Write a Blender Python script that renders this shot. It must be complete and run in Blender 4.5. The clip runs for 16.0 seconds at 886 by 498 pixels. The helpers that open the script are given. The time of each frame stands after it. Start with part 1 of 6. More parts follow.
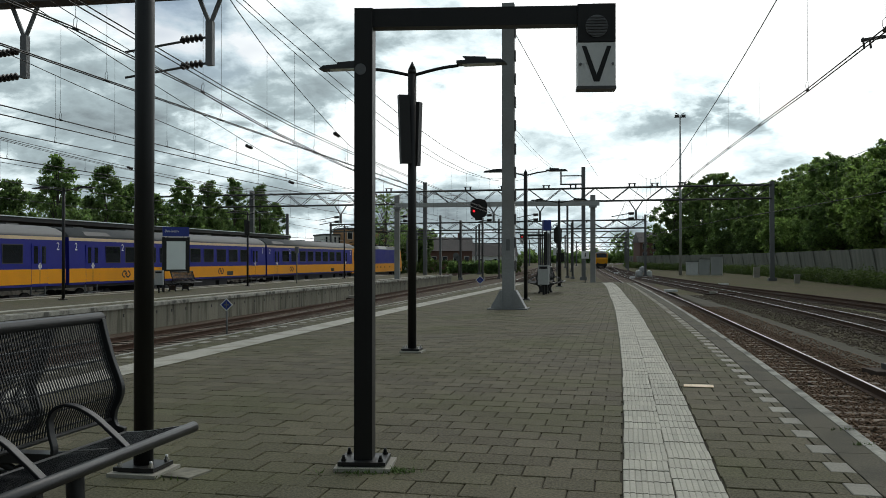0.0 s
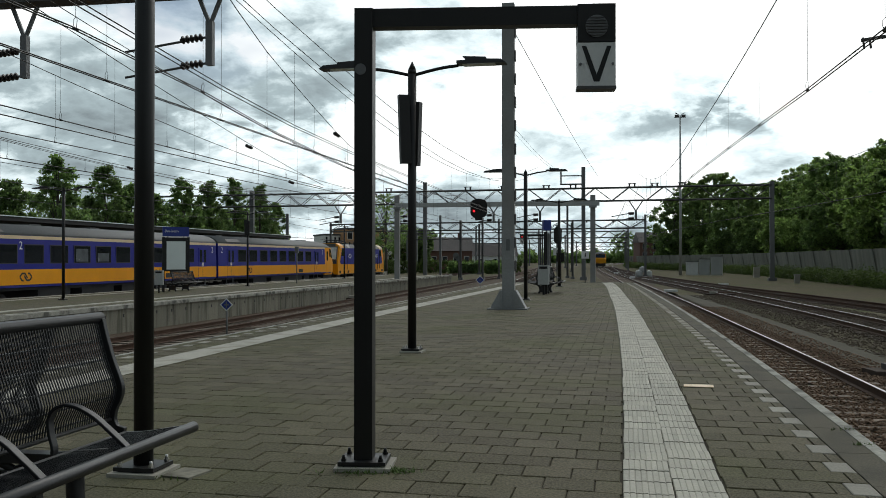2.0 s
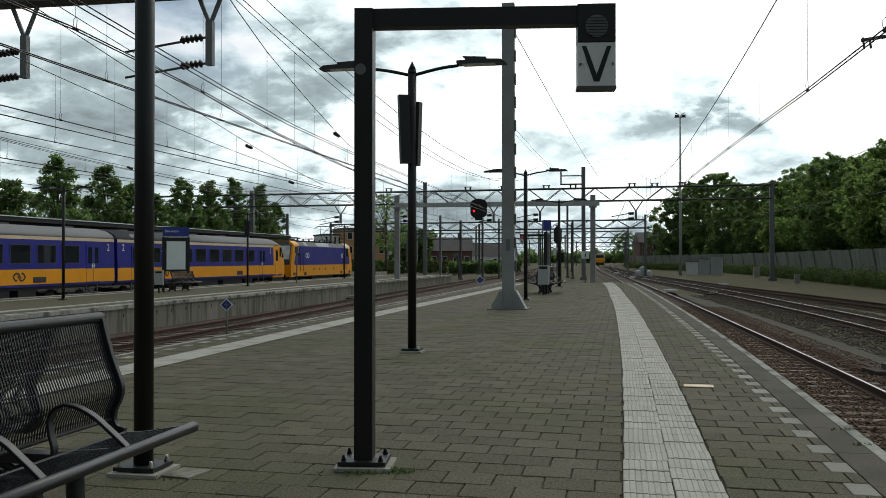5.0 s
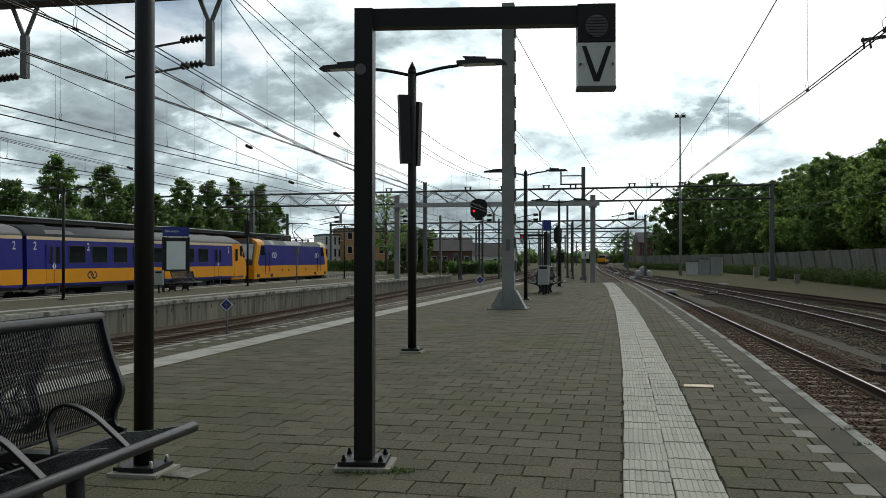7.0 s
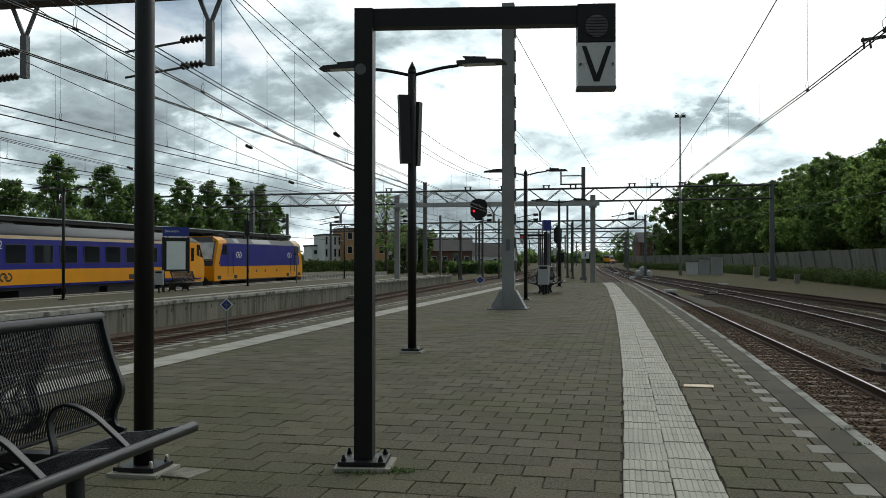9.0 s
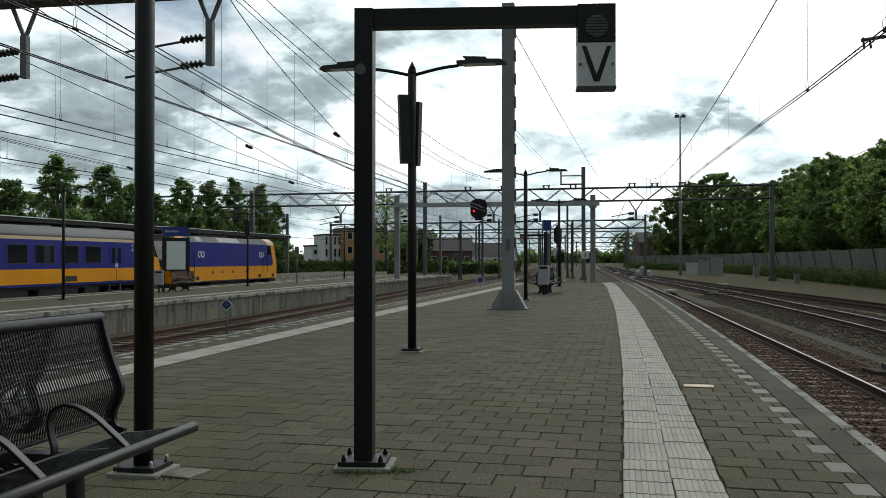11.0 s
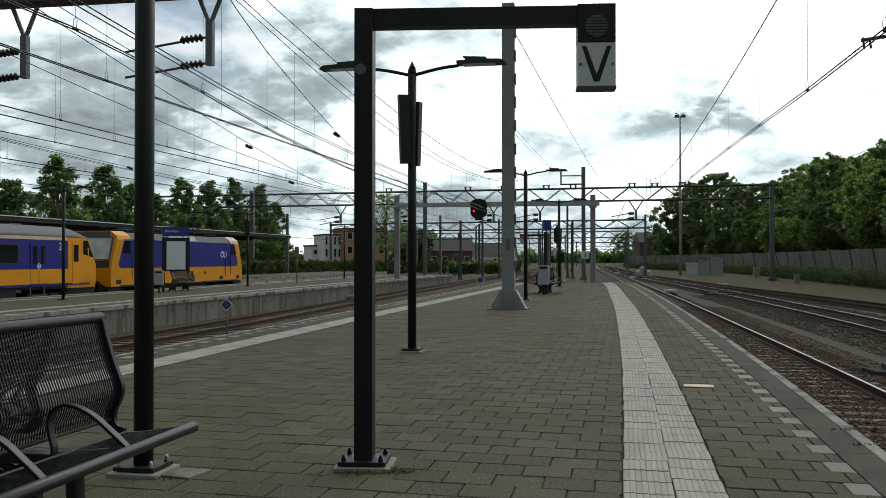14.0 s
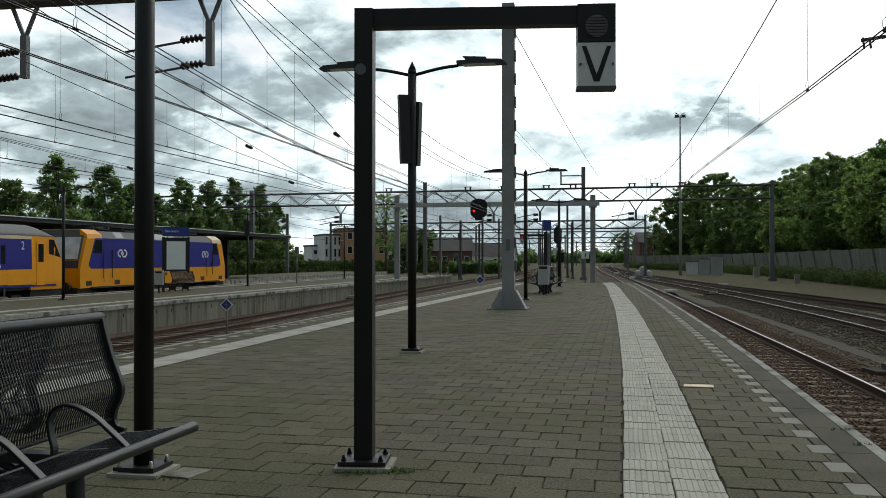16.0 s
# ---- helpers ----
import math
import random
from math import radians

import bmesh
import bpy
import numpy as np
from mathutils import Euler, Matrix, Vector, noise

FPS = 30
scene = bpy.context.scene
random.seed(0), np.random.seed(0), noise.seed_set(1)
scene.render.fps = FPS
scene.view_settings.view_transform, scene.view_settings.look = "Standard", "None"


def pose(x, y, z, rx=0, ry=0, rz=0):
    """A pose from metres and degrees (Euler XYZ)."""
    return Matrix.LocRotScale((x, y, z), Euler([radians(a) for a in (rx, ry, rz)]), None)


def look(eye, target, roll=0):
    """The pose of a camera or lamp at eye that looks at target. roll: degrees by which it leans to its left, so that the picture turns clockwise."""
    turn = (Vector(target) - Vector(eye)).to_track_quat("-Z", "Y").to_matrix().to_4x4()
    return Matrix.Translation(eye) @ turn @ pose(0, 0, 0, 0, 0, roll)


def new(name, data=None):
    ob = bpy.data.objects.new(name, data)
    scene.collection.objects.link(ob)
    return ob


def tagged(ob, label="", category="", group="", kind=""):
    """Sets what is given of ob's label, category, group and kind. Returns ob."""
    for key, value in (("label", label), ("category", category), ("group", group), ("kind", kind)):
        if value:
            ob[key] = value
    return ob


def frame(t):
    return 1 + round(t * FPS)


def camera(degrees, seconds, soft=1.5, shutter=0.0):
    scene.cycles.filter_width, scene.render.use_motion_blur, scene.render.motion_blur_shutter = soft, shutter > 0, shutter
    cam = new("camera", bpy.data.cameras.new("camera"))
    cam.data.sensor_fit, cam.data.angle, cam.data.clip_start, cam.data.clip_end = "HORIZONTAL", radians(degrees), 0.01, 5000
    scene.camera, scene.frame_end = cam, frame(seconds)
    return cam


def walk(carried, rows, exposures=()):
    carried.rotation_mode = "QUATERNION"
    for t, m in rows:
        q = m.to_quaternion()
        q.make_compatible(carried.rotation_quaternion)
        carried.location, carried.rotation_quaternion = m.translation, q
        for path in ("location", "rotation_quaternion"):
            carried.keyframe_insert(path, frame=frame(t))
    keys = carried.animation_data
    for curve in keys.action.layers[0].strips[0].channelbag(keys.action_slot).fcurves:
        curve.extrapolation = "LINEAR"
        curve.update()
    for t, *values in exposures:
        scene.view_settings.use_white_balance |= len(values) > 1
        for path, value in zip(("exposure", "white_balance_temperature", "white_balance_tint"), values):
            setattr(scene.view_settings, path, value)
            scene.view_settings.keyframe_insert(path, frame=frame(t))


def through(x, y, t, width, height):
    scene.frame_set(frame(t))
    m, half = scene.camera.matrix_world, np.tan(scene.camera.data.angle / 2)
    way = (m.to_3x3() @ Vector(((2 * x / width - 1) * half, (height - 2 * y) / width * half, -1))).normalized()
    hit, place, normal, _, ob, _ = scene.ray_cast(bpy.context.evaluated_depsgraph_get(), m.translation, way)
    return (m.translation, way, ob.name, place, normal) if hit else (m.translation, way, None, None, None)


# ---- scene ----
import collections

TAU = 2 * math.pi
# camera: on a tripod on the platform, 1.32 m above the paving; y runs along the tracks
cam = camera(49.27, 16.0, soft=0.52)
EYE = (0.0, 0.0, 1.32)
YAW, PITCH = radians(10.6), math.atan(18 / 1710)
AIM = (EYE[0] - math.sin(YAW), EYE[1] + math.cos(YAW), EYE[2] + math.tan(PITCH))
walk(cam, [(0.0, look(EYE, AIM)), (16.0, look(EYE, AIM))], exposures=[(0.0, 0.0), (16.0, 0.0)])

RAIL_R, RAIL_L = -0.80, -1.10     # rail tops right and left of the platform
P2_Z = -0.33                      # the next platform's surface

# ---- world and sun ----
SUN_EL, SUN_AZ = radians(48), radians(12)
SUN_DIR = Vector((math.sin(SUN_AZ) * math.cos(SUN_EL), math.cos(SUN_AZ) * math.cos(SUN_EL), math.sin(SUN_EL)))


CLOUDS = [(-31, 10.6, 6, 2.6, -0.045), (-22, 9.8, 5, 2.0, -0.035), (-20, 3.4, 4, 1.4, -0.10), (-16.5, 9.5, 3.5, 2.0, -0.04), (-36, 12.5, 3.0, 1.5, 0.03), (-29, 14.0, 4, 1.8, -0.02), (-18, 14.0, 5, 2.4, 0.10),
          (-34.5, 7.6, 3.0, 1.2, 0.11), (-30, 6.4, 3.5, 0.9, 0.06), (-22.5, 7.6, 4.0, 0.9, 0.09), (-16.8, 7.4, 2.2, 1.2, 0.12), (-25, 5.2, 6, 1.3, -0.055), (-19, 5.6, 4, 1.2, -0.075), (-15, 3.6, 5, 1.0, -0.03),
          (-10, 9.5, 4.5, 4.5, 0.12), (0, 11.5, 7, 4.5, 0.13), (10, 11.0, 6, 5.0, 0.13), (1.8, 7.3, 4.0, 1.5, -0.12), (4.5, 7.9, 2.0, 0.8, -0.07), (9.0, 6.2, 4.2, 1.5, -0.14), (-3, 6.8, 2.2, 1.0, -0.06), (-2, 2.2, 7, 1.6, -0.06)]


def build_world():
    w = bpy.data.worlds.new("overcast_sky")
    scene.world = w
    w.use_nodes = True
    nt = w.node_tree
    n, l = nt.nodes, nt.links
    n.clear()
    out = n.new("ShaderNodeOutputWorld")
    sky = n.new("ShaderNodeTexSky")
    sky.sky_type, sky.sun_disc = "NISHITA", False
    sky.sun_elevation, sky.sun_rotation = SUN_EL, SUN_AZ
    tc = n.new("ShaderNodeTexCoord")
    sep = n.new("ShaderNodeSeparateXYZ")
    l.new(tc.outputs["Generated"], sep.inputs[0])

    def m(op, a, b=None, c=None, clamp=False):
        k = n.new("ShaderNodeMath")
        k.operation, k.use_clamp = op, clamp
        for i, v in enumerate((a, b, c)):
            if v is None:
                continue
            if hasattr(v, "is_linked"):
                l.new(v, k.inputs[i])
            else:
                k.inputs[i].default_value = v
        return k.outputs[0]

    # cloud masses: rounded heaps, flatter towards the horizon
    zz = m("MULTIPLY_ADD", m("MAXIMUM", sep.outputs[2], 0.0), 0.75, 0.30)
    px, py = m("DIVIDE", sep.outputs[0], zz), m("DIVIDE", sep.outputs[1], zz)
    com = n.new("ShaderNodeCombineXYZ")
    l.new(px, com.inputs[0]), l.new(py, com.inputs[1])
    l.new(m("MULTIPLY", sep.outputs[2], 2.2), com.inputs[2])

    def fbm(scale, detail, off, rough=0.55, dist=0.0):
        mp = n.new("ShaderNodeMapping")
        mp.inputs["Location"].default_value = off
        l.new(com.outputs[0], mp.inputs[0])
        t = n.new("ShaderNodeTexNoise")
        t.inputs["Scale"].default_value, t.inputs["Detail"].default_value = scale, detail
        t.inputs["Roughness"].default_value, t.inputs["Distortion"].default_value = rough, dist
        l.new(mp.outputs[0], t.inputs["Vector"])
        return t.outputs["Fac"]

    big, mid = fbm(1.7, 9, (5.3, 4.4, 1.2), 0.56, 0.35), fbm(5.2, 9, (7.4, 2.2, 0.5), 0.58, 0.2)
    fine = fbm(7.5, 10, (2.1, 6.3, 3.5), 0.6, 0.3)
    dotn = n.new("ShaderNodeVectorMath")
    dotn.operation = "DOT_PRODUCT"
    l.new(tc.outputs["Generated"], dotn.inputs[0])
    glow_dir = Vector((0.10, 0.90, 0.30)).normalized()
    dotn.inputs[1].default_value = glow_dir
    near_sun = m("POWER", m("MAXIMUM", dotn.outputs["Value"], 0.0), 9.0)
    thin = m("ADD", m("MULTIPLY", m("SUBTRACT", 1.0, big), 0.62), m("MULTIPLY", mid, 0.38))
    low = m("SUBTRACT", 1.0, m("MULTIPLY", m("MAXIMUM", sep.outputs[2], 0.0), 6.0), None, True)
    west = m("MULTIPLY_ADD", sep.outputs[0], 0.092, 0.014)
    base = m("ADD", m("MULTIPLY_ADD", m("SUBTRACT", thin, 0.5), 1.55, 0.526), west)
    back = m("MINIMUM", m("MULTIPLY_ADD", sep.outputs[1], 0.22, -0.11), 0.0)
    high = m("MULTIPLY", m("MAXIMUM", m("SUBTRACT", sep.outputs[2], 0.34), 0.0), -0.16)
    base = m("ADD", base, m("ADD", back, high))
    v = m("MULTIPLY_ADD", low, -0.045, m("MULTIPLY_ADD", near_sun, 0.07, base))
    # single cloud banks and bright rifts: bearing and height in degrees, half sizes, weight; edges torn by the finer noise
    az = m("MULTIPLY", m("ARCTAN2", sep.outputs[0], sep.outputs[1]), 57.3)
    el = m("MULTIPLY", m("ARCSINE", sep.outputs[2]), 57.3)
    az = m("ADD", az, m("MULTIPLY_ADD", mid, 14.0, -7.0))
    el = m("ADD", el, m("MULTIPLY_ADD", fine, 7.0, -3.5))
    for ca, ce, wa, we, k in CLOUDS:
        da = m("MULTIPLY", m("SUBTRACT", az, ca), 1.0 / wa)
        de = m("MULTIPLY", m("SUBTRACT", el, ce), 1.0 / we)
        r2 = m("ADD", m("MULTIPLY", da, da), m("MULTIPLY", de, de))
        v = m("MULTIPLY_ADD", m("EXPONENT", m("MULTIPLY", r2, -1.0)), k, v)
    ramp = n.new("ShaderNodeValToRGB")
    e = ramp.color_ramp.elements
    e[0].position, e[0].color = 0.32, (0.22, 0.265, 0.285, 1)
    e[1].position, e[1].color = 0.64, (1.15, 1.18, 1.17, 1)
    a = e.new(0.47)
    a.color = (0.42, 0.52, 0.55, 1)
    b = e.new(0.545)
    b.color = (0.78, 0.91, 0.94, 1)
    l.new(v, ramp.inputs[0])
    cloud = n.new("ShaderNodeBackground")
    l.new(ramp.outputs[0], cloud.inputs["Color"])
    l.new(m("MULTIPLY_ADD", near_sun, 0.12, 0.98), cloud.inputs["Strength"])
    blue = n.new("ShaderNodeBackground")
    l.new(sky.outputs[0], blue.inputs["Color"])
    blue.inputs["Strength"].default_value = 0.07
    mix = n.new("ShaderNodeMixShader")
    gap = fbm(1.1, 5, (1.3, 9.1, 2.0), 0.5)
    l.new(m("ADD", m("MULTIPLY_ADD", gap, 5.0, -1.2, True), m("MULTIPLY", low, 1.5), None, True), mix.inputs[0])
    l.new(blue.outputs[0], mix.inputs[1]), l.new(cloud.outputs[0], mix.inputs[2])
    l.new(mix.outputs[0], out.inputs[0])


build_world()
sun = new("sun", bpy.data.lights.new("sun", "SUN"))
sun.data.energy, sun.data.angle, sun.data.color = 0.8, radians(35), (1.0, 0.96, 0.9)
sun.matrix_world = look((0, 0, 40), Vector((0, 0, 40)) - SUN_DIR)


# ---- materials ----
def mat(name, c, rough=0.6, metal=0.0, big=(1.5, 0.2), fine=(40.0, 0.12), bump=0.15, piece=0.0, emit=0.0, tint=None, spec=0.5, world=False, streak=False):
    """A surface with variation at two scales, in metres; piece: how far single pieces differ; tint: a second colour for stains."""
    mt = bpy.data.materials.new(name)
    mt.use_nodes = True
    nt = mt.node_tree
    n, l = nt.nodes, nt.links
    bs = n["Principled BSDF"]
    bs.inputs["Roughness"].default_value, bs.inputs["Metallic"].default_value = rough, metal
    bs.inputs["Specular IOR Level"].default_value = spec
    if world:
        pos = n.new("ShaderNodeNewGeometry").outputs["Position"]
    else:
        pos = n.new("ShaderNodeTexCoord").outputs["Object"]

    if streak:
        mp = n.new("ShaderNodeMapping")
        mp.inputs["Scale"].default_value = (1, 1, 0.1)
        l.new(pos, mp.inputs[0])
        flow = mp.outputs[0]
    else:
        flow = pos

    def noise_of(scale, detail, source=None):
        t = n.new("ShaderNodeTexNoise")
        t.inputs["Scale"].default_value, t.inputs["Detail"].default_value = scale, detail
        l.new(source or pos, t.inputs["Vector"])
        return t.outputs["Fac"]

    def m(op, a, b, c=None):
        k = n.new("ShaderNodeMath")
        k.operation = op
        for i, v in enumerate((a, b, c)):
            if v is None:
                continue
            if hasattr(v, "is_linked"):
                l.new(v, k.inputs[i])
            else:
                k.inputs[i].default_value = v
        return k.outputs[0]

    n1, n2 = noise_of(big[0], 5, flow), noise_of(fine[0], 4)
    s1, s2 = m("SUBTRACT", n1, 0.5), m("SUBTRACT", n2, 0.5)
    val = m("MULTIPLY_ADD", s2, 4 * fine[1], m("MULTIPLY_ADD", s1, 4 * big[1], 1.0))
    if piece:
        ra = n.new("ShaderNodeObjectInfo").outputs["Random"]
        rb = n.new("ShaderNodeNewGeometry").outputs["Random Per Island"]
        r = m("FRACT", m("ADD", ra, rb), 0.0)
        val = m("MULTIPLY_ADD", m("SUBTRACT", r, 0.5), 2 * piece, val)
    val = m("MAXIMUM", val, 0.05)
    sc = n.new("ShaderNodeVectorMath")
    sc.operation = "SCALE"
    sc.inputs[0].default_value = c[:3]
    if tint:
        mx = n.new("ShaderNodeMix")
        mx.data_type = "RGBA"
        mx.inputs[6].default_value, mx.inputs[7].default_value = (*c[:3], 1), (*tint[:3], 1)
        k = m("MULTIPLY_ADD", n1, 5.0, -2.2)
        n[k.node.name].use_clamp = True
        l.new(k, mx.inputs[0])
        l.new(mx.outputs[2], sc.inputs[0])
    l.new(val, sc.inputs["Scale"])
    l.new(sc.outputs[0], bs.inputs["Base Color"])
    l.new(m("MULTIPLY_ADD", s1, 0.3, rough), bs.inputs["Roughness"])
    if bump:
        bp = n.new("ShaderNodeBump")
        bp.inputs["Strength"].default_value, bp.inputs["Distance"].default_value = bump, 0.01
        l.new(n2, bp.inputs["Height"])
        l.new(bp.outputs[0], bs.inputs["Normal"])
    if emit:
        bs.inputs["Emission Color"].default_value, bs.inputs["Emission Strength"].default_value = (*c[:3], 1), emit
    return mt


M = {}
M["paver"] = mat("concrete_paver", (0.128, 0.111, 0.072), 0.8, big=(0.45, 0.30), fine=(60, 0.50), bump=0.9, piece=0.16, tint=(0.092, 0.088, 0.048), world=True, spec=0.15)
M["paint"] = mat("worn_white_paint", (0.47, 0.445, 0.38), 0.8, big=(2.5, 0.12), fine=(45, 0.2), tint=(0.30, 0.28, 0.23), world=True, spec=0.15)
M["joint"] = mat("joint_sand", (0.062, 0.055, 0.040), 0.95, big=(2, 0.2), world=True, spec=0.15)
M["guide"] = mat("white_guide_tile", (0.47, 0.445, 0.375), 0.75, big=(1.2, 0.14), fine=(70, 0.12), piece=0.09, world=True, spec=0.15)
M["dash"] = mat("pale_marker_tile", (0.33, 0.31, 0.262), 0.8, big=(1.5, 0.2), fine=(60, 0.15), piece=0.15, world=True, spec=0.15)
M["coping"] = mat("worn_white_edge", (0.42, 0.405, 0.35), 0.85, big=(2.2, 0.3), fine=(35, 0.25), tint=(0.10, 0.097, 0.085), world=True, spec=0.15)
M["asphalt"] = mat("grey_edge_slab", (0.122, 0.108, 0.078), 0.85, big=(1.6, 0.25), fine=(75, 0.38), bump=0.5, tint=(0.075, 0.070, 0.055), world=True, spec=0.15)
M["concrete"] = mat("weathered_concrete", (0.29, 0.27, 0.215), 0.85, big=(3.2, 0.85), fine=(25, 0.25), tint=(0.085, 0.08, 0.062), piece=0.14, world=True, spec=0.15, streak=True)
M["fence"] = mat("mossy_concrete_panel", (0.205, 0.205, 0.175), 0.9, big=(1.2, 0.3), fine=(15, 0.15), piece=0.1, world=True, spec=0.15, streak=True)
M["ballast"] = mat("ballast_bed", (0.070, 0.058, 0.045), 0.95, big=(0.35, 0.25), fine=(16, 0.35), bump=1.0, world=True, spec=0.15)
M["rustbed"] = mat("rusty_ballast_bed", (0.095, 0.070, 0.050), 0.95, big=(0.6, 0.25), fine=(16, 0.35), bump=1.0, world=True, spec=0.15)
M["stone"] = mat("ballast_stone", (0.118, 0.094, 0.070), 0.9, big=(3, 0.2), fine=(30, 0.2), piece=0.4, world=True, spec=0.15)
M["ruststone"] = mat("rusty_ballast_stone", (0.185, 0.122, 0.082), 0.9, big=(3, 0.2), fine=(30, 0.2), piece=0.4, world=True, spec=0.15)
M["sand"] = mat("sandy_path", (0.092, 0.082, 0.060), 0.95, big=(0.3, 0.2), fine=(12, 0.2), world=True, spec=0.15)
M["earth"] = mat("dry_grass_ground", (0.105, 0.086, 0.047), 0.95, big=(0.22, 0.35), fine=(7, 0.45), bump=0.8, tint=(0.070, 0.070, 0.030), world=True, spec=0.15)
M["rail"] = mat("rusty_rail_side", (0.080, 0.046, 0.031), 0.8, big=(2, 0.2), fine=(30, 0.2), spec=0.2)
M["railtop"] = mat("polished_rail_head", (0.36, 0.36, 0.365), 0.28, 1.0, big=(0.3, 0.15))
M["sleeper"] = mat("concrete_sleeper", (0.235, 0.19, 0.15), 0.9, big=(3, 0.3), fine=(30, 0.2), piece=0.15, world=True, spec=0.15)
M["oldsleeper"] = mat("dark_wooden_sleeper", (0.075, 0.056, 0.045), 0.9, big=(3, 0.3), fine=(30, 0.2), piece=0.2, world=True, spec=0.15)
M["black"] = mat("black_coated_steel", (0.0145, 0.0138, 0.0132), 0.45, spec=0.32, big=(1.5, 0.2), fine=(120, 0.15), bump=0.05)
M["bench"] = mat("charcoal_coated_steel", (0.014, 0.0145, 0.016), 0.40, big=(2, 0.15), fine=(150, 0.12), bump=0.05)
M["grey"] = mat("grey_painted_steel", (0.30, 0.305, 0.30), 0.55, big=(0.8, 0.18), fine=(30, 0.1), tint=(0.21, 0.205, 0.19))
M["darksteel"] = mat("weathered_dark_steel", (0.075, 0.072, 0.07), 0.65, big=(0.8, 0.2), fine=(20, 0.15))
M["midsteel"] = mat("galvanised_steel", (0.16, 0.162, 0.162), 0.55, 0.3, big=(0.6, 0.2), fine=(20, 0.1))
M["chrome"] = mat("bright_bolt_steel", (0.55, 0.53, 0.5), 0.35, 1.0)
M["wire"] = mat("dark_wire", (0.035, 0.033, 0.032), 0.6, big=(1, 0.1))
M["insul"] = mat("brown_insulator", (0.022, 0.017, 0.016), 0.3)
M["white"] = mat("white_sign_face", (0.66, 0.66, 0.64), 0.5, big=(3, 0.08), fine=(50, 0.05))
M["pale"] = mat("pale_grey_panel", (0.74, 0.79, 0.76), 0.35, big=(1.5, 0.05), fine=(20, 0.03))
M["signblue"] = mat("station_sign_blue", (0.012, 0.03, 0.22), 0.4, big=(3, 0.1))
M["text"] = mat("white_lettering", (0.75, 0.75, 0.75), 0.5)
M["yellow"] = mat("train_yellow", (0.86, 0.345, 0.005), 0.42, spec=0.3, big=(0.8, 0.08), fine=(12, 0.04), bump=0.03)
M["blue"] = mat("train_blue", (0.019, 0.023, 0.235), 0.5, spec=0.2, big=(0.8, 0.1), fine=(12, 0.05), bump=0.03)
M["cream"] = mat("cream_stripe", (0.76, 0.57, 0.36), 0.5, big=(1, 0.08))
M["roof"] = mat("grimy_grey_roof", (0.120, 0.121, 0.120), 0.7, big=(0.6, 0.22), fine=(14, 0.12))
M["silver"] = mat("silver_roof_panel", (0.30, 0.305, 0.305), 0.5, 0.2, big=(1, 0.15))
M["under"] = mat("dirty_underframe", (0.032, 0.03, 0.03), 0.8, big=(2, 0.25), fine=(20, 0.2))
M["winframe"] = mat("dark_rubber_seal", (0.025, 0.026, 0.035), 0.5)
M["glass"] = mat("dark_tinted_glass", (0.018, 0.02, 0.024), 0.06, big=(0.5, 0.2), bump=0.0, spec=0.6)
# pale base colour stands in for sky mirrored in the locomotive's windscreen
M["screen"] = mat("windscreen_painted_sheen", (0.62, 0.64, 0.63), 0.2, big=(2, 0.25), bump=0.0)
M["blind"] = mat("painted_pane_reflection", (0.12, 0.13, 0.14), 0.25, big=(2, 0.3))
M["red"] = mat("red_signal_lens", (1.0, 0.02, 0.03), 0.3, emit=1.3)
M["brick"] = mat("red_brown_brick", (0.16, 0.085, 0.065), 0.85, big=(0.3, 0.15), fine=(6, 0.15))
M["tileroof"] = mat("dark_roof_tile", (0.10, 0.085, 0.08), 0.8, big=(0.4, 0.2), fine=(5, 0.2))
M["render"] = mat("white_rendered_wall", (0.8, 0.8, 0.78), 0.8, big=(0.2, 0.08))
M["orange"] = mat("ochre_brick_wall", (0.46, 0.25, 0.12), 0.85, big=(0.3, 0.12), fine=(5, 0.1))
M["bark"] = mat("grey_bark", (0.10, 0.085, 0.07), 0.9, big=(2, 0.25), fine=(12, 0.2))


def foliage(name, c, through=0.5):
    """Leaves: variation from clump to clump, and light that passes the blades."""
    mt = mat(name, c, 0.55, big=(0.35, 0.22), fine=(3, 0.2), bump=0, piece=0.45, spec=0.3)
    n, l = mt.node_tree.nodes, mt.node_tree.links
    bs, out = n["Principled BSDF"], n["Material Output"]
    col = bs.inputs["Base Color"].links[0].from_socket
    tr, mx, sc = n.new("ShaderNodeBsdfTranslucent"), n.new("ShaderNodeMixShader"), n.new("ShaderNodeVectorMath")
    sc.operation = "MULTIPLY"
    sc.inputs[1].default_value = (1.5, 1.65, 1.05)
    l.new(col, sc.inputs[0])
    l.new(sc.outputs[0], tr.inputs["Color"])
    mx.inputs[0].default_value = through
    l.new(bs.outputs[0], mx.inputs[1]), l.new(tr.outputs[0], mx.inputs[2])
    l.new(mx.outputs[0], out.inputs["Surface"])
    return mt


M["leaf"] = foliage("green_foliage", (0.165, 0.228, 0.102), 0.64)
M["leaf_dark"] = foliage("deep_green_foliage", (0.150, 0.205, 0.092), 0.63)
M["leaf_bright"] = foliage("fresh_green_foliage", (0.175, 0.235, 0.094), 0.68)
M["cabinet"] = mat("grey_cabinet_paint", (0.42, 0.425, 0.41), 0.6, big=(0.7, 0.15), fine=(12, 0.08))
M["hedge"] = foliage("hedge_foliage", (0.075, 0.105, 0.032), 0.4)
M["grassy"] = mat("weed_tuft", (0.10, 0.15, 0.04), 0.8, piece=0.3)
M["bag"] = mat("white_bulk_bag", (0.6, 0.6, 0.58), 0.85, big=(2, 0.15))


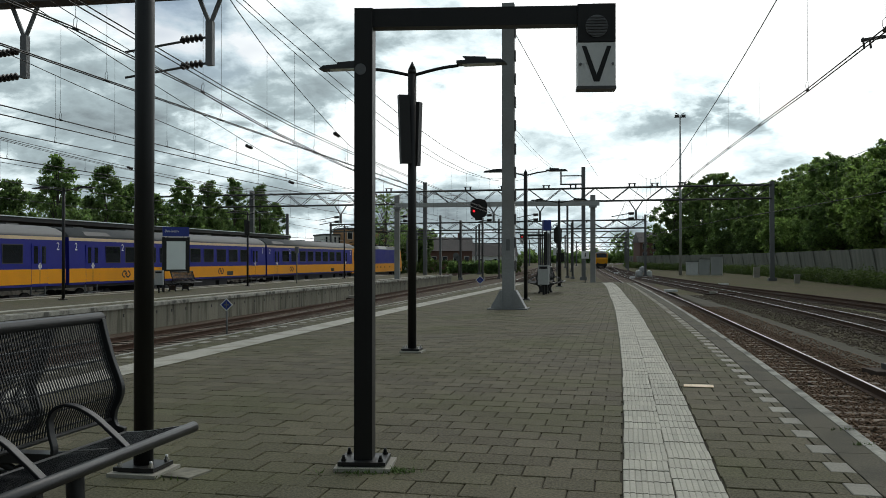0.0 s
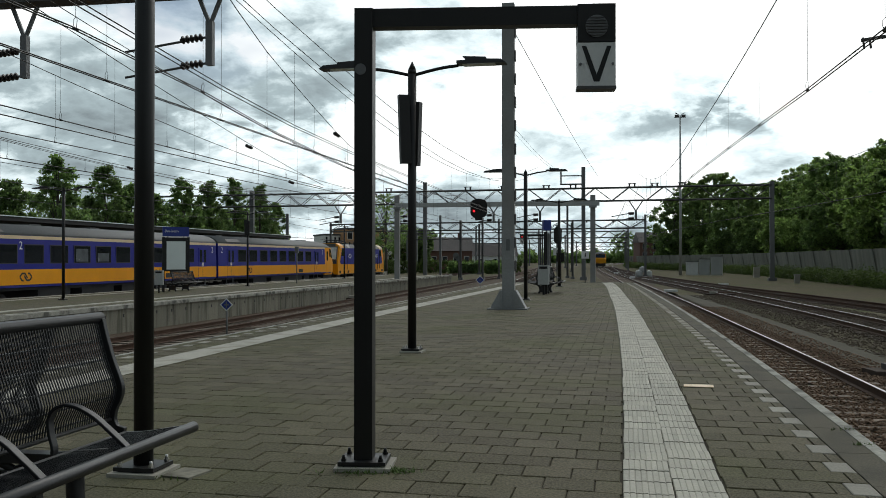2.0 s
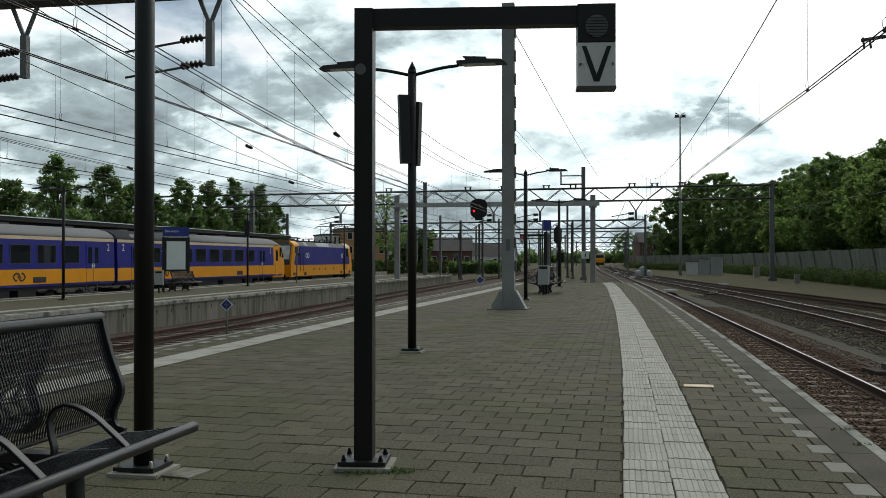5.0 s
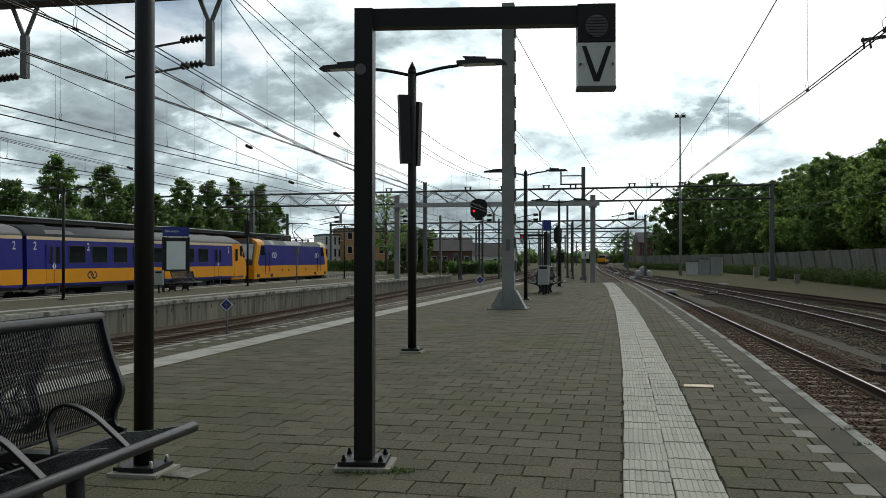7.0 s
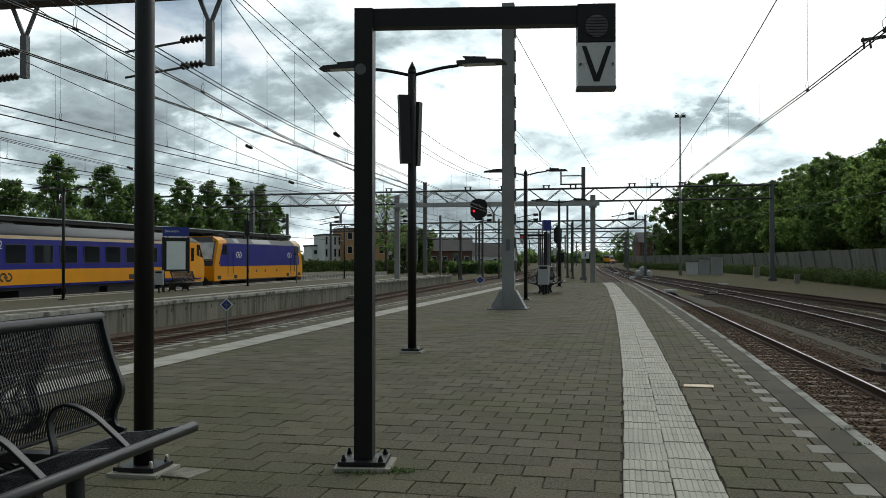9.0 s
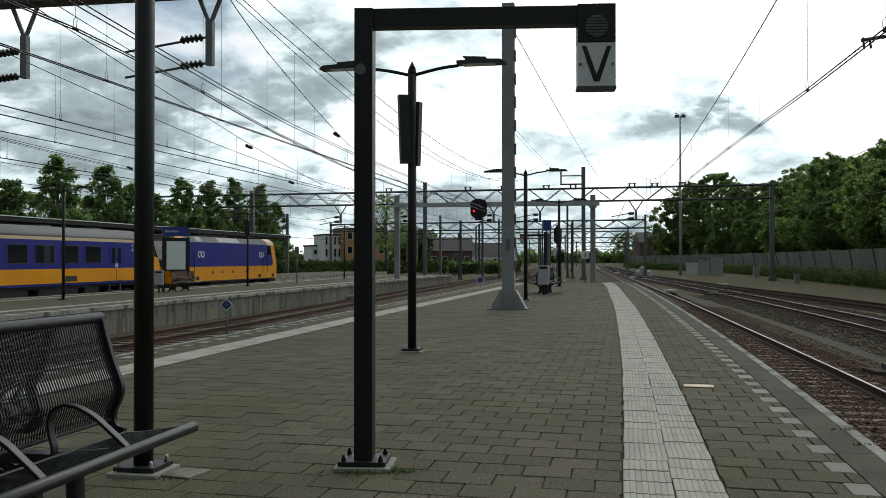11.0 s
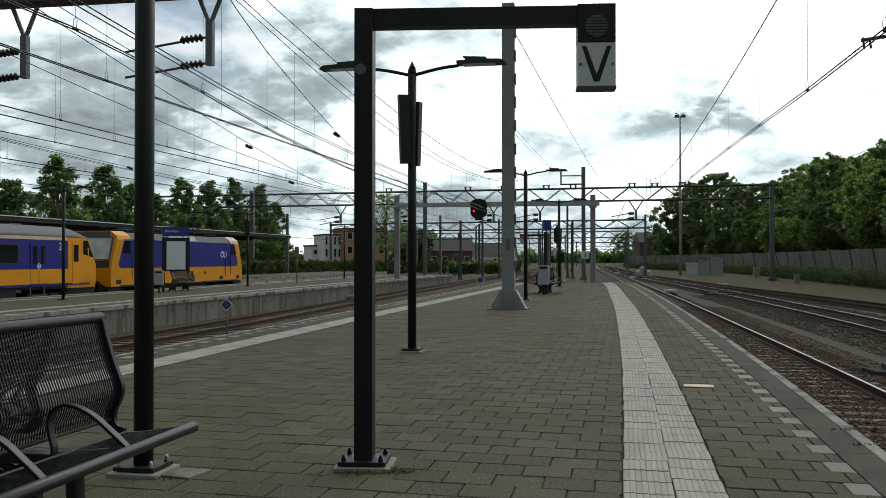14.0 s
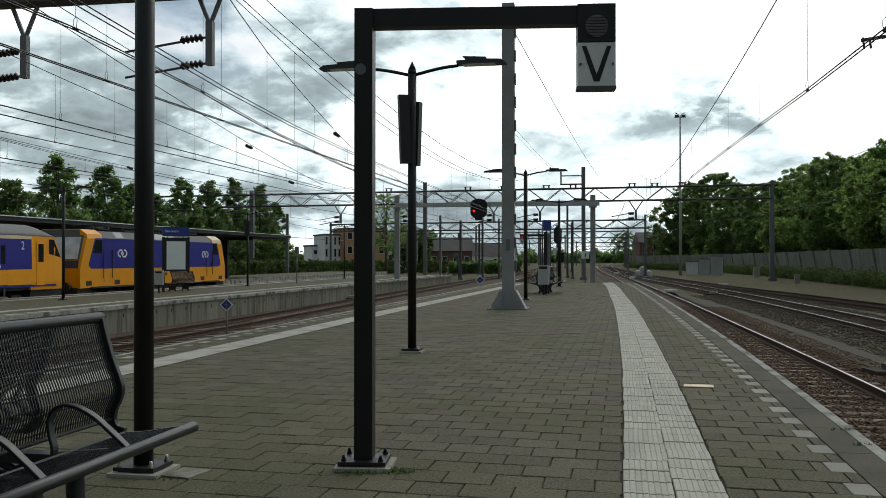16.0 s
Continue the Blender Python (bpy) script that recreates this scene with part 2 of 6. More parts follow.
# ---- mesh helpers ----
def box(bm, x0, x1, y0, y1, z0, z1, mx=None):
    vs = [bm.verts.new((x, y, z)) for z in (z0, z1) for x, y in ((x0, y0), (x1, y0), (x1, y1), (x0, y1))]
    fs = [bm.faces.new([vs[i] for i in q]) for q in ((3, 2, 1, 0), (4, 5, 6, 7), (0, 1, 5, 4), (1, 2, 6, 5), (2, 3, 7, 6), (3, 0, 4, 7))]
    if mx is not None:
        bmesh.ops.transform(bm, matrix=mx, verts=vs)
    return fs


def rod(bm, a, b, r, seg=8, r2=None):
    """A round bar from a to b."""
    a, b = Vector(a), Vector(b)
    q = (b - a).to_track_quat("Z", "Y")
    rings = []
    for p, rad in ((a, r), (b, r if r2 is None else r2)):
        rings.append([bm.verts.new(p + q @ Vector((math.cos(TAU * i / seg) * rad, math.sin(TAU * i / seg) * rad, 0))) for i in range(seg)])
    for i in range(seg):
        f = bm.faces.new((rings[0][i], rings[0][(i + 1) % seg], rings[1][(i + 1) % seg], rings[1][i]))
        f.smooth = seg > 6
    bm.faces.new(rings[0][::-1])
    bm.faces.new(rings[1])


def pipe(bm, pts, r, seg=8, ry=None):
    """A bar along a bent line; ry gives an oval section (second half-width)."""
    pts = [Vector(p) for p in pts]
    rings = []
    for i, p in enumerate(pts):
        d = (pts[min(i + 1, len(pts) - 1)] - pts[max(i - 1, 0)]).normalized()
        up = Vector((0, 1, 0)) if abs(d.y) < 0.9 else Vector((1, 0, 0))
        s = d.cross(up).normalized()
        u = s.cross(d)
        rings.append([bm.verts.new(p + s * math.cos(TAU * k / seg) * r + u * math.sin(TAU * k / seg) * (ry or r)) for k in range(seg)])
    for A, B in zip(rings, rings[1:]):
        for k in range(seg):
            f = bm.faces.new((A[k], A[(k + 1) % seg], B[(k + 1) % seg], B[k]))
            f.smooth = seg > 6
    bm.faces.new(rings[0][::-1])
    bm.faces.new(rings[-1])


def turned(bm, a, b, r0, r1, n):
    """A ribbed turned bar from a to b: n discs of radius r1 on a core of radius r0."""
    a, b = Vector(a), Vector(b)
    q = (b - a).to_track_quat("Z", "Y")
    rings = []
    for i in range(4 * n + 1):
        p, r = a.lerp(b, i / (4 * n)), (r0 if i % 4 in (0, 3) else r1)
        rings.append([bm.verts.new(p + q @ Vector((math.cos(TAU * k / 10) * r, math.sin(TAU * k / 10) * r, 0))) for k in range(10)])
    for A, B in zip(rings, rings[1:]):
        for k in range(10):
            bm.faces.new((A[k], A[(k + 1) % 10], B[(k + 1) % 10], B[k]))
    bm.faces.new(rings[0][::-1]), bm.faces.new(rings[-1])


def extrude_y(bm, prof, y0, y1, caps=True, smooth=False):
    """An (x, z) outline, counter-clockwise seen from -y, drawn out from y0 to y1."""
    A = [bm.verts.new((x, y0, z)) for x, z in prof]
    B = [bm.verts.new((x, y1, z)) for x, z in prof]
    k = len(prof)
    for i in range(k):
        f = bm.faces.new((A[i], B[i], B[(i + 1) % k], A[(i + 1) % k]))
        f.smooth = smooth
    if caps:
        bm.faces.new(A)
        bm.faces.new(B[::-1])


def bevel(bm, w, seg=2, angle=30):
    es = [e for e in bm.edges if len(e.link_faces) == 2 and e.calc_face_angle(0) > radians(angle)]
    bmesh.ops.bevel(bm, geom=es, offset=w, segments=seg, profile=0.5, affect="EDGES")


def mesh_of(name, bm, material):
    bmesh.ops.recalc_face_normals(bm, faces=bm.faces[:])
    me = bpy.data.meshes.new(name)
    bm.to_mesh(me)
    bm.free()
    for x in material if isinstance(material, (list, tuple)) else [material]:
        me.materials.append(x)
    return me


def part(name, bm, material, parent, label=""):
    ob = new(name, mesh_of(name, bm, material))
    ob.parent = parent
    return tagged(ob, label) if label else ob


def piece(name, me, parent, loc, rz=0.0):
    ob = new(name, me)
    ob.parent = parent
    ob.location = loc
    ob.rotation_euler = (0, 0, rz)
    return ob


def thing(name, x, y, z, rz, label, category, group="", kind=""):
    ob = new(name)
    ob.empty_display_size = 0.2
    ob.matrix_world = pose(x, y, z, 0, 0, rz)
    return tagged(ob, label, category, group, kind)


def solid(name, bm, material, label, category="", kind="structure", group=""):
    return tagged(new(name, mesh_of(name, bm, material)), label, category, group, kind)


def along(path, y):
    """x on a line of (x, y) points at y."""
    for (xa, ya), (xb, yb) in zip(path, path[1:]):
        if y <= yb:
            return xa + (xb - xa) * (y - ya) / (yb - ya)
    return path[-1][0]


def smooth_path(path, step=2.0):
    """The line's points every few metres, rounded off at its corners."""
    y, out = path[0][1], []
    while y < path[-1][1]:
        w = 6.0
        out.append((sum(along(path, min(max(y + k * w, path[0][1]), path[-1][1])) for k in (-1, -0.5, 0, 0.5, 1)) / 5, y))
        y += step
    out.append(path[-1])
    return out


# ---- ground and tracks ----
def bend(y):
    """How far the platform's right-hand edge has swung left at y."""
    return max(y - 10.5, 0) ** 2 / 1380


def strip_bend(y):
    """The same for the white guide strip, which was laid a little freely."""
    return bend(y) + 0.06 * min(1, max(0, (y - 9) / 10)) - 0.25 * min(1, max(0, (y - 35) / 16))


def edge_bend(y):
    """The same for the coping and its row of pale tiles."""
    return 0.004 * max(y - 11, 0) ** 1.5


def edge_right(y):
    return 1.765 - edge_bend(y)


PATH_R1 = [(3.47, -30), (3.47, 12), (3.31, 20), (2.98, 30), (2.2, 55), (1.25, 76), (-0.4, 115), (-3.2, 175), (-4.6, 215), (-6.8, 275), (-8.0, 340), (-7.0, 425), (-3, 480), (10, 560), (40, 700)]
PATH_R2 = [(9.3, -25), (8.8, 12), (8.35, 30), (8.15, 37), (7.75, 45), (7.1, 55), (6.45, 65), (4.9, 85), (1.7, 122), (-1.7, 175), (-2.6, 215), (-4.0, 275), (-4.6, 340), (-3.6, 425), (0.5, 480), (13, 560), (43, 700)]
PATH_R3 = [(20.5, -25), (15.9, 15), (12.2, 43), (10.2, 61), (7.6, 80), (3.4, 125), (0.3, 175), (-1.6, 215), (-3.4, 258)]
PATH_L2 = [(-14.7, -30), (-14.7, 20), (-14.8, 34), (-15.2, 46), (-15.9, 66), (-17.0, 110), (-18.0, 175), (-26, 330), (-46, 560)]
PATH_L1 = [(-8.9, -30), (-8.9, 40), (-9.2, 60), (-11.5, 110), (-14.5, 175), (-22, 330), (-42, 560)]
PATH_T = [(-27.2, -60), (-27.2, 110), (-28.0, 175), (-34, 330), (-54, 560)]


def build_ground():
    # one sheet with a cross fall from the right-hand tracks to the left-hand ones
    xs = [-900, -200, -90, -60, -29.5, -24, -18, -10, -6, 0, 3, 8, 14, 19, 24, 60, 200, 900]
    zs = [-1.6, -1.4, -1.3, -1.3, -1.32, -1.32, -1.32, -1.32, -1.3, -1.1, -1.0, -1.0, -0.98, -0.9, -0.85, -0.8, -1.0, -1.4]
    ys = [-300, -60, -30, 0, 20, 40, 60, 90, 130, 180, 260, 400, 700, 1300, 2500]
    bm = bmesh.new()
    grid = [[bm.verts.new((x, y, z)) for x, z in zip(xs, zs)] for y in ys]
    for a, b in zip(grid, grid[1:]):
        for i in range(len(xs) - 1):
            bm.faces.new((a[i], a[i + 1], b[i + 1], b[i]))
    solid("ground", bm, M["earth"], "dry grassy railway ground with bare earth", "ground")


def ribbon(name, path, half, z, material, label, y0=-30, y1=330):
    bm = bmesh.new()
    prev = None
    for x, y in smooth_path(path, 3.0):
        if y < y0 or y > y1:
            continue
        row = [bm.verts.new((x - half - 0.45, y, z - 0.22)), bm.verts.new((x - half, y, z)), bm.verts.new((x + half, y, z)), bm.verts.new((x + half + 0.45, y, z - 0.22))]
        if prev:
            for i in range(3):
                bm.faces.new((prev[i], prev[i + 1], row[i + 1], row[i]))
        prev = row
    return solid(name, bm, material, label, "ballast")


def build_track(name, path, zr, sleeper_mat, near, label, used=True):
    """Two rails on sleepers; near: stretch of y whose sleepers are pieces."""
    root = thing(name, 0, 0, 0, 0, label, "railway track", kind="structure")
    pts = smooth_path(path, 2.0)
    for side in (-0.7525, 0.7525):
        bm, bt = bmesh.new(), bmesh.new()
        prev = ptop = None
        for x, y in pts:
            ring = []
            for dx, dz in ((-0.07, -0.16), (0.07, -0.16), (0.07, -0.145), (0.012, -0.125), (0.012, -0.045), (0.036, -0.035), (0.036, -0.004), (-0.036, -0.004), (-0.036, -0.035), (-0.012, -0.045), (-0.012, -0.125), (-0.07, -0.145)):
                ring.append(bm.verts.new((x + side + dx, y, zr + dz)))
            top = [bt.verts.new((x + side + dx, y, zr + dz)) for dx, dz in ((-0.024, -0.003), (-0.016, 0.001), (0.016, 0.001), (0.024, -0.003))]
            if prev:
                for i in range(len(ring)):
                    j = (i + 1) % len(ring)
                    bm.faces.new((prev[i], prev[j], ring[j], ring[i]))
                for i in range(3):
                    bt.faces.new((ptop[i], ptop[i + 1], top[i + 1], top[i]))
            prev, ptop = ring, top
        r = part("rail", bm, M["rail"], root, "rust-brown steel rail")
        part("rail_head", bt, M["railtop"] if used else M["rail"], r, "polished running surface" if used else "rusty running surface")
    bm = bmesh.new()
    box(bm, -1.3, 1.3, -0.11, 0.11, -0.14, -0.02)
    bevel(bm, 0.03, 1)
    me = mesh_of("sleeper", bm, sleeper_mat)
    rest = bmesh.new()
    y = path[0][1] + 5
    while y < min(300, path[-1][1]):
        x = along(path, y)
        if near[0] < y < near[1]:
            piece("sleeper", me, root, (x, y, zr - 0.15), random.uniform(-0.02, 0.02))
        else:
            box(rest, x - 1.3, x + 1.3, y - 0.12, y + 0.12, zr - 0.3, zr - 0.17)
        y += 0.62
    tagged(part("far_sleepers", rest, sleeper_mat, root), kind="stuff")
    return root


def stones(name, material, spots, label):
    """Loose ballast stones as one heap of small irregular pieces; spots: (x, y, z, size)."""
    base = [(1, 0, -0.3), (-0.5, 0.85, -0.3), (-0.5, -0.85, -0.3), (0.45, 0.6, 0.5), (-0.75, 0.1, 0.45), (0.4, -0.6, 0.4)]
    tris = [(0, 1, 3), (1, 2, 4), (2, 0, 5), (1, 4, 3), (2, 5, 4), (0, 3, 5), (3, 4, 5)]
    vs, fs = [], []
    for x, y, z, s in spots:
        a, k = random.uniform(0, TAU), len(vs)
        ca, sa = math.cos(a) * s, math.sin(a) * s
        h = s * random.uniform(0.6, 1.1)
        for bx, by, bz in base:
            j = random.uniform(0.75, 1.25)
            vs.append((x + (bx * ca - by * sa) * j, y + (bx * sa + by * ca) * j, z + bz * h * j))
        fs += [tuple(k + i for i in t) for t in tris]
    me = bpy.data.meshes.new(name)
    me.from_pydata(vs, [], fs)
    me.materials.append(material)
    return tagged(new(name, me), label, "ballast", kind="stuff")


def build_railway():
    build_ground()
    ribbon("ballast_1", PATH_R1, 1.75, RAIL_R - 0.20, M["rustbed"], "rust-brown ballast bed", y1=300)
    ribbon("ballast_2", PATH_R2, 1.9, RAIL_R - 0.205, M["ballast"], "grey-brown ballast bed")
    ribbon("ballast_3", PATH_R3, 1.9, RAIL_R - 0.205, M["ballast"], "grey-brown ballast bed")
    ribbon("ballast_4", PATH_L2, 3.0, RAIL_L - 0.205, M["rustbed"], "rust-brown ballast bed")
    ribbon("ballast_5", PATH_L1, 1.8, RAIL_L - 0.205, M["rustbed"], "rust-brown ballast bed")
    ribbon("ballast_6", PATH_T, 1.8, RAIL_L - 0.205, M["ballast"], "grey ballast bed")
    ribbon("path_strip", [(6.6, -30), (6.3, 14), (5.2, 30), (4.6, 46), (3.9, 64)], 0.55, RAIL_R - 0.17, M["sand"], "bare grey sand strip between tracks", y1=64)
    build_track("track_1", PATH_R1, RAIL_R, M["sleeper"], (8, 60), "single track on concrete sleepers beside the platform")
    build_track("track_2", PATH_R2, RAIL_R, M["oldsleeper"], (20, 60), "track with one bright rail joining by a switch")
    build_track("track_3", PATH_R3, RAIL_R, M["oldsleeper"], (25, 60), "rusty side track curving towards the switches", used=False)
    build_track("track_4", PATH_L2, RAIL_L, M["sleeper"], (18, 60), "rusty track along the next platform", used=False)
    build_track("track_5", PATH_L1, RAIL_L, M["oldsleeper"], (55, 90), "track below the platform's far edge")
    build_track("track_6", PATH_T, RAIL_L, M["oldsleeper"], (85, 120), "track on which the train runs in")
    rnd = random.Random(3)
    a = [(along(PATH_R1, y) + rnd.uniform(-1.6, 2.3), y, RAIL_R - 0.166 + rnd.uniform(-0.03, 0.014), rnd.uniform(0.018, 0.036)) for y in (8 + 40 * rnd.random() ** 1.7 for _ in range(62000)) if 0.10 < (y + 25) % 0.62 < 0.52 or rnd.random() < 0.6]
    stones("rusty_ballast_stones", M["ruststone"], a, "rust-brown loose ballast stones between rails")
    b = []
    for _ in range(34000):
        y = 13 + 50 * rnd.random() ** 1.4
        x0, x1 = along(PATH_R1, y) + 1.7, along(PATH_R2, y)
        u = rnd.random()
        x = x0 + rnd.gauss(0.35, 0.45) if u < 0.35 else along(PATH_R2, y) + rnd.uniform(-2.6, 2.4)
        b.append((x, y, RAIL_R - (0.16 if u >= 0.35 else 0.22) + rnd.uniform(-0.03, 0.01), rnd.uniform(0.02, 0.045)))
    stones("grey_ballast_stones", M["stone"], b, "grey-brown loose ballast stones beside tracks")


SKEW = 0.075     # the rows lie slightly askew to the track


def paver_mesh(name, w, d, material, t=0.08, lip=0.004, skew=0.0):
    bm = bmesh.new()
    x, y = w / 2, d / 2
    low = [bm.verts.new(p) for p in ((-x, -y, -t), (x, -y, -t), (x, y, -t), (-x, y, -t))]
    mid = [bm.verts.new(p) for p in ((-x, -y, -lip), (x, -y, -lip), (x, y, -lip), (-x, y, -lip))]
    top = [bm.verts.new(p) for p in ((-x + lip, -y + lip, 0), (x - lip, -y + lip, 0), (x - lip, y - lip, 0), (-x + lip, y - lip, 0))]
    for v in bm.verts:
        v.co.y -= v.co.x * skew
    for a, b in ((low, mid), (mid, top)):
        for i in range(4):
            bm.faces.new((a[i], a[(i + 1) % 4], b[(i + 1) % 4], b[i]))
    bm.faces.new(top)
    return mesh_of(name, bm, material)


def guide_mesh():
    """A ribbed guide tile: eight ribs along the walking line, their ends staggered like teeth."""
    bm = bmesh.new()
    box(bm, -0.1405, 0.1405, -0.134, 0.134, -0.08, -0.014)
    for i in range(8):
        x = -0.1405 + 0.281 * (i + 0.5) / 8
        e = 0.011 * (i % 2)
        ends = []
        for y in (-0.147 + e, 0.134 + e):
            ends.append([bm.verts.new((x + dx, y, z)) for dx, z in ((-0.0172, -0.03), (-0.0172, 0.0), (-0.0115, 0.004), (0.0115, 0.004), (0.0172, 0.0), (0.0172, -0.03))])
        a, b = ends
        for k in range(5):
            bm.faces.new((a[k], a[k + 1], b[k + 1], b[k]))
        bm.faces.new(a), bm.faces.new(b)
    for v in bm.verts:
        v.co.y -= v.co.x * SKEW
    return mesh_of("guide_tile", bm, M["guide"])


def join_pieces(name, me, spots, parent, material, label):
    """Many alike pieces as one mesh: (x, y, z) spots."""
    v0 = np.empty(len(me.vertices) * 3)
    me.vertices.foreach_get("co", v0)
    v0 = v0.reshape(-1, 3)
    f0 = [tuple(p.vertices) for p in me.polygons]
    vs, fs = [], []
    for s in spots:
        k = len(vs)
        w = np.array((s[3] if len(s) > 3 else 1.0, 1.0, 1.0))
        vs += [tuple(p) for p in v0 * w + np.array(s[:3])]
        fs += [tuple(i + k for i in f) for f in f0]
    m2 = bpy.data.meshes.new(name)
    m2.from_pydata(vs, [], fs)
    m2.materials.append(material)
    ob = new(name, m2)
    ob.parent = parent
    return tagged(ob, label, kind="stuff")


P1_END = 55.0
P1_LEFT = -6.86


def build_platform():
    root = thing("pavement", 0, 0, 0, 0, "grey concrete platform paving with a white ribbed guide strip", "platform", kind="structure")
    bm = bmesh.new()
    ys = [-25 + 2.5 * i for i in range(33)]
    ys[-1] = P1_END
    prev = None
    for y in ys:
        r = edge_right(y) - 0.02
        row = [bm.verts.new(p) for p in ((P1_LEFT + 0.02, y, -1.35), (P1_LEFT + 0.02, y, -0.014), (r, y, -0.014), (r, y, -1.35))]
        if prev:
            for i in range(3):
                bm.faces.new((prev[i], prev[i + 1], row[i + 1], row[i]))
        else:
            bm.faces.new(row)
        prev = row
    bm.faces.new(prev)
    part("platform_body", bm, M["joint"], root, "sand-jointed platform core")
    # copings: worn white kerb on both edges
    for side in (0, 1):
        bm = bmesh.new()
        prev = None
        for y in ys:
            x = edge_right(y) if side else P1_LEFT
            s = -1 if side else 1
            row = [bm.verts.new(p) for p in ((x, y, -0.2), (x, y, -0.006), (x + s * 0.012, y, 0.006), (x + s * 0.10, y, 0.006), (x + s * 0.10, y, -0.1))]
            if prev:
                for i in range(4):
                    bm.faces.new((prev[i], prev[i + 1], row[i + 1], row[i]))
            prev = row
        part("coping", bm, M["coping"], root, "worn whitish platform edge")
    # smooth slabs between the pale tiles and the coping
    y = 2.0
    while y < P1_END - 1.0:
        bm = bmesh.new()
        q = [(edge_right(yy) - e, yy - e * 0.06, zz) for zz in (-0.08, 0.001) for yy, e in ((y, 0.343), (y, 0.10), (y + 0.992, 0.10), (y + 0.992, 0.343))]
        vs = [bm.verts.new(p) for p in q]
        for f in ((4, 5, 6, 7), (0, 1, 5, 4), (1, 2, 6, 5), (2, 3, 7, 6), (3, 0, 4, 7)):
            bm.faces.new([vs[k] for k in f])
        part("edge_slab", bm, M["asphalt"], root)
        y += 1.0
    rnd = random.Random(11)
    # left white line and pale squares of the far edge
    bm = bmesh.new()
    line, prev = [(-5.8, -25), (-5.84, 14), (-5.82, 24), (-5.6, 38), (-5.5, 52)], None
    for i in range(40):
        yy = -25 + 77 * i / 39
        xc = along(line, yy)
        top = [bm.verts.new((xc - 0.25, yy, 0.006)), bm.verts.new((xc + 0.25, yy, 0.006))]
        if prev:
            bm.faces.new((prev[0], prev[1], top[1], top[0]))
        prev = top
    part("white_line", bm, M["paint"], root, "worn white painted safety line")
    pav = paver_mesh("paver", 0.292, 0.291, M["paver"], lip=0.005, skew=SKEW)
    gt = guide_mesh()
    dm = paver_mesh("marker_tile", 0.15, 0.29, M["dash"], skew=SKEW)
    near, far, cut, gnear, gfar, dnear, dfar, dleft = [], [], [], [], [], [], [], []
    row = 0
    y = 2.4
    while y < P1_END - 0.2:
        sh, sg = edge_bend(y), strip_bend(y)
        off = 0.15 if row % 2 else 0.0
        dash = row % 2 == 0
        for za, zb in ((P1_LEFT + 0.1, -0.008 - sg), (0.572 - sg, (1.262 if dash else 1.415) - sh)):
            for k in range(-40, 10):
                x = 0.13 + 0.3 * k + off
                a, b = max(x - 0.15, za), min(x + 0.15, zb)
                if b - a < 0.015:
                    continue
                z = rnd.uniform(-0.004, 0.002)
                ys = y - (a + b) / 2 * SKEW
                if ys > P1_END - 0.3:
                    continue
                if b - a > 0.29:
                    (near if (3.6 < y < 9.0 and x > -2.6) else far).append((x, ys, z))
                else:
                    cut.append(((a + b) / 2, ys, z, (b - a - 0.007) / 0.293))
        for gx in (0.137, 0.422):
            (gnear if y < 24 else gfar).append((gx - sg + rnd.uniform(-0.005, 0.005), y - gx * SKEW + (0.12 if gx > 0.3 else 0) + rnd.uniform(-0.004, 0.004), 0.006 + rnd.uniform(-0.003, 0.003)))
        if dash:
            (dnear if y < 40 else dfar).append((1.34 - sh, y - (1.34 - sh) * SKEW, 0.001))
            if y > 8:
                dleft.append((-6.55, y, 0.004))
        row += 1
        y += 0.3
    near.sort(key=lambda s: s[1])
    for s in near[:300]:
        piece("paver", pav, root, s, rnd.uniform(-0.008, 0.008))
    join_pieces("far_pavers", pav, near[300:] + far + cut, root, M["paver"], "grey square concrete pavers")
    for s in gnear:
        piece("guide_tile", gt, root, s)
    join_pieces("far_guide_tiles", gt, gfar, root, M["guide"], "white ribbed guide tiles")
    for s in dnear:
        piece("marker_tile", dm, root, s)
    join_pieces("left_marker_tiles", paver_mesh("marker_tile", 0.13, 0.24, M["dash"]), dleft, root, M["dash"], "small pale edge marker tiles")
    join_pieces("far_marker_tiles", dm, dfar, root, M["dash"], "pale edge marker tiles")
    bm = bmesh.new()
    box(bm, -0.10, 0.10, -0.12, 0.12, -0.02, 0.010)
    bevel(bm, 0.004, 1)
    part("foundation_slab", bm, M["concrete"], root, "smooth grey slab beside a lamp foot").matrix_local = pose(-2.64, 5.55, 0.002, 0, 0, -10)
    # a loose cream-coloured plate on the paving
    bm = bmesh.new()
    box(bm, -0.15, 0.15, -0.10, 0.10, 0.0, 0.006)
    bevel(bm, 0.002, 1)
    ob = tagged(new("marker_plate", mesh_of("marker_plate", bm, M["cream"])), "cream rectangular marker plate on the paving", "plate")
    ob.matrix_world = pose(0.76, 10.35, 0.004, 0, 0, -3)


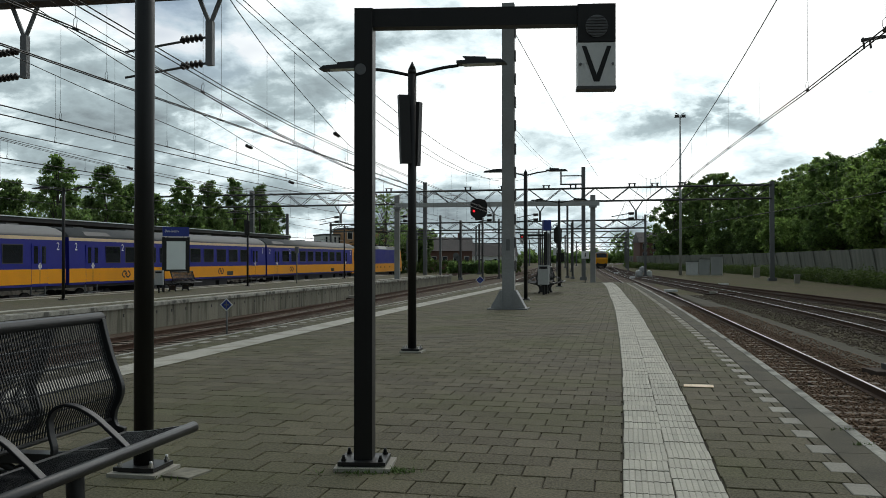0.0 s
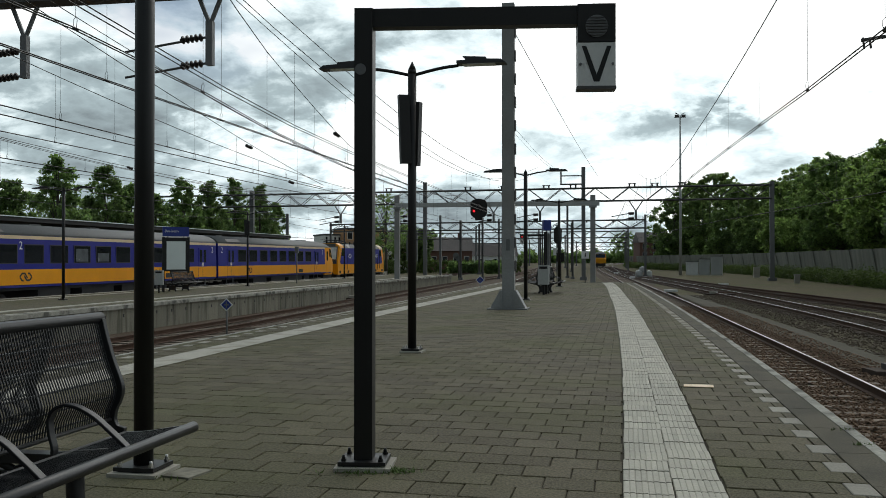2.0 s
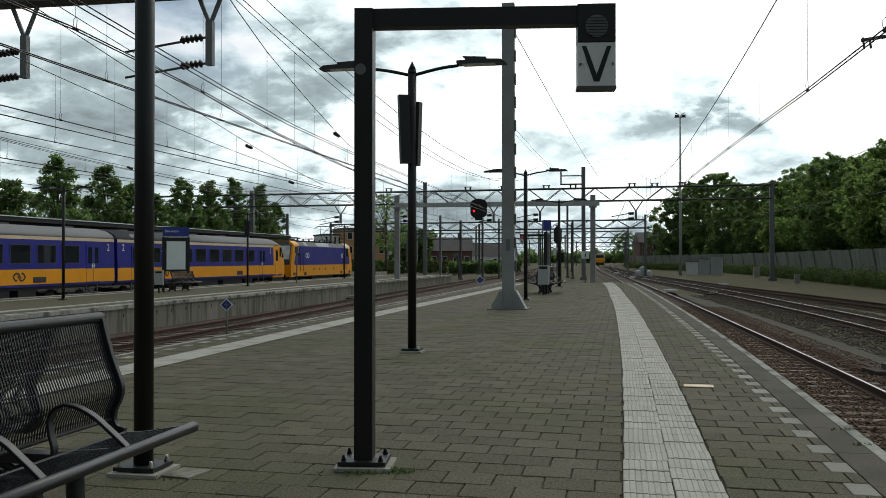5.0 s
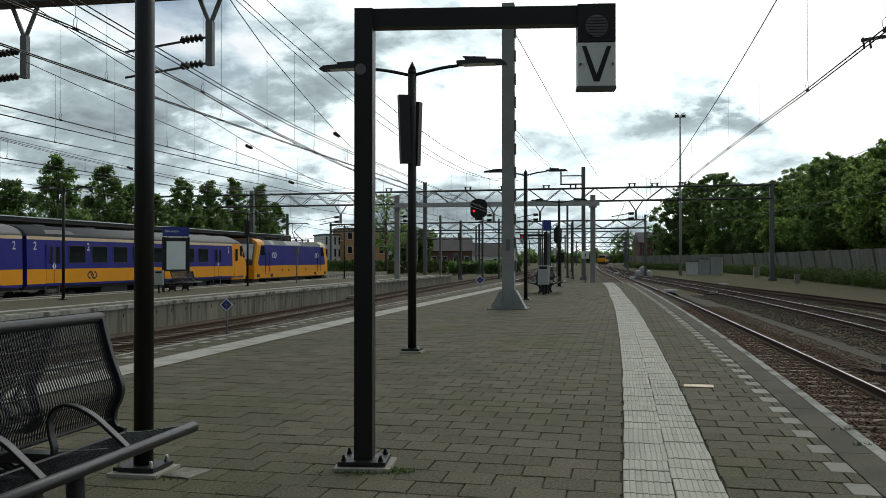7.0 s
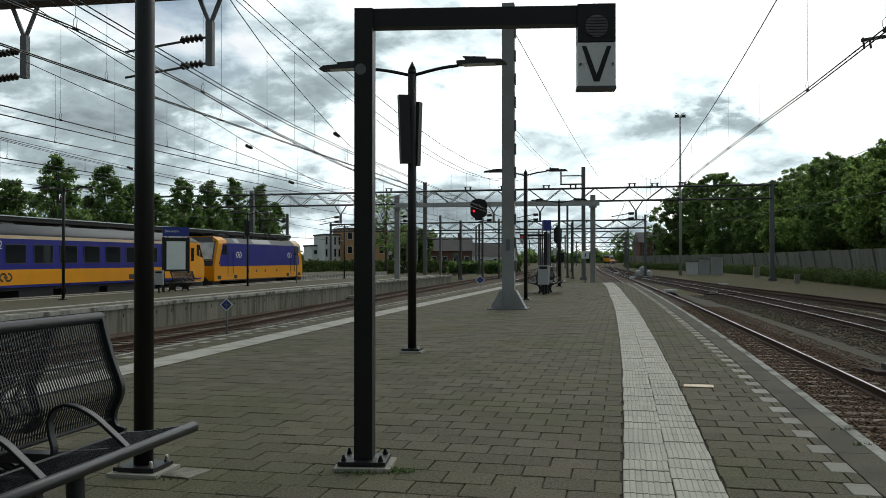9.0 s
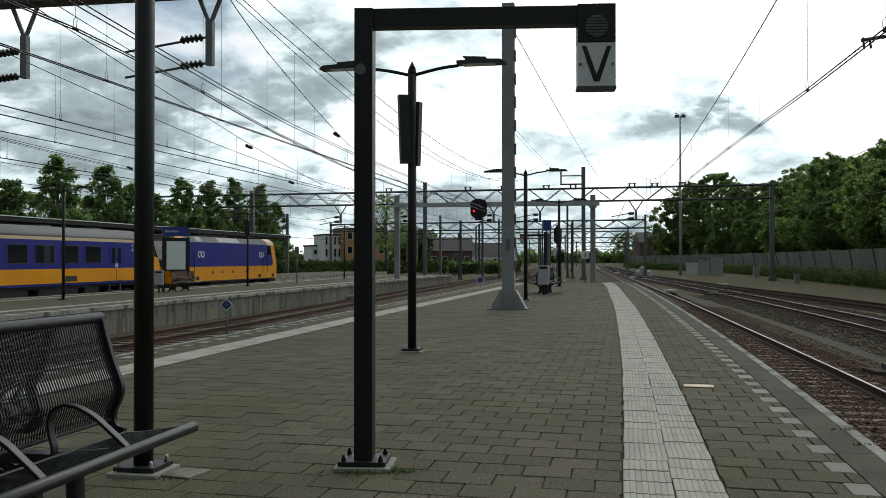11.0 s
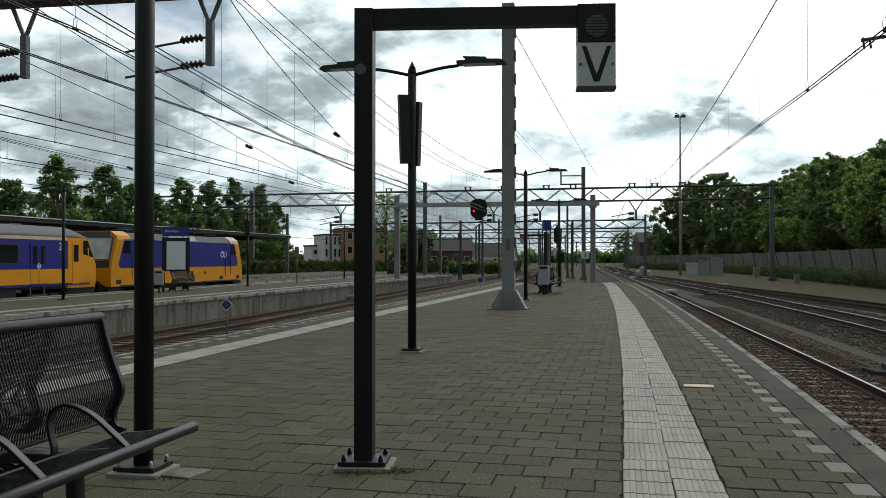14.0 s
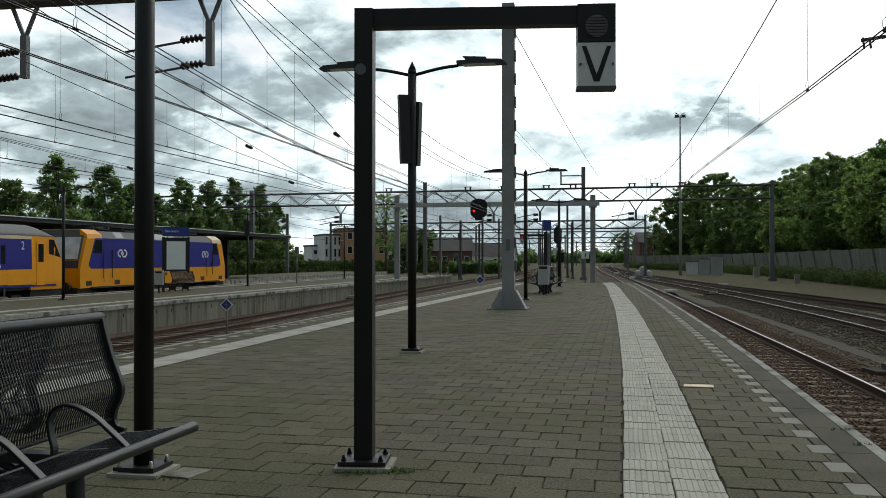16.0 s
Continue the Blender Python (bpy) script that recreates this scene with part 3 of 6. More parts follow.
def build_platform_two():
    root = thing("platform_two", 0, 0, 0, 0, "concrete-walled island platform with white edge lines", "platform", kind="structure")
    X0, X1, Y0, Y1 = -25.3, -17.6, -40.0, 99.0
    bm = bmesh.new()
    box(bm, X0, X1 - 0.12, Y0, Y1, -1.4, P2_Z)
    part("platform_body", bm, M["paver"], root, "grey paved surface")
    for x, w in ((X1, -0.35), (X0, 0.35)):
        bm = bmesh.new()
        o = -0.09 * w / abs(w)
        box(bm, min(x + o, x + w), max(x + o, x + w), Y0, Y1, P2_Z - 0.12, P2_Z + 0.012)
        part("coping", bm, M["coping"], root, "pale worn coping slabs")
    for x, w in ((-19.3, 0.42), (-24.1, 0.3), (-17.98, 0.05)):
        bm = bmesh.new()
        box(bm, x, x + w, Y0, Y1 - 1, P2_Z, P2_Z + 0.016)
        part("white_line", bm, M["paint"], root, "worn white painted line")
    bm = bmesh.new()
    box(bm, 0, 0.14, -0.6235, 0.6235, -1.02, -0.13)
    me = mesh_of("wall_panel", bm, M["concrete"])
    bm = bmesh.new()
    box(bm, 0.136, 0.144, -0.045, 0.045, -0.43, -0.31)
    hole = mesh_of("anchor_pocket", bm, M["under"])
    y = Y0 + 0.75
    while y < Y1:
        pan = piece("wall_panel", me, root, (X1 - 0.14, y, P2_Z))
        if y > 15:
            piece("anchor_pocket", hole, pan, (0, -0.1, 0))
        y += 1.25
    # third platform beyond the running-in track
    p3 = thing("platform_three", 0, 0, 0, 0, "far paved platform behind the train", "platform", kind="structure")
    bm = bmesh.new()
    box(bm, -39.0, -31.0, -40, 125, -1.4, P2_Z)
    part("platform_body", bm, M["paver"], p3, "grey paved surface")
    bm = bmesh.new()
    box(bm, -31.15, -30.95, -40, 125, -1.0, P2_Z + 0.02)
    part("coping", bm, M["coping"], p3, "pale worn coping slabs")


def build_canopy():
    root = thing("platform_canopy", -34.5, 0, P2_Z, 0, "long flat dark platform canopy on steel columns", "canopy")
    bm = bmesh.new()
    extrude_y(bm, [(3.6, 3.62), (3.6, 3.84), (0, 3.98), (-3.6, 3.84), (-3.6, 3.62), (0, 3.55)], -40, 87)
    part("roof", bm, M["under"], root, "dark roof slab")
    bm = bmesh.new()
    box(bm, 3.6, 3.66, -40, 87, 3.845, 3.895)
    part("fascia", bm, M["pale"], root, "pale edge trim")
    for y in range(-30, 88, 10):
        bm = bmesh.new()
        box(bm, -0.3, 0.3, y - 0.14, y + 0.14, 0, 3.6)
        box(bm, -2.6, 2.6, y - 0.1, y + 0.1, 3.3, 3.6)
        part("column", bm, M["black"], root)


def build_unseen_roof():
    """A roof on columns behind the camera, unseen, added to keep sky light off the near paving."""
    root = thing("unseen_roof", -2.7, 0, 0, 0, "unseen plain roof added behind the viewpoint to darken the near paving", "roof", kind="structure")
    bm = bmesh.new()
    box(bm, -4.6, 4.6, -42, -1.2, 3.9, 4.2)
    part("roof_slab", bm, M["darksteel"], root)
    for y in (-4, -14, -24, -34):
        bm = bmesh.new()
        box(bm, -0.15, 0.15, y - 0.15, y + 0.15, 0, 3.9)
        part("column", bm, M["black"], root)


build_unseen_roof()
build_railway()
build_platform()
build_platform_two()
build_canopy()


# ---- platform furniture ----
def bolt_plate(parent, half, z=0.02, foot=True, bolts="chrome"):
    if foot:
        bm = bmesh.new()
        box(bm, -half - 0.02, half + 0.035, -half - 0.045, half + 0.03, 0.0, 0.022)
        bevel(bm, 0.008, 1)
        part("footing", bm, M["dash"], parent, "pale concrete footing")
    bm = bmesh.new()
    box(bm, -half, half, -half, half, 0.028, 0.052)
    box(bm, -half * 0.86, half * 0.86, -half * 0.86, half * 0.86, 0.0, 0.03)
    part("base_plate", bm, M["black"], parent)
    for sx in (-1, 1):
        for sy in (-1, 1):
            bm = bmesh.new()
            p = (sx * half * 0.78, sy * half * 0.78)
            rod(bm, (*p, 0.05), (*p, 0.068), 0.017, 6)
            rod(bm, (*p, 0.066), (*p, 0.092), 0.013, 10, 0.008)
            part("bolt", bm, M[bolts], parent, "bright steel bolt" if bolts == "chrome" else "dark capped bolt")


def lamp_post(x, y, z, height=4.15, plates=True, boards=False, r=0.062):
    root = thing("platform_lamp", x, y, z, 0, "black steel platform lamp with two flat arms", "lamp", "platform lamps")
    bm = bmesh.new()
    rod(bm, (0, 0, 0.03), (0, 0, height - 0.12), r, 16)
    rod(bm, (0, 0, height - 0.12), (0, 0, height - 0.06), r, 16, r * 0.95)
    rod(bm, (0, 0, height - 0.06), (0, 0, height + 0.06), r * 0.95, 16, 0.006)
    part("pole", bm, M["black"], root)
    bolt_plate(root, 0.132)
    for s in (-1, 1):
        bm = bmesh.new()
        pts = [(s * (0.05 + 0.62 * k / 6), 0, height - 0.13 + 0.11 * math.sin(k / 6 * 1.4)) for k in range(7)]
        pipe(bm, pts, 0.023, 8)
        arm = part("arm", bm, M["black"], root)
        bm = bmesh.new()
        zt = height - 0.01
        prof = [(0.66, 0.0), (1.355, -0.008), (1.29, 0.042), (1.085, 0.052), (1.075, 0.078), (0.745, 0.098), (0.795, 0.045), (0.66, 0.04)]
        A = [bm.verts.new((s * px, -0.12, zt + pz)) for px, pz in prof]
        B = [bm.verts.new((s * px, 0.12, zt + pz)) for px, pz in prof]
        for i in range(8):
            bm.faces.new((A[i], A[(i + 1) % 8], B[(i + 1) % 8], B[i]))
        bm.faces.new(A), bm.faces.new(B)
        bevel(bm, 0.005, 1)
        hd = part("lamp_head", bm, M["bench"], root, "flat grey-black luminaire")
        bm = bmesh.new()
        box(bm, min(s * 0.74, s * 1.2), max(s * 0.74, s * 1.2), -0.09, 0.09, zt - 0.014, zt - 0.004)
        part("lens", bm, M["pale"], hd, "unlit lens")
    if boards:
        for dx, dy, dz, tilt, w, h in ((-0.085, -0.115, 0.0, -2, 0.15, 0.485), (0.085, 0.02, -0.055, 2, 0.055, 0.455)):
            bm = bmesh.new()
            box(bm, -w / 2, w / 2, -0.05, 0.05, -h, h)
            bevel(bm, 0.01, 1)
            ob = part("loudspeaker", bm, M["black"], root, "slim black loudspeaker column")
            ob.matrix_local = pose(dx, dy, height - 0.92 + dz, 0, tilt, 28 if dx < 0 else -15)
            for zz in (0.2, -0.2):
                bm = bmesh.new()
                rod(bm, (0, dy, zz), (-dx * 0.9, 0, zz), 0.015, 6)
                part("bracket", bm, M["black"], root).matrix_local = pose(dx, 0, height - 0.92 + dz)
    return root


def departure_sign(x, y, z, rz, s=1.0, lit=False, mirror=1):
    """A square portal arm with a lamp box and a white plate with a black V."""
    root = thing("departure_signal", x, y, z, rz, "black steel portal arm carrying a lamp box and white V plate", "railway sign", "departure signs")
    bolt_plate(root, 0.150, bolts="black")
    H, W = 2.915, 1.578
    bm = bmesh.new()
    box(bm, -0.058, 0.058, -0.075, 0.075, 0.03, H)
    bevel(bm, 0.006, 2)
    part("post", bm, M["black"], root)
    bm = bmesh.new()
    x0, x1 = sorted((mirror * 0.059, mirror * W))
    box(bm, x0, x1, -0.054, 0.054, H - 0.118, H - 0.001)
    bevel(bm, 0.006, 2)
    part("crossbar", bm, M["black"], root)
    bm = bmesh.new()
    cx = mirror * (W - 0.11)
    box(bm, cx - 0.118, cx + 0.118, -0.075, 0.06, H - 0.235, H + 0.003)
    bevel(bm, 0.008, 2)
    hood = part("lamp_box", bm, M["black"], root)
    bm = bmesh.new()
    rod(bm, (cx, -0.077, H - 0.14), (cx, -0.086, H - 0.14), 0.04 if lit else 0.07, 24)
    lens = part("lens", bm, M["red"] if lit else M["midsteel"], hood, "round ribbed lens")
    for i in range(7):
        bm = bmesh.new()
        dz = -0.055 + i * 0.018
        hw = math.sqrt(0.068 ** 2 - dz ** 2) * (0.55 if lit else 1.0)
        box(bm, cx - hw, cx + hw, -0.094, -0.086, H - 0.14 + dz - 0.003, H - 0.14 + dz + 0.003)
        part("rib", bm, M["darksteel"], lens)
    bm = bmesh.new()
    box(bm, cx - 0.118, cx + 0.118, -0.07, 0.05, H - 0.515, H - 0.24)
    bevel(bm, 0.006, 2)
    plate = part("sign_plate", bm, M["white"], root, "white plate with a black letter")
    bm = bmesh.new()
    box(bm, cx - 0.122, cx + 0.122, -0.075, 0.055, H - 0.53, H - 0.512)
    part("plate_rim", bm, M["darksteel"], plate)
    bm = bmesh.new()
    for sgn in (-1, 1):
        q = [(sgn * 0.092, H - 0.262), (sgn * 0.064, H - 0.262), (0.0, H - 0.44), (0.0, H - 0.485), (sgn * 0.018, H - 0.485)]
        A = [bm.verts.new((cx + px, -0.0725, pz)) for px, pz in q]
        B = [bm.verts.new((cx + px, -0.0705, pz)) for px, pz in q]
        bm.faces.new(A), bm.faces.new(B)
        for i in range(5):
            bm.faces.new((A[i], A[(i + 1) % 5], B[(i + 1) % 5], B[i]))
    part("letter", bm, M["black"], plate, "black letter V")
    for sgn in (-1, 1):
        bm = bmesh.new()
        rod(bm, (cx + sgn * 0.1, -0.07, H - 0.375), (cx + sgn * 0.1, -0.078, H - 0.375), 0.009, 10)
        part("screw", bm, M["midsteel"], plate)
    bm = bmesh.new()
    rod(bm, (-0.018, -0.074, H - 0.39), (-0.018, -0.079, H - 0.39), 0.036, 20)
    part("sticker", bm, M["midsteel"], root, "round grey sticker")
    return root


def catenary_mast(x, y, z, height, w=0.30):
    root = thing("catenary_mast", x, y, z, 0, "grey painted steel mast on a tapered foot", "mast")
    for sx in (-1, 1):
        bm = bmesh.new()
        box(bm, sx * w / 2 - 0.011, sx * w / 2 + 0.011, -w / 2, w / 2, 0, height)
        part("flange", bm, M["grey"], root)
    bm = bmesh.new()
    box(bm, -w / 2 + 0.011, w / 2 - 0.011, -w / 2 - 0.001, -w / 2 + 0.02, 0, height)
    part("web", bm, M["grey"], root)
    for sx in (-1, 1):
        bm = bmesh.new()
        q = [(0, 0), (0.31, 0), (0.28, 0.08), (0.05, 0.50), (0, 0.50)]
        extrude_y(bm, [(sx * (w / 2 + 0.012 + a), b) for a, b in q], -0.22, 0.22)
        part("foot_gusset", bm, M["grey"], root, "tapered steel foot")
    bm = bmesh.new()
    box(bm, -0.52, 0.52, -0.42, 0.42, -0.01, 0.03)
    part("footing", bm, M["midsteel"], root)
    bm = bmesh.new()
    zz = 1.0
    while zz < height - 0.3:
        box(bm, w / 2 + 0.011, w / 2 + 0.045, -0.1, 0.1, zz, zz + 0.28)
        zz += 0.62
    part("batten_plates", bm, M["darksteel"], root)
    bm = bmesh.new()
    box(bm, -0.05, 0.05, -w / 2 - 0.03, -w / 2, 1.55, 1.85)
    part("number_plate", bm, M["midsteel"], root, "small grey plate with unreadable marks")
    return root


SEAT = [(0.68, 0.445), (0.655, 0.447), (0.56, 0.432), (0.42, 0.408), (0.30, 0.402), (0.245, 0.42), (0.222, 0.47), (0.230, 0.53), (0.256, 0.585), (0.266, 0.635), (0.250, 0.69), (0.218, 0.77), (0.182, 0.88), (0.150, 1.0)]


def rounded(pts, n=4):
    """A smooth line through points of a side view."""
    q = [Vector(p) for p in pts]
    out = []
    for i in range(len(q) - 1):
        a, b, c, d = q[max(i - 1, 0)], q[i], q[i + 1], q[min(i + 2, len(q) - 1)]
        for k in range(n):
            u = k / n
            out.append(0.5 * (2 * b + (c - a) * u + (2 * a - 5 * b + 4 * c - d) * u * u + (3 * b - a - 3 * c + d) * u ** 3))
    return [(p.x, p.y) for p in out] + [tuple(pts[-1])]


def strap(bm, pts, y, w, t):
    """A flat bar bent along (x, z) points."""
    rings = []
    for i, (x, z) in enumerate(pts):
        a, b = Vector(pts[max(i - 1, 0)]), Vector(pts[min(i + 1, len(pts) - 1)])
        d = (b - a).normalized()
        nx, nz = -d.y * t / 2, d.x * t / 2
        rings.append([bm.verts.new(p) for p in ((x + nx, y - w / 2, z + nz), (x + nx, y + w / 2, z + nz), (x - nx, y + w / 2, z - nz), (x - nx, y - w / 2, z - nz))])
    for A, B in zip(rings, rings[1:]):
        for k in range(4):
            bm.faces.new((A[k], A[(k + 1) % 4], B[(k + 1) % 4], B[k])).smooth = False
    bm.faces.new(rings[0]), bm.faces.new(rings[-1][::-1])
    bmesh.ops.recalc_face_normals(bm, faces=bm.faces)
    bevel(bm, 0.004, 2, 50)



def wire_bench(x, y, z, rz, length=2.4, near=False, sides=(1, -1)):
    """Back-to-back bench of bent steel wires on cast legs; seats face -x and +x."""
    root = thing("platform_bench", x, y, z, rz, "charcoal steel wire bench with arched armrests" + (", seats back to back" if len(sides) > 1 else " beside a notice board"), "bench", "platform benches")
    L = length / 2
    for s in sides:
        off = 0.0 if s > 0 else 0.012
        bm = bmesh.new()
        rod(bm, (s * 0.69, -L, 0.445), (s * 0.69, L, 0.445), 0.028, 14)
        bevel(bm, 0.012, 2)
        part("front_rail", bm, M["bench"], root, "round front rail")
        low = 1.0 if s > 0 else 0.955
        bm = bmesh.new()
        rod(bm, (s * 0.144 + off, -L - 0.02, 1.008 * low), (s * 0.144 + off, L + 0.02, 1.008 * low), 0.029, 14)
        bevel(bm, 0.012, 2)
        part("top_rail", bm, M["bench"], root, "broad rounded top rail")
        # bent wires, one beside the other
        bm = bmesh.new()
        pipe(bm, [(s * a, 0, b) for a, b in SEAT[:5]], 0.0041, 5)
        pipe(bm, [(s * a + off, 0, b * low if b > 0.7 else b) for a, b in SEAT[6:]], 0.0041, 5)
        me = mesh_of("wire", bm, M["bench"])
        n = int(length / 0.0215)
        ys = [-L + 0.03 + (length - 0.06) * i / (n - 1) for i in range(n)]
        if near:
            for yy in ys:
                piece("wire", me, root, (0, yy, 0))
        else:
            join_pieces("wire_mesh", me, [(0, yy, 0) for yy in ys], root, M["bench"], "bent parallel wires")
        for a, b in ((0.31, 0.402), (0.226, 0.472)):
            bm = bmesh.new()
            rod(bm, (s * a, -L + 0.02, b), (s * a, L - 0.02, b), 0.011, 8)
            part("inner_rail", bm, M["bench"], root, "thin rail where the wires end")
        for a, b in ((0.50, 0.418), (0.36, 0.40), (0.226, 0.51), (0.252, 0.60), (0.235, 0.69), (0.192, 0.79), (0.150, 0.89)):
            bm = bmesh.new()
            rod(bm, (s * (a - 0.006) + off, -L + 0.02, b - 0.004), (s * (a - 0.006) + off, L - 0.02, b - 0.004), 0.006, 5)
            part("cross_wire", bm, M["bench"], root)
        for yy in (-L, L):
            bm = bmesh.new()
            strap(bm, [(s * a + off, b * low if b > 0.7 else b) for a, b in rounded(SEAT[4:])], yy, 0.034, 0.055)
            strap(bm, [(s * a, b - 0.008) for a, b in rounded(SEAT[1:7])], yy - 0.002, 0.026, 0.03)
            part("side_frame", bm, M["bench"], root, "bent end frame")
        k = 0
        yy = L - 0.62
        while yy > -L + 0.3:
            bm = bmesh.new()
            arc = [(0.20, 0.345), (0.265, 0.375), (0.285, 0.43), (0.268, 0.50), (0.262, 0.565), (0.285, 0.615), (0.34, 0.64), (0.41, 0.63), (0.49, 0.59), (0.56, 0.535), (0.62, 0.485), (0.672, 0.44)]
            strap(bm, [(s * a, b) for a, b in rounded(arc)], yy, 0.046, 0.016)
            part("armrest", bm, M["bench"], root, "arched flat armrest")
            yy -= 0.66
    for yy in (-L + 0.5, L - 0.5):
        bm = bmesh.new()
        for s in (1, -1):
            fx = 0.18 if near else 0.0
            pipe(bm, [(s * (0.20 + fx * 0.8), yy, 0.0), (s * (0.15 + fx), yy, 0.08), (s * (0.14 + fx), yy, 0.2), (s * (0.19 + fx * 0.7), yy, 0.31), (s * 0.34, yy, 0.39)], 0.045, 10, 0.04)
            pipe(bm, [(0, yy, 0.3), (s * 0.2, yy, 0.375), (s * 0.66, yy, 0.42)], 0.02, 8)
        box(bm, -0.13, 0.13, yy - 0.03, yy + 0.03, 0.06, 0.30)
        box(bm, -0.4, 0.4, yy - 0.045, yy + 0.045, 0.34, 0.39)
        part("leg", bm, M["bench"], root, "cast pedestal leg")
    return root


def litter_bin(x, y, z, rz=0):
    root = thing("litter_bin", x, y, z, rz, "grey metal litter bin with a dark slot on a post", "bin", "litter bins")
    bm = bmesh.new()
    box(bm, -0.2, 0.2, -0.17, 0.17, 0.38, 1.1)
    bevel(bm, 0.03, 2)
    b = part("bin_body", bm, M["cabinet"], root)
    bm = bmesh.new()
    box(bm, -0.15, 0.15, -0.178, -0.165, 0.96, 1.05)
    part("slot", bm, M["black"], b, "dark opening")
    bm = bmesh.new()
    box(bm, -0.04, 0.04, -0.04, 0.04, 0, 0.4)
    part("post", bm, M["black"], root)
    return root


def text_part(word, size, material, parent, m, label):
    cu = bpy.data.curves.new("lettering", "FONT")
    cu.body, cu.size, cu.extrude, cu.align_x, cu.align_y = word, size, 0.002, "CENTER", "CENTER"
    tmp = bpy.data.objects.new("lettering", cu)
    scene.collection.objects.link(tmp)
    dg = bpy.context.evaluated_depsgraph_get()
    me = bpy.data.meshes.new_from_object(tmp.evaluated_get(dg))
    bpy.data.objects.remove(tmp)
    me.materials.clear()
    me.materials.append(material)
    ob = new("lettering", me)
    ob.parent = parent
    ob.matrix_local = m
    return tagged(ob, label)


def info_board(x, y, z, rz):
    root = thing("station_board", x, y, z, rz, "black framed information board under a blue station name sign", "notice board")
    for s in (-1, 1):
        bm = bmesh.new()
        box(bm, s * 0.62 - 0.06, s * 0.62 + 0.06, -0.06, 0.06, 0 if s < 0 else 0.95, 2.76)
        part("post", bm, M["black"], root)
    bm = bmesh.new()
    box(bm, -0.56, 0.56, -0.05, 0.05, 1.04, 2.74)
    f = part("frame", bm, M["black"], root)
    bm = bmesh.new()
    box(bm, -0.47, 0.47, -0.065, -0.05, 1.13, 2.55)
    part("poster_panel", bm, M["pale"], f, "blank pale panel")
    bm = bmesh.new()
    box(bm, -0.66, 0.66, -0.04, 0.04, 2.80, 3.28)
    bevel(bm, 0.01, 1)
    sgn = part("name_sign", bm, M["signblue"], root, "blue name sign")
    text_part("Dordrecht", 0.165, M["text"], sgn, pose(-0.2, -0.044, 3.06, 90), "white letters")
    bm = bmesh.new()
    for s in (-0.4, 0.4):
        box(bm, s - 0.02, s + 0.02, -0.02, 0.02, 2.7, 2.82)
    part("bracket", bm, M["black"], root)
    return root


def diamond_sign(x, y, h, w):
    root = thing("diamond_sign", x, y, 0, 10, "blue diamond-shaped railway sign with white rim on a thin post", "railway sign", "diamond signs")
    bm = bmesh.new()
    rod(bm, (0, 0, 0), (0, 0, h), 0.018, 8)
    part("post", bm, M["midsteel"], root)
    for name, k, y0, mt in (("sign_plate", w, -0.03, M["white"]), ("sign_face", w * 0.8, -0.034, M["signblue"])):
        bm = bmesh.new()
        A = [bm.verts.new((a * k, y0, h + b * k)) for a, b in ((0, -1), (1, 0), (0, 1), (-1, 0))]
        B = [bm.verts.new((v.co.x, y0 + 0.012, v.co.z)) for v in A]
        bm.faces.new(A), bm.faces.new(B)
        for i in range(4):
            bm.faces.new((A[i], A[(i + 1) % 4], B[(i + 1) % 4], B[i]))
        p = part(name, bm, mt, root)
    bm = bmesh.new()
    box(bm, -w * 0.36, w * 0.36, -0.037, -0.034, h - 0.012, h + 0.012)
    box(bm, -0.01, 0.01, -0.037, -0.034, h - w * 0.5, h + w * 0.5)
    part("symbol", bm, M["midsteel"], root, "pale cross mark")
    return root


lamp_post(-2.93, 5.56, 0, r=0.06)
lamp_post(-2.965, 13.45, 0, height=4.08, boards=True)
lamp_post(-3.1, 31.0, 0)
lamp_post(-3.05, 46.6, 0)
for lx, ly in ((-22.1, 35.3), (-22.5, 55.6), (-23.3, 79.0)):
    lamp_post(lx, ly, P2_Z, 4.5, boards=ly == 55.6)
departure_sign(-1.63, 5.99, 0, 7.0)
departure_sign(-4.07, 53.5, -0.22, 7.7, lit=True, mirror=-1)
catenary_mast(-3.0, 25.5, 0, 8.1)
wire_bench(-2.9, 3.53, 0, 0, near=True)
wire_bench(-3.02, 37.9, 0, 0)
litter_bin(-2.93, 36.0, 0, 0)
info_board(-22.25, 45.5, P2_Z, 38)
wire_bench(-22.75, 46.9, P2_Z, 0, length=2.5, sides=(1,))
litter_bin(-22.45, 44.1, P2_Z, 20)
diamond_sign(-6.86, 16.0, 0.52, 0.115)
diamond_sign(-6.5, 44.0, 0.36, 0.21)


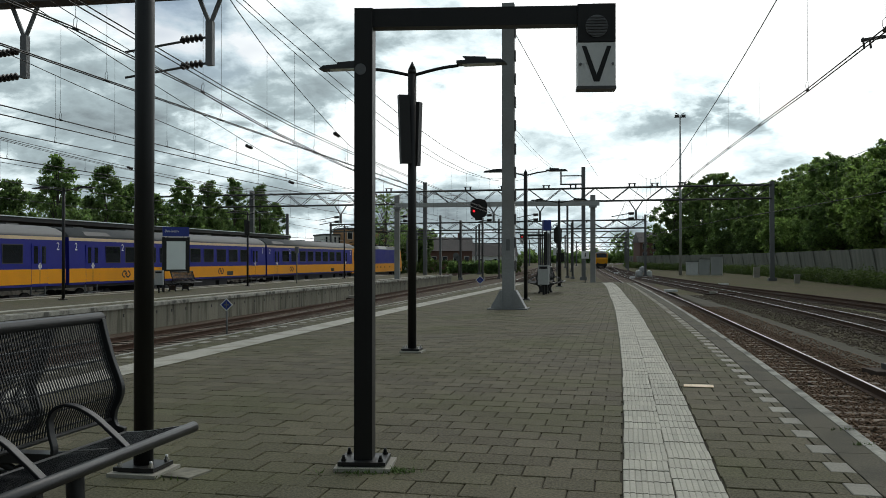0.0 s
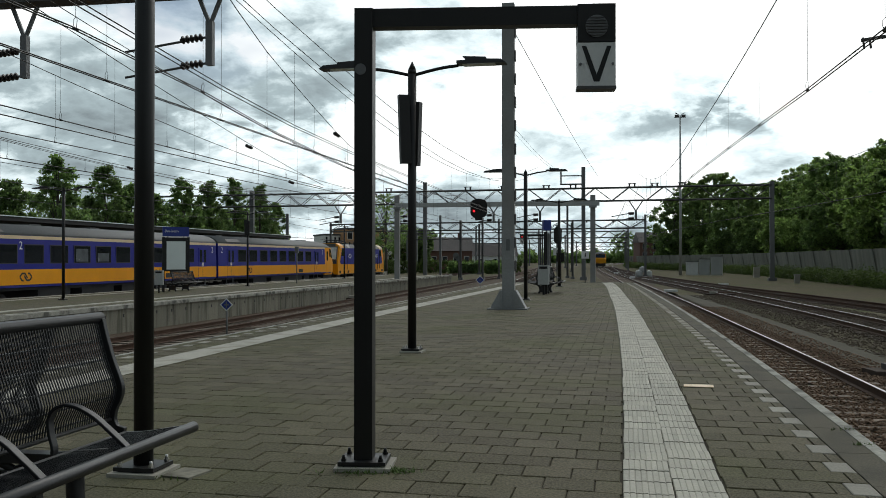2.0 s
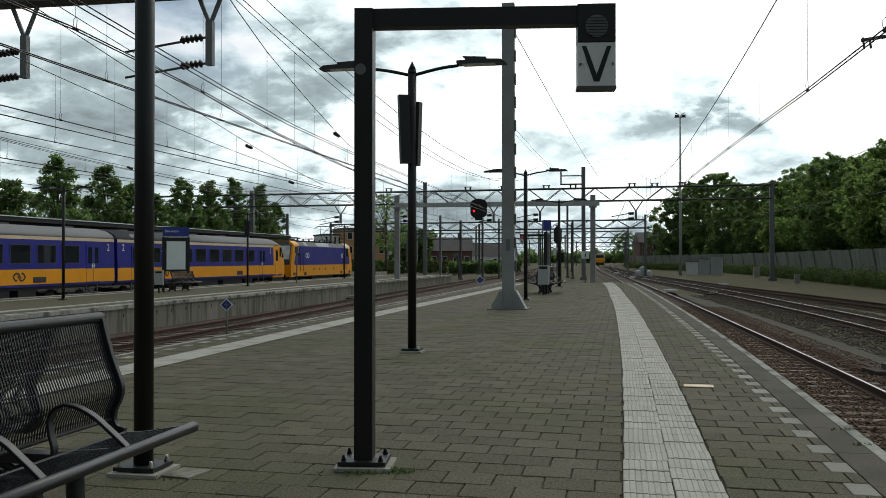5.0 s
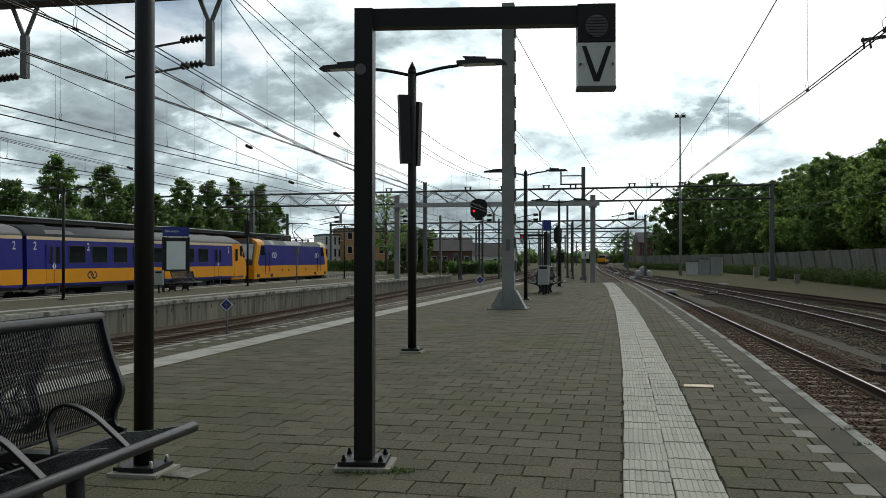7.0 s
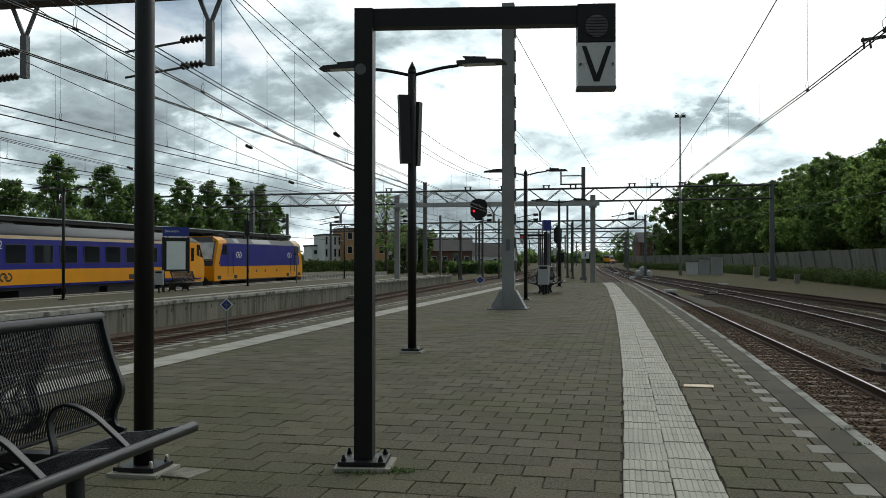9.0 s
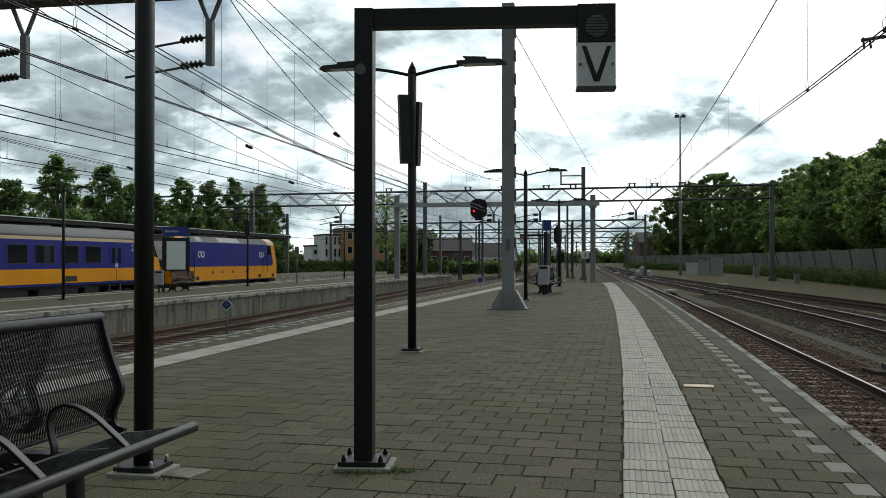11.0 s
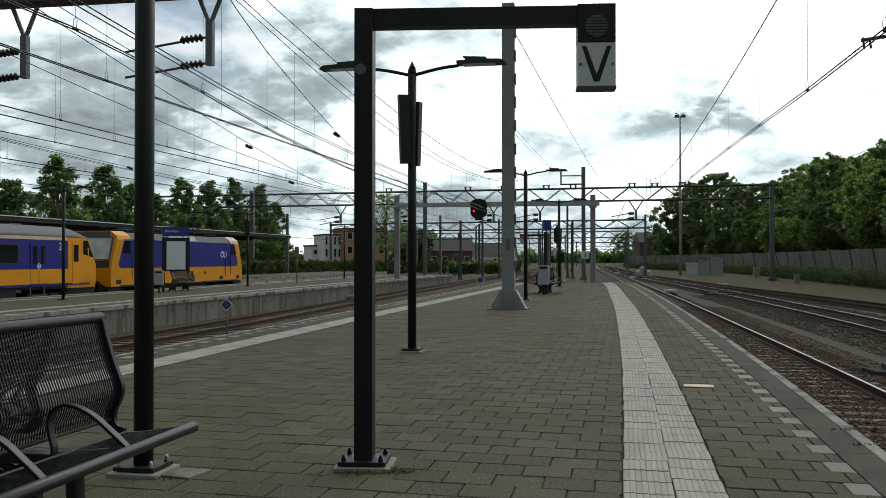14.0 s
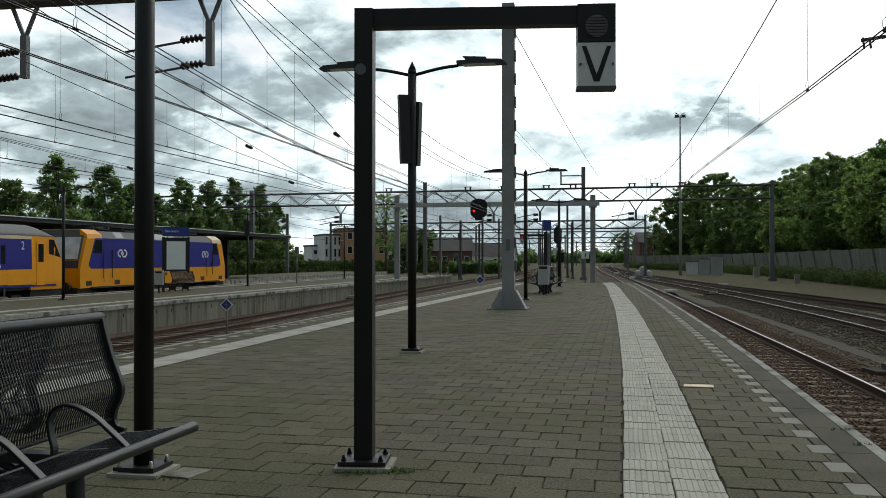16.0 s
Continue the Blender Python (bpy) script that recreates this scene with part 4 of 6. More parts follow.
# ---- portals, masts and wires ----
def truss_portal(xa, xb, ya, yb, zb, zt, masts, label):
    root = thing("catenary_portal", 0, 0, 0, 0, label, "catenary portal", "catenary portals")
    A, B = Vector((xa, ya, 0)), Vector((xb, yb, 0))
    d = (B - A).normalized()
    q = Vector((-d.y, d.x, 0)) * 0.35
    n = max(4, round((B - A).length / 1.85))
    for z, name in ((zt, "top_chord"), (zb, "bottom_chord")):
        for s in (-1, 1):
            bm = bmesh.new()
            rod(bm, A + q * s + Vector((0, 0, z)), B + q * s + Vector((0, 0, z)), 0.085, 4)
            part(name, bm, M["darksteel"], root)
    for s in (-1, 1):
        for i in range(n):
            bm = bmesh.new()
            a, b = A.lerp(B, i / n), A.lerp(B, (i + 1) / n)
            za, zc = (zb, zt) if i % 2 else (zt, zb)
            rod(bm, a + q * s + Vector((0, 0, za)), b + q * s + Vector((0, 0, zc)), 0.04, 4)
            part("brace", bm, M["darksteel"], root)
    for f, zbase, ztop, w in masts:
        p = A.lerp(B, f)
        bm = bmesh.new()
        box(bm, p.x - w / 2, p.x + w / 2, p.y - 0.2, p.y + 0.2, zbase, ztop)
        box(bm, p.x - w * 0.9, p.x + w * 0.9, p.y - 0.5, p.y + 0.5, zbase, zbase + 0.35)
        part("mast", bm, M["midsteel"], root)
    return root


def wire(bm, pts, r=0.012):
    pipe(bm, pts, r, 4)


def sag_line(path, y0, y1, z0, z1, sag, n=10, dx=0.0):
    out = []
    for i in range(n + 1):
        u = i / n
        y = y0 + (y1 - y0) * u
        out.append((along(path, y) + dx, y, z0 + (z1 - z0) * u - sag * 4 * u * (1 - u)))
    return out


def overhead(path, spans, zc, zm, label, sag=1.0, pair=True):
    """Contact wires, carrier and droppers over a track; spans: support places along y."""
    root = thing("overhead_line", 0, 0, 0, 0, label, "overhead line", "overhead lines")
    for y0, y1 in zip(spans, spans[1:]):
        n = max(4, int((y1 - y0) / 3.4))
        r = 0.010 if y0 < 30 else 0.014 if y0 < 100 else 0.025
        for dx in ((-0.03, 0.03) if pair and y0 < 60 else (0,)):
            bm = bmesh.new()
            wire(bm, sag_line(path, y0, y1, zc, zc, 0.0, n, dx), r)
            part("contact_wire", bm, M["wire"], root)
        up = sag_line(path, y0, y1, zm, zm, sag, n)
        bm = bmesh.new()
        wire(bm, up, r)
        part("carrier_wire", bm, M["wire"], root)
        for x, y, z in up[1:-1]:
            if y < -2 or y > 130:
                continue
            bm = bmesh.new()
            rod(bm, (x, y, zc), (x, y, z), 0.004 if y < 50 else 0.007, 4)
            d = part("dropper", bm, M["wire"], root)
            bm = bmesh.new()
            rod(bm, (x, y, zc - 0.03), (x, y, zc + 0.09), r * 2.0, 5)
            part("clamp", bm, M["wire"], d)
    return root


def hung_line(path, zc, ya, yb, low_y, curve, low_z, label, r=0.011, single=False):
    """A level contact wire along path and its carrier, which hangs to low_z at low_y; droppers between them."""
    root = thing("overhead_line", 0, 0, 0, 0, label, "overhead line", "overhead lines")
    n = int((yb - ya) / 4.6)
    ys = [ya + (yb - ya) * k / n for k in range(n + 1)]
    hang = lambda y: low_z + curve * (y - low_y) ** 2
    for dx in ((0,) if single else (-0.035, 0.035)):
        bm = bmesh.new()
        wire(bm, [(along(path, y) + dx, y, zc) for y in ys], r * (1.25 if single else 1.0))
        part("contact_wire", bm, M["wire"], root)
    bm = bmesh.new()
    wire(bm, [(along(path, y), y, hang(y)) for y in (ya + (yb - ya) * k / (2 * n) for k in range(2 * n + 1))], r * 1.05)
    part("carrier_wire", bm, M["wire"], root)
    for y in ys[1:-1]:
        x, zt = along(path, y), hang(y)
        if y < 6 or zt < zc + 0.2:
            continue
        bm = bmesh.new()
        rod(bm, (x, y, zc + 0.16), (x, y, zt), 0.0035 if y < 50 else 0.006, 4)
        d = part("dropper", bm, M["wire"], root)
        bm = bmesh.new()
        pipe(bm, [(x, y, zc), (x - 0.03, y, zc + 0.05), (x - 0.028, y, zc + 0.13), (x + 0.008, y, zc + 0.17), (x + 0.024, y, zc + 0.12), (x + 0.012, y, zc + 0.02)], 0.0045, 5)
        rod(bm, (x, y - 0.05, zc), (x, y + 0.05, zc), r * 1.9, 6)
        part("clamp", bm, M["wire"], d)
    return root


def hanger(x, y, zb, zt, arm, label="grey steel hanger holding insulated contact-wire arms"):
    """A forked drop post with two registration arms and insulators."""
    root = thing("wire_hanger", x, y, zb, 0, label, "catenary support", "wire hangers")
    h = zt - zb
    bm = bmesh.new()
    box(bm, -0.085, 0.085, -0.085, 0.085, 0, 1.08)
    for s in (-1, 1):
        rod(bm, (0, 0, 1.0), (s * 0.36, 0, h + 0.02), 0.055, 6)
    part("post", bm, M["midsteel"], root)
    for z in (0.06, 0.7):
        s = 1 if arm > 0 else -1
        bm = bmesh.new()
        turned(bm, (s * 0.2, 0, z), (s * 0.78, 0, z - 0.05), 0.045, 0.10, 5)
        part("insulator", bm, M["insul"], root, "dark ribbed insulator")
        bm = bmesh.new()
        rod(bm, (s * 0.1, 0, z), (arm, 0, z - 0.28), 0.03, 6)
        part("arm", bm, M["darksteel"], root)
    return root


truss_portal(15.3, -62.0, 106.0, 113.0, 7.72, 9.15, [(0.0, -1.0, 9.5, 0.45), (0.2545, -1.0, 11.5, 0.42), (0.995, -1.3, 9.0, 0.5), (0.774, -1.3, 9.6, 0.5), (0.49, -1.2, 10.2, 0.42)], "long dark lattice portal across all tracks")
truss_portal(2.7, -42, 125.5, 135.5, 5.3, 6.35, [(0.0, -1.0, 7.0, 0.28), (0.42, -1.1, 6.6, 0.26), (0.62, -1.2, 7.4, 0.26), (1.0, -1.3, 6.6, 0.26)], "dark lattice portal across the far tracks")
truss_portal(0.8, -42, 185, 195, 5.4, 6.6, [(0.0, -1.0, 7.3, 0.3), (0.4, -1.1, 7.0, 0.3), (0.7, -1.2, 8.0, 0.3), (1.0, -1.3, 7.0, 0.3)], "dark lattice portal across the far tracks")
for k, yy in enumerate((250, 335, 440)):
    truss_portal(0.6 - 0.2 * k, -44 - 3 * k, yy, yy + 10, 5.6, 6.9, [(0.0, -1.0, 8.0, 0.35), (0.35, -1.0, 7.6, 0.35), (0.7, -1.0, 8.2, 0.35), (1.0, -1.0, 7.2, 0.35)], "distant dark lattice portal over the tracks")


def beam_portal():
    root = thing("signal_gantry", 0, 0, 0, 0, "pale grey beam gantry with two masts", "signal gantry")
    Yb = 78.0
    bm = bmesh.new()
    box(bm, -18.6, -1.9, Yb - 0.25, Yb + 0.25, 5.60, 5.94)
    part("beam", bm, M["cabinet"], root, "pale grey box beam")
    for x, zb, zt in ((-18.45, P2_Z, 6.6), (-2.42, -1.1, 6.45)):
        bm = bmesh.new()
        box(bm, x - 0.2, x + 0.2, Yb - 0.2, Yb + 0.2, zb, zt)
        box(bm, x - 0.30, x + 0.30, Yb - 0.4, Yb + 0.4, 5.46, 5.60)
        part("mast", bm, M["grey"], root)
    sg = thing("gantry_signal", -11.55, Yb - 0.5, 5.32, 0, "black railway signal showing a red light on the gantry", "railway signal")
    bm = bmesh.new()
    box(bm, -0.68, 0.68, -0.08, 0.08, -0.62, 0.85)
    bmesh.ops.bevel(bm, geom=[e for e in bm.edges if abs(e.verts[0].co.y - e.verts[1].co.y) > 0.1], offset=0.42, segments=6, profile=0.5, affect="EDGES")
    part("backboard", bm, M["black"], sg)
    bm = bmesh.new()
    box(bm, -0.3, 0.3, -0.1, 0.3, -0.85, -0.6)
    box(bm, -0.2, 0.2, 0.08, 0.3, 0.2, 0.9)
    part("bracket", bm, M["black"], sg)
    for dx, dz, mt in ((-0.38, -0.1, M["red"]), (0.0, 0.25, M["glass"]), (0.3, -0.1, M["glass"])):
        bm = bmesh.new()
        rod(bm, (dx, -0.09, dz), (dx, -0.13, dz), 0.10, 14)
        lens = part("lens", bm, mt, sg)
        bm = bmesh.new()
        pipe(bm, [(dx + 0.17 * math.cos(a), -0.2, dz + 0.17 * math.sin(a)) for a in [math.pi * i / 8 for i in range(9)]], 0.012, 4, 0.12)
        part("hood", bm, M["black"], lens)


beam_portal()
hung_line([(3.47, -30), (3.40, 15.1), (3.1, 21.1), (2.8, 27.8), (2.5, 35.1), (2.0, 56), (1.25, 78)], 4.35, -14, 78, 43.4, 0.00199, 5.66, "overhead line above the platform track", 0.0125)
overhead(PATH_R1, [78, 102, 172, 250, 330], 4.35, 7.2, "overhead line above the far platform track", 0.9)
overhead(PATH_R3, [-20, 33, 102, 172, 250], 4.4, 7.2, "overhead line above the side track", 0.9)
hung_line([(-8.8, -25), (-8.72, 80)], 4.4, -4, 78, 45.9, 0.0020, 6.04, "overhead line of two copper wires above a track")
hung_line([(-7.4, -25), (-7.2, 13.5), (-8.2, 21), (-9.15, 31.5), (-9.6, 50)], 4.4, 2, 46, 51.3, 0.00206, 4.38, "overhead line that swings over to the next track")
hung_line([(-13.0, -25), (-13.05, 90)], 4.4, 4, 90, 53, 0.0016, 5.57, "overhead line beside the next platform", single=True)
hung_line([(-11.9, -25), (-12.3, 26), (-12.9, 45)], 4.4, 4, 40, 58, 0.00173, 3.95, "overhead line running out to its anchor", single=True)
hung_line([(-14.8, -25), (-14.6, 90)], 4.4, 4, 90, 50, 0.0014, 5.15, "overhead line along the next platform", single=True)
hung_line([(-20.2, -25), (-20.0, 90)], 4.65, 10, 90, 45, 0.0012, 4.95, "overhead line above the next platform's far track")
hung_line([(-27.2, -25), (-27.2, 105)], 4.8, 10, 105, 54, 0.0014, 6.28, "overhead line above the train", single=True)
overhead(PATH_L1, [78, 110, 180, 250], 4.42, 7.2, "overhead line above the far tracks", 0.6)
overhead([(-14.3, -60), (-14.6, 100), (-18, 175), (-26, 330)], [90, 110, 180, 250], 4.66, 6.9, "overhead line above the far tracks", 0.6)
overhead(PATH_T, [105, 111, 180, 250], 4.55, 6.6, "overhead line above the far train track", 0.6, pair=False)
for my in (40, 113, 180):
    q = thing("lineside_mast", -40.6, my, -1.3, 0, "slender steel mast carrying a thin overhead line", "mast", "lineside masts")
    bm = bmesh.new()
    box(bm, -0.15, 0.15, -0.15, 0.15, 0, 8.2)
    part("column", bm, M["midsteel"], q)
    bm = bmesh.new()
    rod(bm, (0, 0, 7.6), (-2.4, 0, 7.6), 0.05, 6)
    part("arm", bm, M["midsteel"], q)
overhead([(-43, -60), (-43, 250)], [-25, 40, 113, 180], 4.2, 6.3, "thin overhead line behind the station canopy", 0.8, pair=False)
hanger(-9.97, 22.2, 6.07, 7.9, -2.25)
hanger(-15.0, 22.2, 5.93, 7.75, -2.0)
near_beam = thing("catenary_portal", -8.0, 22.2, 0, 0, "dark steel portal beam high over the tracks", "catenary portal", "catenary portals")
for dz, w in ((7.92, 0.3), (9.3, 0.25)):
    bm = bmesh.new()
    box(bm, -23.0, 5.0, -w, w, dz - 0.12, dz + 0.12)
    part("chord", bm, M["darksteel"], near_beam)
for k in range(14):
    bm = bmesh.new()
    rod(bm, (-23 + 2 * k, 0, 7.92 if k % 2 else 9.3), (-21 + 2 * k, 0, 9.3 if k % 2 else 7.92), 0.06, 6)
    part("brace", bm, M["darksteel"], near_beam)
bm = bmesh.new()
box(bm, -23.3, -22.9, -0.2, 0.2, -0.33, 9.5)
part("mast", bm, M["grey"], near_beam)


def build_mast_misc():
    fm = thing("flood_mast", 7.8, 139, -0.9, 0, "tall slender floodlight mast", "floodlight mast")
    bm = bmesh.new()
    rod(bm, (0, 0, 0), (0, 0, 22.4), 0.24, 10, 0.09)
    part("pole", bm, M["cabinet"], fm)
    for s in (-1, 1):
        bm = bmesh.new()
        box(bm, s * 0.45 - 0.28, s * 0.45 + 0.28, -0.2, 0.2, 22.15, 22.45)
        rod(bm, (s * 0.2, 0, 22.5), (s * 0.7, 0, 22.75), 0.06, 6)
        part("floodlight", bm, M["darksteel"], fm)
    bm = bmesh.new()
    rod(bm, (-0.8, 0, 22.1), (0.8, 0, 22.1), 0.05, 6)
    part("crossbar", bm, M["darksteel"], fm)


build_mast_misc()


def far_platform_things():
    # information column with a blue cube sign behind the bin
    c = thing("information_column", -2.87, 36.7, 0, 0, "dark glazed information column topped by a blue cube sign", "information column")
    bm = bmesh.new()
    box(bm, -0.10, 0.02, -0.10, 0.10, 0, 2.36)
    bevel(bm, 0.01, 1)
    part("column", bm, M["black"], c)
    bm = bmesh.new()
    box(bm, 0.035, 0.12, -0.10, 0.10, 0.75, 2.30)
    part("poster_edge", bm, M["midsteel"], c, "grey edge of a poster case")
    bm = bmesh.new()
    rod(bm, (0, 0, 2.36), (0, 0, 2.62), 0.03, 8)
    part("stem", bm, M["black"], c)
    bm = bmesh.new()
    box(bm, -0.14, 0.14, -0.14, 0.14, 2.40, 2.80, pose(0, 0, 0, 0, 0, 25))
    bevel(bm, 0.02, 1)
    part("cube_sign", bm, M["signblue"], c, "blue cube sign")
    # repeater signal on a black pole
    r = thing("platform_signal", -3.16, 47.3, 0, 0, "black round-ended railway signal seen on a thin black pole", "railway signal")
    bm = bmesh.new()
    rod(bm, (0.12, 0.1, 0), (0.12, 0.1, 2.2), 0.045, 8)
    part("pole", bm, M["black"], r)
    bm = bmesh.new()
    box(bm, -0.19, 0.19, -0.07, 0.07, 2.08, 2.90)
    bmesh.ops.bevel(bm, geom=[e for e in bm.edges if abs(e.verts[0].co.y - e.verts[1].co.y) > 0.1], offset=0.18, segments=6, profile=0.5, affect="EDGES")
    part("backboard", bm, M["black"], r)
    bm = bmesh.new()
    box(bm, -0.06, 0.3, -0.1, 0.1, 1.2, 1.62)
    part("lamp_box", bm, M["black"], r)
    for x, y, zc in ((-2.12, 54.6, 1.56), (-3.67, 54.3, 1.74)):
        g = thing("warning_sign", x, y, 0, 8, "small white square warning sign with a dark mark on a post", "sign", "warning signs")
        bm = bmesh.new()
        rod(bm, (0, 0.03, 0), (0, 0.03, zc + 0.2), 0.03, 8)
        part("post", bm, M["midsteel"], g)
        bm = bmesh.new()
        box(bm, -0.21, 0.21, -0.02, 0.0, zc - 0.21, zc + 0.21)
        bevel(bm, 0.008, 1)
        pl = part("sign_plate", bm, M["white"], g)
        bm = bmesh.new()
        box(bm, -0.03, 0.03, -0.024, -0.02, zc - 0.10, zc + 0.03)
        box(bm, 0.0, 0.05, -0.024, -0.02, zc + 0.05, zc + 0.10)
        box(bm, -0.07, 0.0, -0.024, -0.02, zc - 0.13, zc - 0.10)
        part("mark", bm, M["black"], pl, "dark bars")
    q = thing("ticket_post", -21.84, 62.7, P2_Z, 0, "thin grey post with a small reader box", "post")
    bm = bmesh.new()
    rod(bm, (0, 0, 0), (0, 0, 2.1), 0.04, 8)
    part("pole", bm, M["midsteel"], q)
    bm = bmesh.new()
    box(bm, -0.12, 0.12, -0.1, 0.1, 2.05, 2.5)
    bevel(bm, 0.02, 1)
    part("reader_box", bm, M["midsteel"], q)
    # end fence and low ramp edge of the platform
    bm = bmesh.new()
    box(bm, P1_LEFT + 0.2, edge_right(P1_END) - 0.2, P1_END - 0.12, P1_END, -0.02, 0.014)
    solid("trim", bm, M["dash"], "pale kerb at the platform's end", "kerb")


def lineside_things():
    for i, (x, y, w, d, h) in enumerate(((3.3, 71.0, 0.9, 0.45, 0.0), (8.6, 88.0, 0.8, 0.4, 0.06), (1.0, 118, 0.6, 0.35, 0.14), (-1.1, 150, 0.7, 0.4, 0.16))):
        b = thing("cable_trough", x, y, -0.92, 6, "white lineside trough cover lying beside a rail", "cover", "lineside covers")
        bm = bmesh.new()
        box(bm, -w / 2, w / 2, -d / 2, d / 2, -0.15, h + 0.06)
        bevel(bm, 0.03, 1)
        part("cover", bm, M["white"], b)
    for x, y in ((5.65, 64.0), (5.3, 20.6), (-17.3, 60.5)):
        q = thing("point_machine", x, y, -1.0 if x > 0 else -1.3, 8, "grey switch motor box with rods beside a track", "point machine", "point machines")
        bm = bmesh.new()
        k = 0.55 if y < 30 else 0.65
        box(bm, -0.32 * k, 0.32 * k, -0.4 * k, 0.4 * k, 0.05, 0.42 * k)
        bevel(bm, 0.05, 2)
        part("housing", bm, M["darksteel"] if y < 30 else M["dash"], q, "weathered housing")
        bm = bmesh.new()
        box(bm, -0.5, 1.3, -0.35, 0.35, 0.0, 0.12)
        part("bearer", bm, M["oldsleeper"], q, "dark timber bearer")
        for dy in (-0.15, 0.15):
            bm = bmesh.new()
            rod(bm, (0.3, dy, 0.2), (1.35, dy, 0.17), 0.02, 6)
            part("rod", bm, M["rail"], q)
    bg = thing("ballast_bags", 2.5, 126, -0.95, 0, "white bulk bags heaped at a mast's foot", "bulk bag")
    for dx, dz, s in ((-0.6, 0.4, 0.5), (0.6, 0.38, 0.46), (-0.2, 0.95, 0.4)):
        bm = bmesh.new()
        bmesh.ops.create_icosphere(bm, subdivisions=3, radius=1)
        for v in bm.verts:
            k = max(abs(v.co.x), abs(v.co.y), abs(v.co.z))
            v.co = (v.co / k * 0.45 + v.co * 0.55) * s * 0.95
            v.co += Vector((dx, 0, dz)) + 0.06 * Vector(noise.noise_vector(v.co * 3))
            v.co.z = max(v.co.z, 0.0)
        for f in bm.faces:
            f.smooth = True
        part("bag", bm, M["bag"], bg)
    # slender masts standing among the far tracks: x, y, base, top, half width
    for x, y, z0, z1, r in ((-20.2, 120, -1.3, 6.2, 0.13), (-17.7, 122, -1.3, 6.6, 0.12), (-16.1, 126, -1.3, 6.6, 0.1), (-7.4, 130, -1.2, 9.0, 0.13), (-6.1, 118, -1.1, 6.0, 0.12), (-10.0, 190, -1.2, 8.4, 0.16), (-13.5, 200, -1.2, 8.4, 0.16), (-9.4, 240, -1.2, 8.5, 0.2), (-16.0, 215, -1.2, 8.0, 0.16), (-24.5, 165, -1.3, 7.4, 0.16), (-19.0, 230, -1.2, 8.2, 0.18), (-14.0, 270, -1.2, 8.4, 0.2), (-22.0, 260, -1.2, 8.2, 0.2)):
        q = thing("lineside_mast", x, y, z0, 0, "slender dark steel mast among the tracks", "mast", "lineside masts")
        bm = bmesh.new()
        box(bm, -r, r, -r, r, 0, z1 - z0)
        part("column", bm, M["darksteel"], q)
        bm = bmesh.new()
        box(bm, -r * 2, r * 2, -r * 2, r * 2, 0, 0.3)
        part("footing", bm, M["midsteel"], q)
    # round white-faced shunting signal
    q = thing("dwarf_signal", -22.5, 132, -1.3, 0, "round grey-white shunting disc on a short post", "railway signal")
    for dx, zz, rr in ((-0.35, 3.1, 0.42), (0.0, 2.7, 0.40)):
        bm = bmesh.new()
        rod(bm, (dx, 0, zz), (dx, -0.12, zz), rr, 18)
        part("disc", bm, M["midsteel"], q)
    bm = bmesh.new()
    rod(bm, (0, 0.1, 0), (0, 0.1, 2.8), 0.1, 8)
    part("post", bm, M["darksteel"], q)
    # cantilever over the platform track, its mast beside the camera's view
    q = thing("cantilever_mast", 7.0, 14.9, -1.0, 0, "steel mast with an arm holding the contact wires", "mast")
    bm = bmesh.new()
    box(bm, -0.15, 0.15, -0.15, 0.15, 0, 8.6)
    part("column", bm, M["midsteel"], q)
    bm = bmesh.new()
    rod(bm, (-0.15, 0, 5.95), (-3.62, -0.1, 5.48), 0.026, 8)
    part("arm", bm, M["darksteel"], q)
    for k in (0.0, 0.09):
        bm = bmesh.new()
        rod(bm, (-3.58 + k, -0.1, 5.36), (-3.60 + k, -0.1, 5.52), 0.016, 6)
        part("clamp", bm, M["darksteel"], q)
    bm = bmesh.new()
    rod(bm, (-0.15, 0, 8.3), (-3.6, -0.1, 8.05), 0.03, 8)
    part("upper_arm", bm, M["darksteel"], q)


def portal_fittings():
    """Insulator stands on the near truss, forked hangers below it."""
    for x in (-30.5, -27.0, -17.5, -13.3, -8.5, -5.5, 0.9, 3.3, 6.2):
        f = (15.3 - x) / 77.3
        y = 106 + 7 * f
        q = thing("insulator_stand", x, y, 9.2, 0, "small dark insulator stand on the lattice portal", "insulator", "insulator stands")
        for dx in (-0.28, 0.28):
            bm = bmesh.new()
            rod(bm, (dx, 0, 0), (dx, 0, 0.32), 0.09, 8)
            part("insulator", bm, M["insul"], q)
        bm = bmesh.new()
        box(bm, -0.45, 0.45, -0.06, 0.06, 0.32, 0.40)
        part("crossbar", bm, M["darksteel"], q)
    for x in (-33.0, -24.5, -14.5, -9.2, 1.3):
        f = (15.3 - x) / 77.3
        y = 106 + 7 * f
        q = thing("wire_hanger", x, y, 5.57, 0, "forked steel hanger below the lattice portal with insulated arms", "catenary support", "wire hangers")
        bm = bmesh.new()
        box(bm, -0.12, 0.12, -0.12, 0.12, 0, 1.1)
        for s in (-1, 1):
            rod(bm, (0, 0, 1.0), (s * 0.75, 0, 2.15), 0.07, 6)
        part("post", bm, M["midsteel"], q)
        for z in (0.2, 0.75):
            bm = bmesh.new()
            rod(bm, (-0.2, 0, z), (-0.75, 0, z - 0.03), 0.15, 8)
            part("insulator", bm, M["insul"], q)
            bm = bmesh.new()
            rod(bm, (-0.7, 0, z), (-2.6, 0, z - 0.35), 0.05, 6)
            part("arm", bm, M["darksteel"], q)


